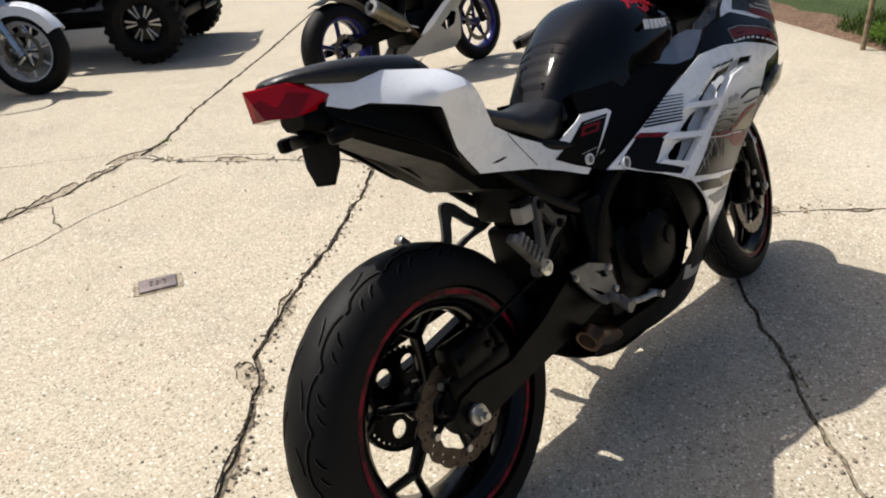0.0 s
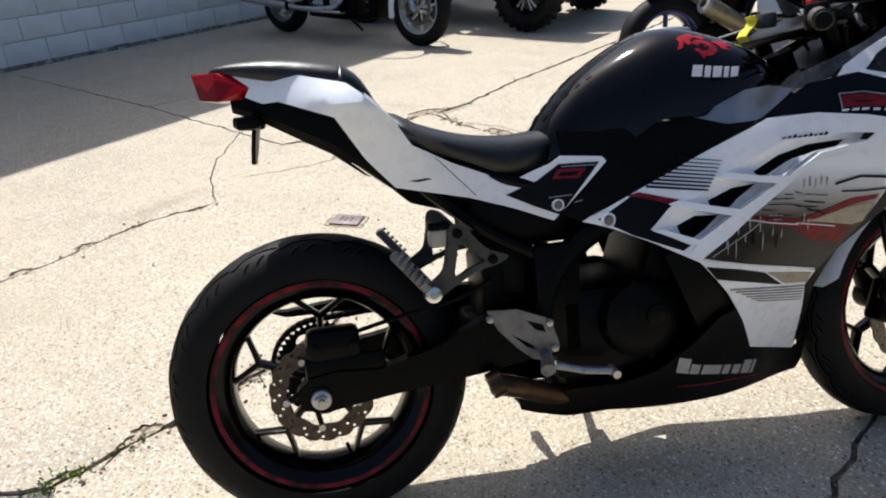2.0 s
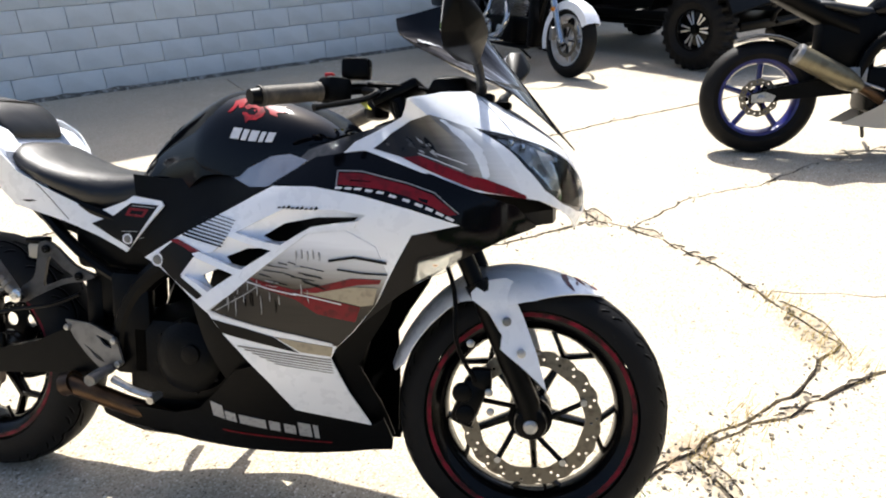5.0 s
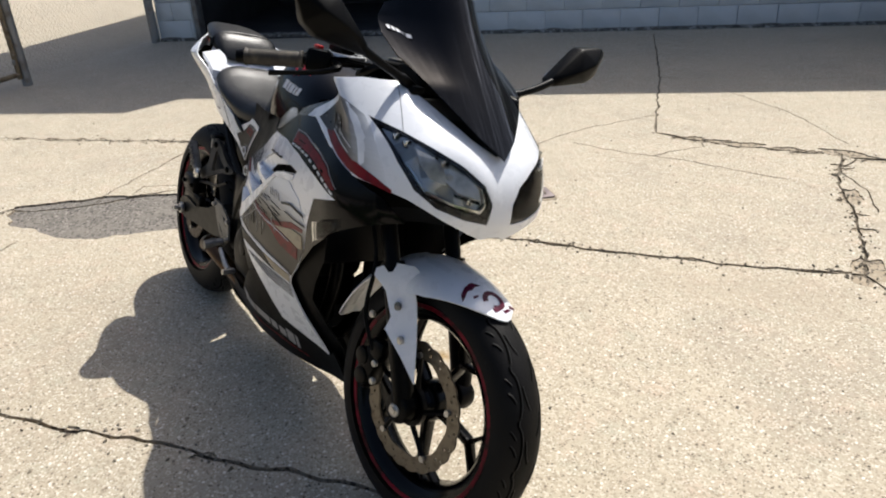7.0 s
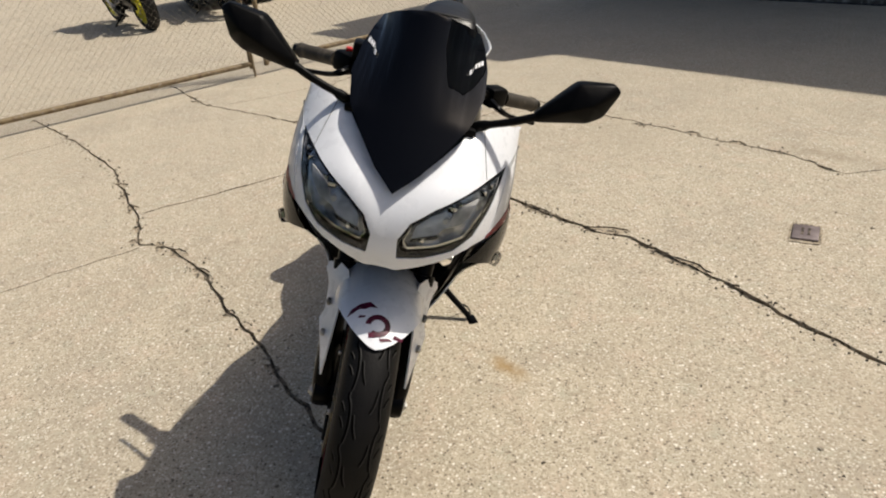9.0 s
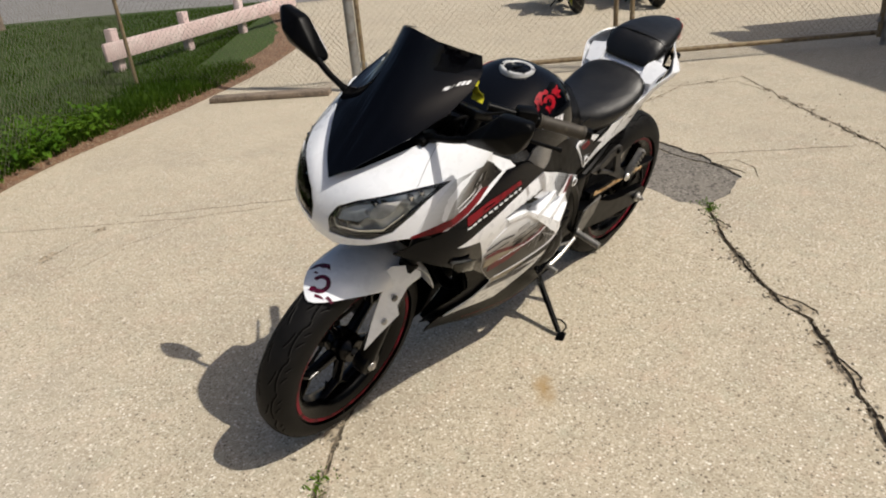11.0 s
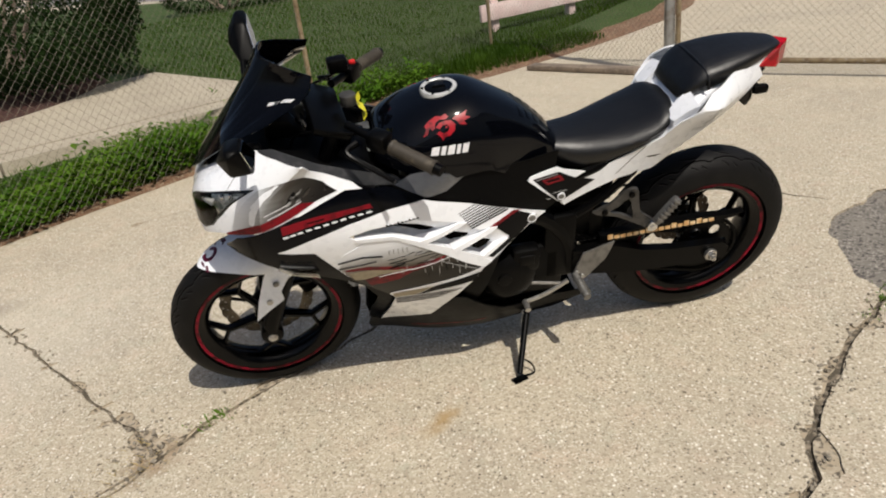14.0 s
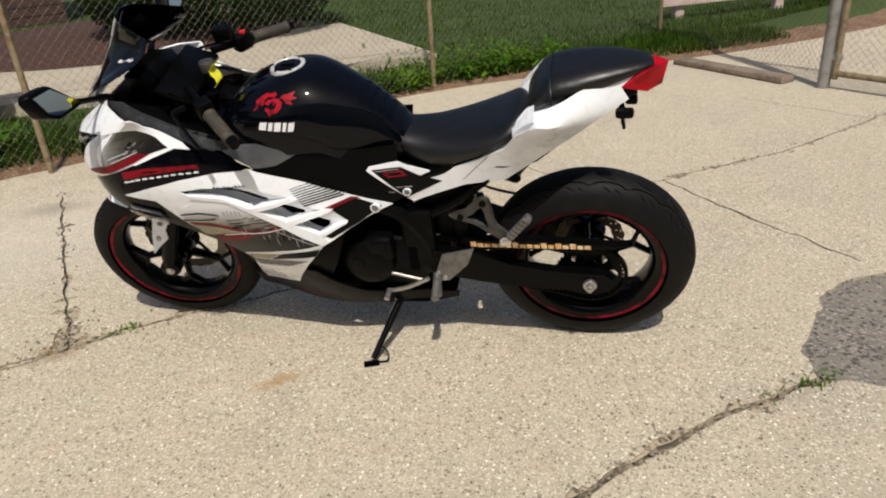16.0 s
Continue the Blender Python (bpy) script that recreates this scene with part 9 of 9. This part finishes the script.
    lathe(bm, [(0.030, 0.0), (0.050, 0.0), (0.057, 0.010), (0.057, 0.30), (0.050, 0.335), (0.028, 0.40), (0.026, 0.40), (0.026, 0.02), (0.030, 0.02)], 30, Matrix.Translation(e) @ rot)
    can = part("exhaust_can", bm, can_mat, B, "matt olive-grey exhaust can")
    bm = bmesh.new()
    lathe(bm, [(0.026, -0.004), (0.052, -0.004), (0.058, 0.006), (0.058, 0.018), (0.026, 0.018)], 30, Matrix.Translation(e) @ rot)
    part("end_cap", bm, ALLOY, can)
    bm = bmesh.new()
    lathe(bm, [(0.0005, 0.05), (0.0262, 0.05)], 20, Matrix.Translation(e) @ rot, full=False)
    part("baffle", bm, SHADEBLACK, can)
    bm = bmesh.new()
    tube(bm, curve([e + d * 0.39, (0.58, -0.14, 0.32), (0.74, -0.06, 0.22), (0.98, -0.03, 0.24), (1.02, 0, 0.46)], 5), 0.026, 12)
    part("header_pipe", bm, HEATPIPE, B)
    bm = bmesh.new()
    tube(bm, [(0.58, 0.09, 0.24), (0.66, 0.27, 0.07)], [0.014, 0.010], 8)
    part("side_stand", bm, FRAMEBLACK, B)
    SC = lambda y, v: (1.43 - 0.27 * v - 1.8 * y * y, y, 0.84 + 0.26 * v - 0.3 * y * y)
    part("windscreen", sheet(bmesh.new(), [(-0.04, 0), (0.04, 0), (0.12, 0.35), (0.13, 0.8), (0.06, 1.0), (-0.06, 1.0), (-0.13, 0.8), (-0.12, 0.35)], SC, step=0.05, thick=0.003), SMOKED, B)
    bm = bmesh.new()
    for p in ((1.46, 0, 0.82), (1.40, 0.12, 0.86), (1.40, -0.12, 0.86), (1.46, 0, 0.72), (1.38, 0.11, 0.72), (1.38, -0.11, 0.72), (1.2, 0.17, 0.88), (1.2, -0.17, 0.88), (1.2, 0.17, 0.66), (1.2, -0.17, 0.66)):
        bm.verts.new(p)
    bmesh.ops.convex_hull(bm, input=bm.verts[:])
    part("nose", bm, tank_mat, B, angle=20)
    return B


def _boxes(items):
    bm = bmesh.new()
    for c, s, b in items:
        box(bm, c, s, b)
    return bm


def heading(x, y, dx, dy, lean=0.0):
    return Matrix.Translation((x, y, 0)) @ Matrix.Rotation(math.atan2(dy, dx), 4, "Z") @ Matrix.Rotation(radians(-lean), 4, "X")


sport_bike("white and grey sport motorcycle with dark blue rims and olive exhaust", heading(2.36, 3.10, 1.0, -0.005, 9), BLUERIM, GREYPAINT, PLASTIC, OLIVECAN, PAINT_BLACK)
sport_bike("black sport motorcycle with yellow rims parked beyond the mesh gate", heading(-6.20, -4.00, -0.73, -0.68, 9), YELLOWRIM, PAINT_BLACK, PAINT_BLACK, FRAMEBLACK, PAINT_BLACK)
sport_bike("dark motorcycle with black wheels parked beyond the mesh gate", heading(-6.85, -3.15, -0.73, -0.68, 9), RIM, PAINT_BLACK, PAINT_BLACK, FRAMEBLACK, MAROON)


def cruiser(m):
    B = thing("cruiser_motorcycle", "black and chrome cruiser motorcycle parked by the white wall", "motorcycle", m, group="parked motorcycles")
    WB = 1.90
    parked_wheel("rear_wheel", B, (0, 0, 0.33), 0.33, 0.17, 0.215, ALLOY, 7, "silver alloy rear wheel", 1, 0, 0.010)
    parked_wheel("front_wheel", B, (WB, 0, 0.335), 0.335, 0.14, 0.228, surf("machined_alloy", (0.62, 0.62, 0.62), 0.3, 0.8, layers=((30, (0.5, 0.5, 0.5), 0.45, 0.7, 4, "noise"),)), 7, "silver alloy front wheel with brake disc", -1, 0, 0.011, 0.15)
    bx = lambda name, items, mat, lab="", parent=None: part(name, _boxes(items), mat, parent or B, lab)
    for s in (-1, 1):
        bm = bmesh.new()
        tube(bm, [(WB + 0.02, s * 0.115, 0.31), (WB - 0.08, s * 0.115, 0.52), (WB - 0.33, s * 0.115, 0.98)], [0.032, 0.032, 0.026], 14)
        leg = part("fork_leg", bm, CHROMED, B, "chrome fork leg")
        bolt("axle_cap", (WB + 0.01, s * 0.14, 0.335), 0.022, leg, CHROMED, s, 0.02)
        cal = part("caliper", _boxes([((WB - 0.15, s * 0.10, 0.38), (0.06, 0.05, 0.12), 0.014)]), ALLOY, leg)
        bm = bmesh.new()
        tube(bm, [(WB - 0.12, s * 0.13, 0.60), (WB - 0.12, s * 0.155, 0.60)], 0.02, 12)
        part("reflector", bm, AMBER, leg, "amber side reflector")
        bm = bmesh.new()
        tube(bm, curve([(WB - 0.34, s * 0.10, 1.00), (WB - 0.42, s * 0.28, 1.10), (WB - 0.60, s * 0.42, 1.06), (WB - 0.72, s * 0.44, 1.03)], 5), 0.014, 10)
        part("handlebar", bm, CHROMED, B)
        # long twin pipe with a slash-cut end
        bm = bmesh.new()
        if s < 0:
            tube(bm, curve([(0.98, -0.14, 0.62), (1.10, -0.20, 0.46), (0.96, -0.23, 0.31), (0.60, -0.25, 0.28), (0.30, -0.26, 0.30)], 6), 0.028, 14)
            ex = part("exhaust_pipe", bm, CHROMED, B, "chrome exhaust pipe")
            bm = bmesh.new()
            ring_mesh(bm, [[(x + k * 0.06 * math.sin(t), -0.265 + 0.046 * math.cos(t), z + 0.046 * math.sin(t)) for t in (2 * math.pi * i / 20 for i in range(20))] for x, z, k in ((0.34, 0.30, 0), (-0.05, 0.325, 0), (-0.36, 0.35, 1))], True, False)
            part("muffler", bm, CHROMED, ex, "long chrome slash-cut muffler")
            bm = bmesh.new()
            tube(bm, curve([(0.72, -0.15, 0.66), (0.74, -0.22, 0.50), (0.56, -0.25, 0.38), (0.35, -0.26, 0.34)], 6), 0.024, 12)
            part("pipe_branch", bm, CHROMED, ex)
        bx("saddlebag", [((-0.06, s * 0.27, 0.66), (0.52, 0.15, 0.28), 0.05)], PAINT_BLACK, "gloss black saddlebag")
        bx("footboard", [((0.98, s * 0.30, 0.27), (0.34, 0.12, 0.025), 0.01)], CHROMED)
        bx("side_cover", [((0.40, s * 0.16, 0.56), (0.22, 0.03, 0.20), 0.014)], PAINT_BLACK)
    eng = bx("engine", [((0.78, 0, 0.36), (0.62, 0.26, 0.26), 0.04)], ENGINE, "black and chrome v-twin engine")
    for x, tilt in ((0.68, -24), (0.96, 24)):
        bm = bmesh.new()
        mm = Matrix.Translation((x, 0, 0.58)) @ Matrix.Rotation(radians(tilt), 4, "Y")
        for k in range(7):
            box(bm, (0, 0, -0.10 + 0.03 * k), (0.17, 0.19, 0.012), 0.004, mm)
        disc(bm, (0, 0, 0.0), 0.065, 0.24, 20, "z", mm)
        part("cylinder", bm, ALLOY, eng)
        bm = bmesh.new()
        box(bm, (0, 0, 0.15), (0.18, 0.16, 0.07), 0.03, mm)
        part("rocker_cover", bm, CHROMED, eng)
    for s in (-1, 1):
        bm = bmesh.new()
        disc(bm, (0.66, s * 0.15, 0.36), 0.10, 0.05, 26, "y", bevel=0.015)
        part("engine_cover", bm, CHROMED, eng, "round chrome engine cover")
        bm = bmesh.new()
        disc(bm, (0.92, s * 0.15, 0.35), 0.065, 0.05, 22, "y", bevel=0.012)
        part("engine_cover", bm, CHROMED, eng)
    bm = bmesh.new()
    tube(bm, curve([(1.54, 0.0, 0.95), (1.42, 0.0, 0.60), (1.30, 0, 0.26), (1.0, 0, 0.21), (0.40, 0, 0.22)], 5), 0.030, 10)
    part("frame", bm, FRAMEBLACK, B)
    bx("frame_cover", [((1.36, 0, 0.45), (0.10, 0.20, 0.46), 0.03)], FRAMEBLACK)
    bm = bmesh.new()
    ring_mesh(bm, [[(x, w * math.copysign(abs(math.cos(t)) ** 0.75, math.cos(t)), zc + h * math.sin(t)) for t in (2 * math.pi * k / 20 for k in range(20))] for x, w, zc, h in ((0.66, 0.05, 0.80, 0.03), (0.78, 0.12, 0.82, 0.09), (1.0, 0.17, 0.84, 0.12), (1.25, 0.16, 0.87, 0.11), (1.42, 0.09, 0.88, 0.06))])
    part("fuel_tank", bm, PAINT_BLACK, B, "gloss black teardrop tank", angle=60)
    bm = bmesh.new()
    ring_mesh(bm, [[(x, w * math.copysign(abs(math.cos(t)) ** 0.6, math.cos(t)), zc + h * math.sin(t)) for t in (2 * math.pi * k / 20 for k in range(20))] for x, w, zc, h in ((-0.22, 0.08, 0.80, 0.03), (-0.1, 0.13, 0.80, 0.06), (0.2, 0.16, 0.75, 0.06), (0.42, 0.19, 0.70, 0.05), (0.62, 0.15, 0.72, 0.05), (0.72, 0.06, 0.74, 0.03))])
    part("seat", bm, VINYL, B, angle=60)
    for name, cx, r, a0, a1, wd in (("rear_fender", 0.0, 0.365, 25, 185, 0.11), ("front_fender", WB, 0.362, 28, 198, 0.085)):
        bm = bmesh.new()
        rings = []
        for k in range(15):
            t = radians(a0 + (a1 - a0) * k / 14)
            rings.append([(cx + (r + d) * math.cos(t), y, 0.335 + (r + d) * math.sin(t)) for y, d in ((-wd, -0.09), (-wd * 0.9, -0.02), (0, 0.012), (wd * 0.9, -0.02), (wd, -0.09), (wd * 0.96, -0.09), (wd * 0.86, -0.024), (0, 0.006), (-wd * 0.86, -0.024), (-wd * 0.96, -0.09))])
        ring_mesh(bm, rings)
        part(name, bm, PAINT_WHITE if name == "front_fender" else PAINT_BLACK, B, "white deep-skirted front fender" if name == "front_fender" else "black rear fender", angle=50)
    bm = bmesh.new()
    lathe(bm, [(0.0005, -0.12), (0.05, -0.10), (0.085, -0.04), (0.09, 0.02), (0.085, 0.03), (0.0005, 0.035)], 26, Matrix.Translation((WB - 0.22, 0, 0.88)) @ Matrix.Rotation(radians(-90), 4, "Z"), full=False)
    part("headlamp", bm, CHROMED, B)
    bm = bmesh.new()
    tube(bm, [(0.80, 0.12, 0.22), (0.86, 0.30, 0.06)], [0.015, 0.011], 8)
    part("side_stand", bm, FRAMEBLACK, B)
    bx("tail_lamp", [((-0.36, 0, 0.56), (0.05, 0.10, 0.07), 0.02)], REDLENS)


cruiser(heading(-0.115, 6.96, 0.655, -0.756, 6))


def buggy(m):
    """A side-by-side off-road buggy, x ahead."""
    B = thing("off_road_buggy", "black off-road buggy with knobby tyres and machined alloy wheels", "buggy", m)
    MACH = surf("machined_spoke", (0.72, 0.71, 0.68), 0.3, 0.7, layers=((40, (0.55, 0.54, 0.52), 0.5, 0.7, 4, "noise"),))
    for x in (0.0, -2.05):
        for s in (-1, 1):
            w = parked_wheel("wheel", B, (x, s * 0.80, 0.365), 0.365, 0.26, 0.185, RIM, 0, "knobby tyre on a black rim with machined spokes", 0, 26)
            bm = bmesh.new()
            lathe(bm, [(0.0005, 0.02 * s), (0.17, 0.02 * s), (0.172, 0.035 * s), (0.05, 0.055 * s), (0.0005, 0.06 * s)], 36, full=False)
            part("wheel_face", bm, RIM, w)
            for k in range(12):
                a = 2 * math.pi * (k // 2) / 6 + (0.17 if k % 2 else -0.17)
                bm = bmesh.new()
                p = [(0.055 + 0.112 * q) * Vector((math.cos(a), 0, math.sin(a))) + Vector((0, s * (0.058 - 0.015 * q), 0)) for q in (0, 0.5, 1)]
                tube(bm, p, [0.006, 0.009, 0.013], 6)
                part("spoke", bm, MACH, w, "machined silver spoke")
            bm = bmesh.new()
            tube(bm, [(x, s * 0.18, 0.36), (x, s * 0.72, 0.365)], 0.03, 10)
            tube(bm, [(x - 0.1, s * 0.30, 0.80), (x, s * 0.62, 0.42)], 0.035, 10)
            part("suspension", bm, FRAMEBLACK, B)
            bm = bmesh.new()
            ring_mesh(bm, [[(x + 0.47 * math.cos(t), s * 0.98, 0.36 + 0.47 * math.sin(t)), (x + 0.47 * math.cos(t), s * 0.42, 0.40 + 0.50 * math.sin(t)), (x + 0.49 * math.cos(t), s * 0.42, 0.42 + 0.51 * math.sin(t)), (x + 0.49 * math.cos(t), s * 0.98, 0.375 + 0.48 * math.sin(t))] for t in (radians(20 + 14 * k) for k in range(11))])
            part("fender", bm, PLASTIC, B, "black plastic fender")
    part("floor_pan", _boxes([((-1.02, 0, 0.36), (2.5, 1.0, 0.10), 0.03), ((-1.02, 0, 0.44), (1.25, 1.30, 0.10), 0.03)]), PLASTIC, B)
    bm = bmesh.new()
    for p in ((0.42, -0.32, 0.50), (0.42, 0.32, 0.50), (0.40, -0.30, 0.78), (0.40, 0.30, 0.78), (-0.42, -0.60, 1.05), (-0.42, 0.60, 1.05), (-0.42, -0.60, 0.50), (-0.42, 0.60, 0.50)):
        bm.verts.new(p)
    bmesh.ops.convex_hull(bm, input=bm.verts[:])
    bmesh.ops.bevel(bm, geom=bm.edges[:], offset=0.04, segments=2, profile=0.5, affect="EDGES")
    part("hood", bm, PAINT_BLACK, B, "gloss black hood")
    part("bumper", tube(tube(bmesh.new(), curve([(0.44, -0.36, 0.42), (0.50, -0.30, 0.55), (0.50, 0.30, 0.55), (0.44, 0.36, 0.42)], 5), 0.02, 8), [(0.42, -0.25, 0.40), (0.42, 0.25, 0.40)], 0.02, 8), FRAMEBLACK, B)
    for s in (-1, 1):
        part("headlight", _boxes([((0.39, s * 0.26, 0.70), (0.05, 0.16, 0.07), 0.015)]), REFLECTOR, B)
        part("door", sheet(bmesh.new(), [(-0.45, 0.52), (-1.35, 0.52), (-1.45, 0.90), (-0.95, 0.88), (-0.45, 1.0)], lambda x, z, s=s: (x, s * 0.68, z), step=0.15, thick=0.03), PLASTIC, B, "black door panel")
        part("marker", _boxes([((-0.36, s * 0.99, 0.80), (0.12, 0.02, 0.05), 0.008)]), REDLENS, B, "red side marker")
        part("cage_side", tube(tube(bmesh.new(), curve([(-0.42, s * 0.60, 1.0), (-0.75, s * 0.56, 1.78), (-0.95, s * 0.55, 1.86), (-1.6, s * 0.55, 1.84), (-1.75, s * 0.58, 1.6), (-2.1, s * 0.60, 0.9)], 5), 0.026, 10), [(-1.45, s * 0.60, 0.60), (-1.62, s * 0.56, 1.83)], 0.026, 10), FRAMEBLACK, B, "black roll cage hoop")
        part("seat", _boxes([((-1.10, s * 0.30, 0.60), (0.50, 0.46, 0.14), 0.05), ((-1.40, s * 0.30, 0.92), (0.14, 0.46, 0.62), 0.05)]), VINYL, B, "black bucket seat")
    part("cage_cross", tube(tube(bmesh.new(), [(-0.80, -0.56, 1.80), (-0.80, 0.56, 1.80)], 0.026, 8), [(-1.62, -0.56, 1.83), (-1.62, 0.56, 1.83)], 0.026, 8), FRAMEBLACK, B)
    part("roof", sheet(bmesh.new(), [(-0.80, -0.54), (-1.62, -0.54), (-1.62, 0.54), (-0.80, 0.54)], lambda x, y: (x, y, 1.875 - 0.05 * y * y), step=0.2, thick=0.02), PLASTIC, B)
    part("cargo_bed", _boxes([((-2.05, 0, 0.74), (0.80, 1.10, 0.05), 0.01), ((-2.05, 0.55, 0.86), (0.80, 0.04, 0.22), 0.01), ((-2.05, -0.55, 0.86), (0.80, 0.04, 0.22), 0.01), ((-2.44, 0, 0.86), (0.04, 1.10, 0.22), 0.01), ((-2.0, 0, 0.58), (0.7, 0.7, 0.28), 0.04)]), PLASTIC, B)
    part("steering_wheel", lathe(bmesh.new(), [(0.165, -0.012), (0.185, -0.012), (0.185, 0.012), (0.165, 0.012)], 28, Matrix.Translation((-0.68, 0.30, 1.02)) @ Matrix.Rotation(radians(60), 4, "Y") @ Matrix.Rotation(radians(90), 4, "Z") ), PLASTIC, B)


_b = site(9.90, 3.55)
buggy(heading(_b.x, _b.y, AXIS_B.x, AXIS_B.y))


def car(m):
    B = thing("parked_car", "dark maroon car parked beyond the mesh gate", "car", m)
    bm = bmesh.new()
    sec = ((-2.25, 0.78, 0.42, 0.85), (-2.15, 0.85, 0.30, 0.92), (-1.2, 0.88, 0.24, 0.95), (0.0, 0.89, 0.22, 0.95), (1.1, 0.88, 0.24, 0.95), (1.9, 0.85, 0.26, 0.82), (2.25, 0.74, 0.36, 0.66))
    ring_mesh(bm, [[(x, -w * 0.94, lo), (x, w * 0.94, lo), (x, w, lo + 0.22), (x, w, hi - 0.14), (x, w * 0.92, hi), (x, -w * 0.92, hi), (x, -w, hi - 0.14), (x, -w, lo + 0.22)] for x, w, lo, hi in sec])
    part("body", bm, MAROON, B, angle=30)
    bm = bmesh.new()
    ring_mesh(bm, [[(x, -w, lo), (x, w, lo), (x, w * 0.82, hi), (x, -w * 0.82, hi)] for x, w, lo, hi in ((-1.75, 0.78, 0.92, 0.95), (-1.1, 0.80, 0.93, 1.40), (-0.3, 0.80, 0.93, 1.46), (0.4, 0.80, 0.93, 1.42), (1.15, 0.78, 0.93, 0.96))])
    part("cabin_glass", bm, DARKGLASS, B, angle=20)
    bm = bmesh.new()
    ring_mesh(bm, [[(x, -w, hi), (x, w, hi), (x, w * 0.97, hi + 0.035), (x, -w * 0.97, hi + 0.035)] for x, w, hi in ((-1.1, 0.66, 1.39), (-0.3, 0.67, 1.45), (0.4, 0.66, 1.41))])
    part("roof", bm, MAROON, B, angle=20)
    for x in (-1.38, 1.38):
        for s in (-1, 1):
            parked_wheel("wheel", B, (x, s * 0.80, 0.32), 0.32, 0.20, 0.20, ALLOY, 5, "black tyre on a silver alloy wheel", 0, 0, 0.022)
    for s in (-1, 1):
        part("headlight", _boxes([((2.18, s * 0.58, 0.62), (0.10, 0.28, 0.12), 0.03)]), REFLECTOR, B)
        part("tail_light", _boxes([((-2.22, s * 0.66, 0.74), (0.08, 0.22, 0.14), 0.02)]), REDLENS, B)
        part("side_mirror", _boxes([((0.70, s * 0.98, 0.98), (0.10, 0.18, 0.12), 0.03)]), MAROON, B)
        for x in (-0.55, 0.45):
            part("door_handle", _boxes([((x, s * 0.895, 0.78), (0.16, 0.02, 0.03), 0.006)]), MAROON, B)


_c = site(-5.35, 0.75)
car(heading(_c.x, _c.y, -AXIS_B.x, -AXIS_B.y))
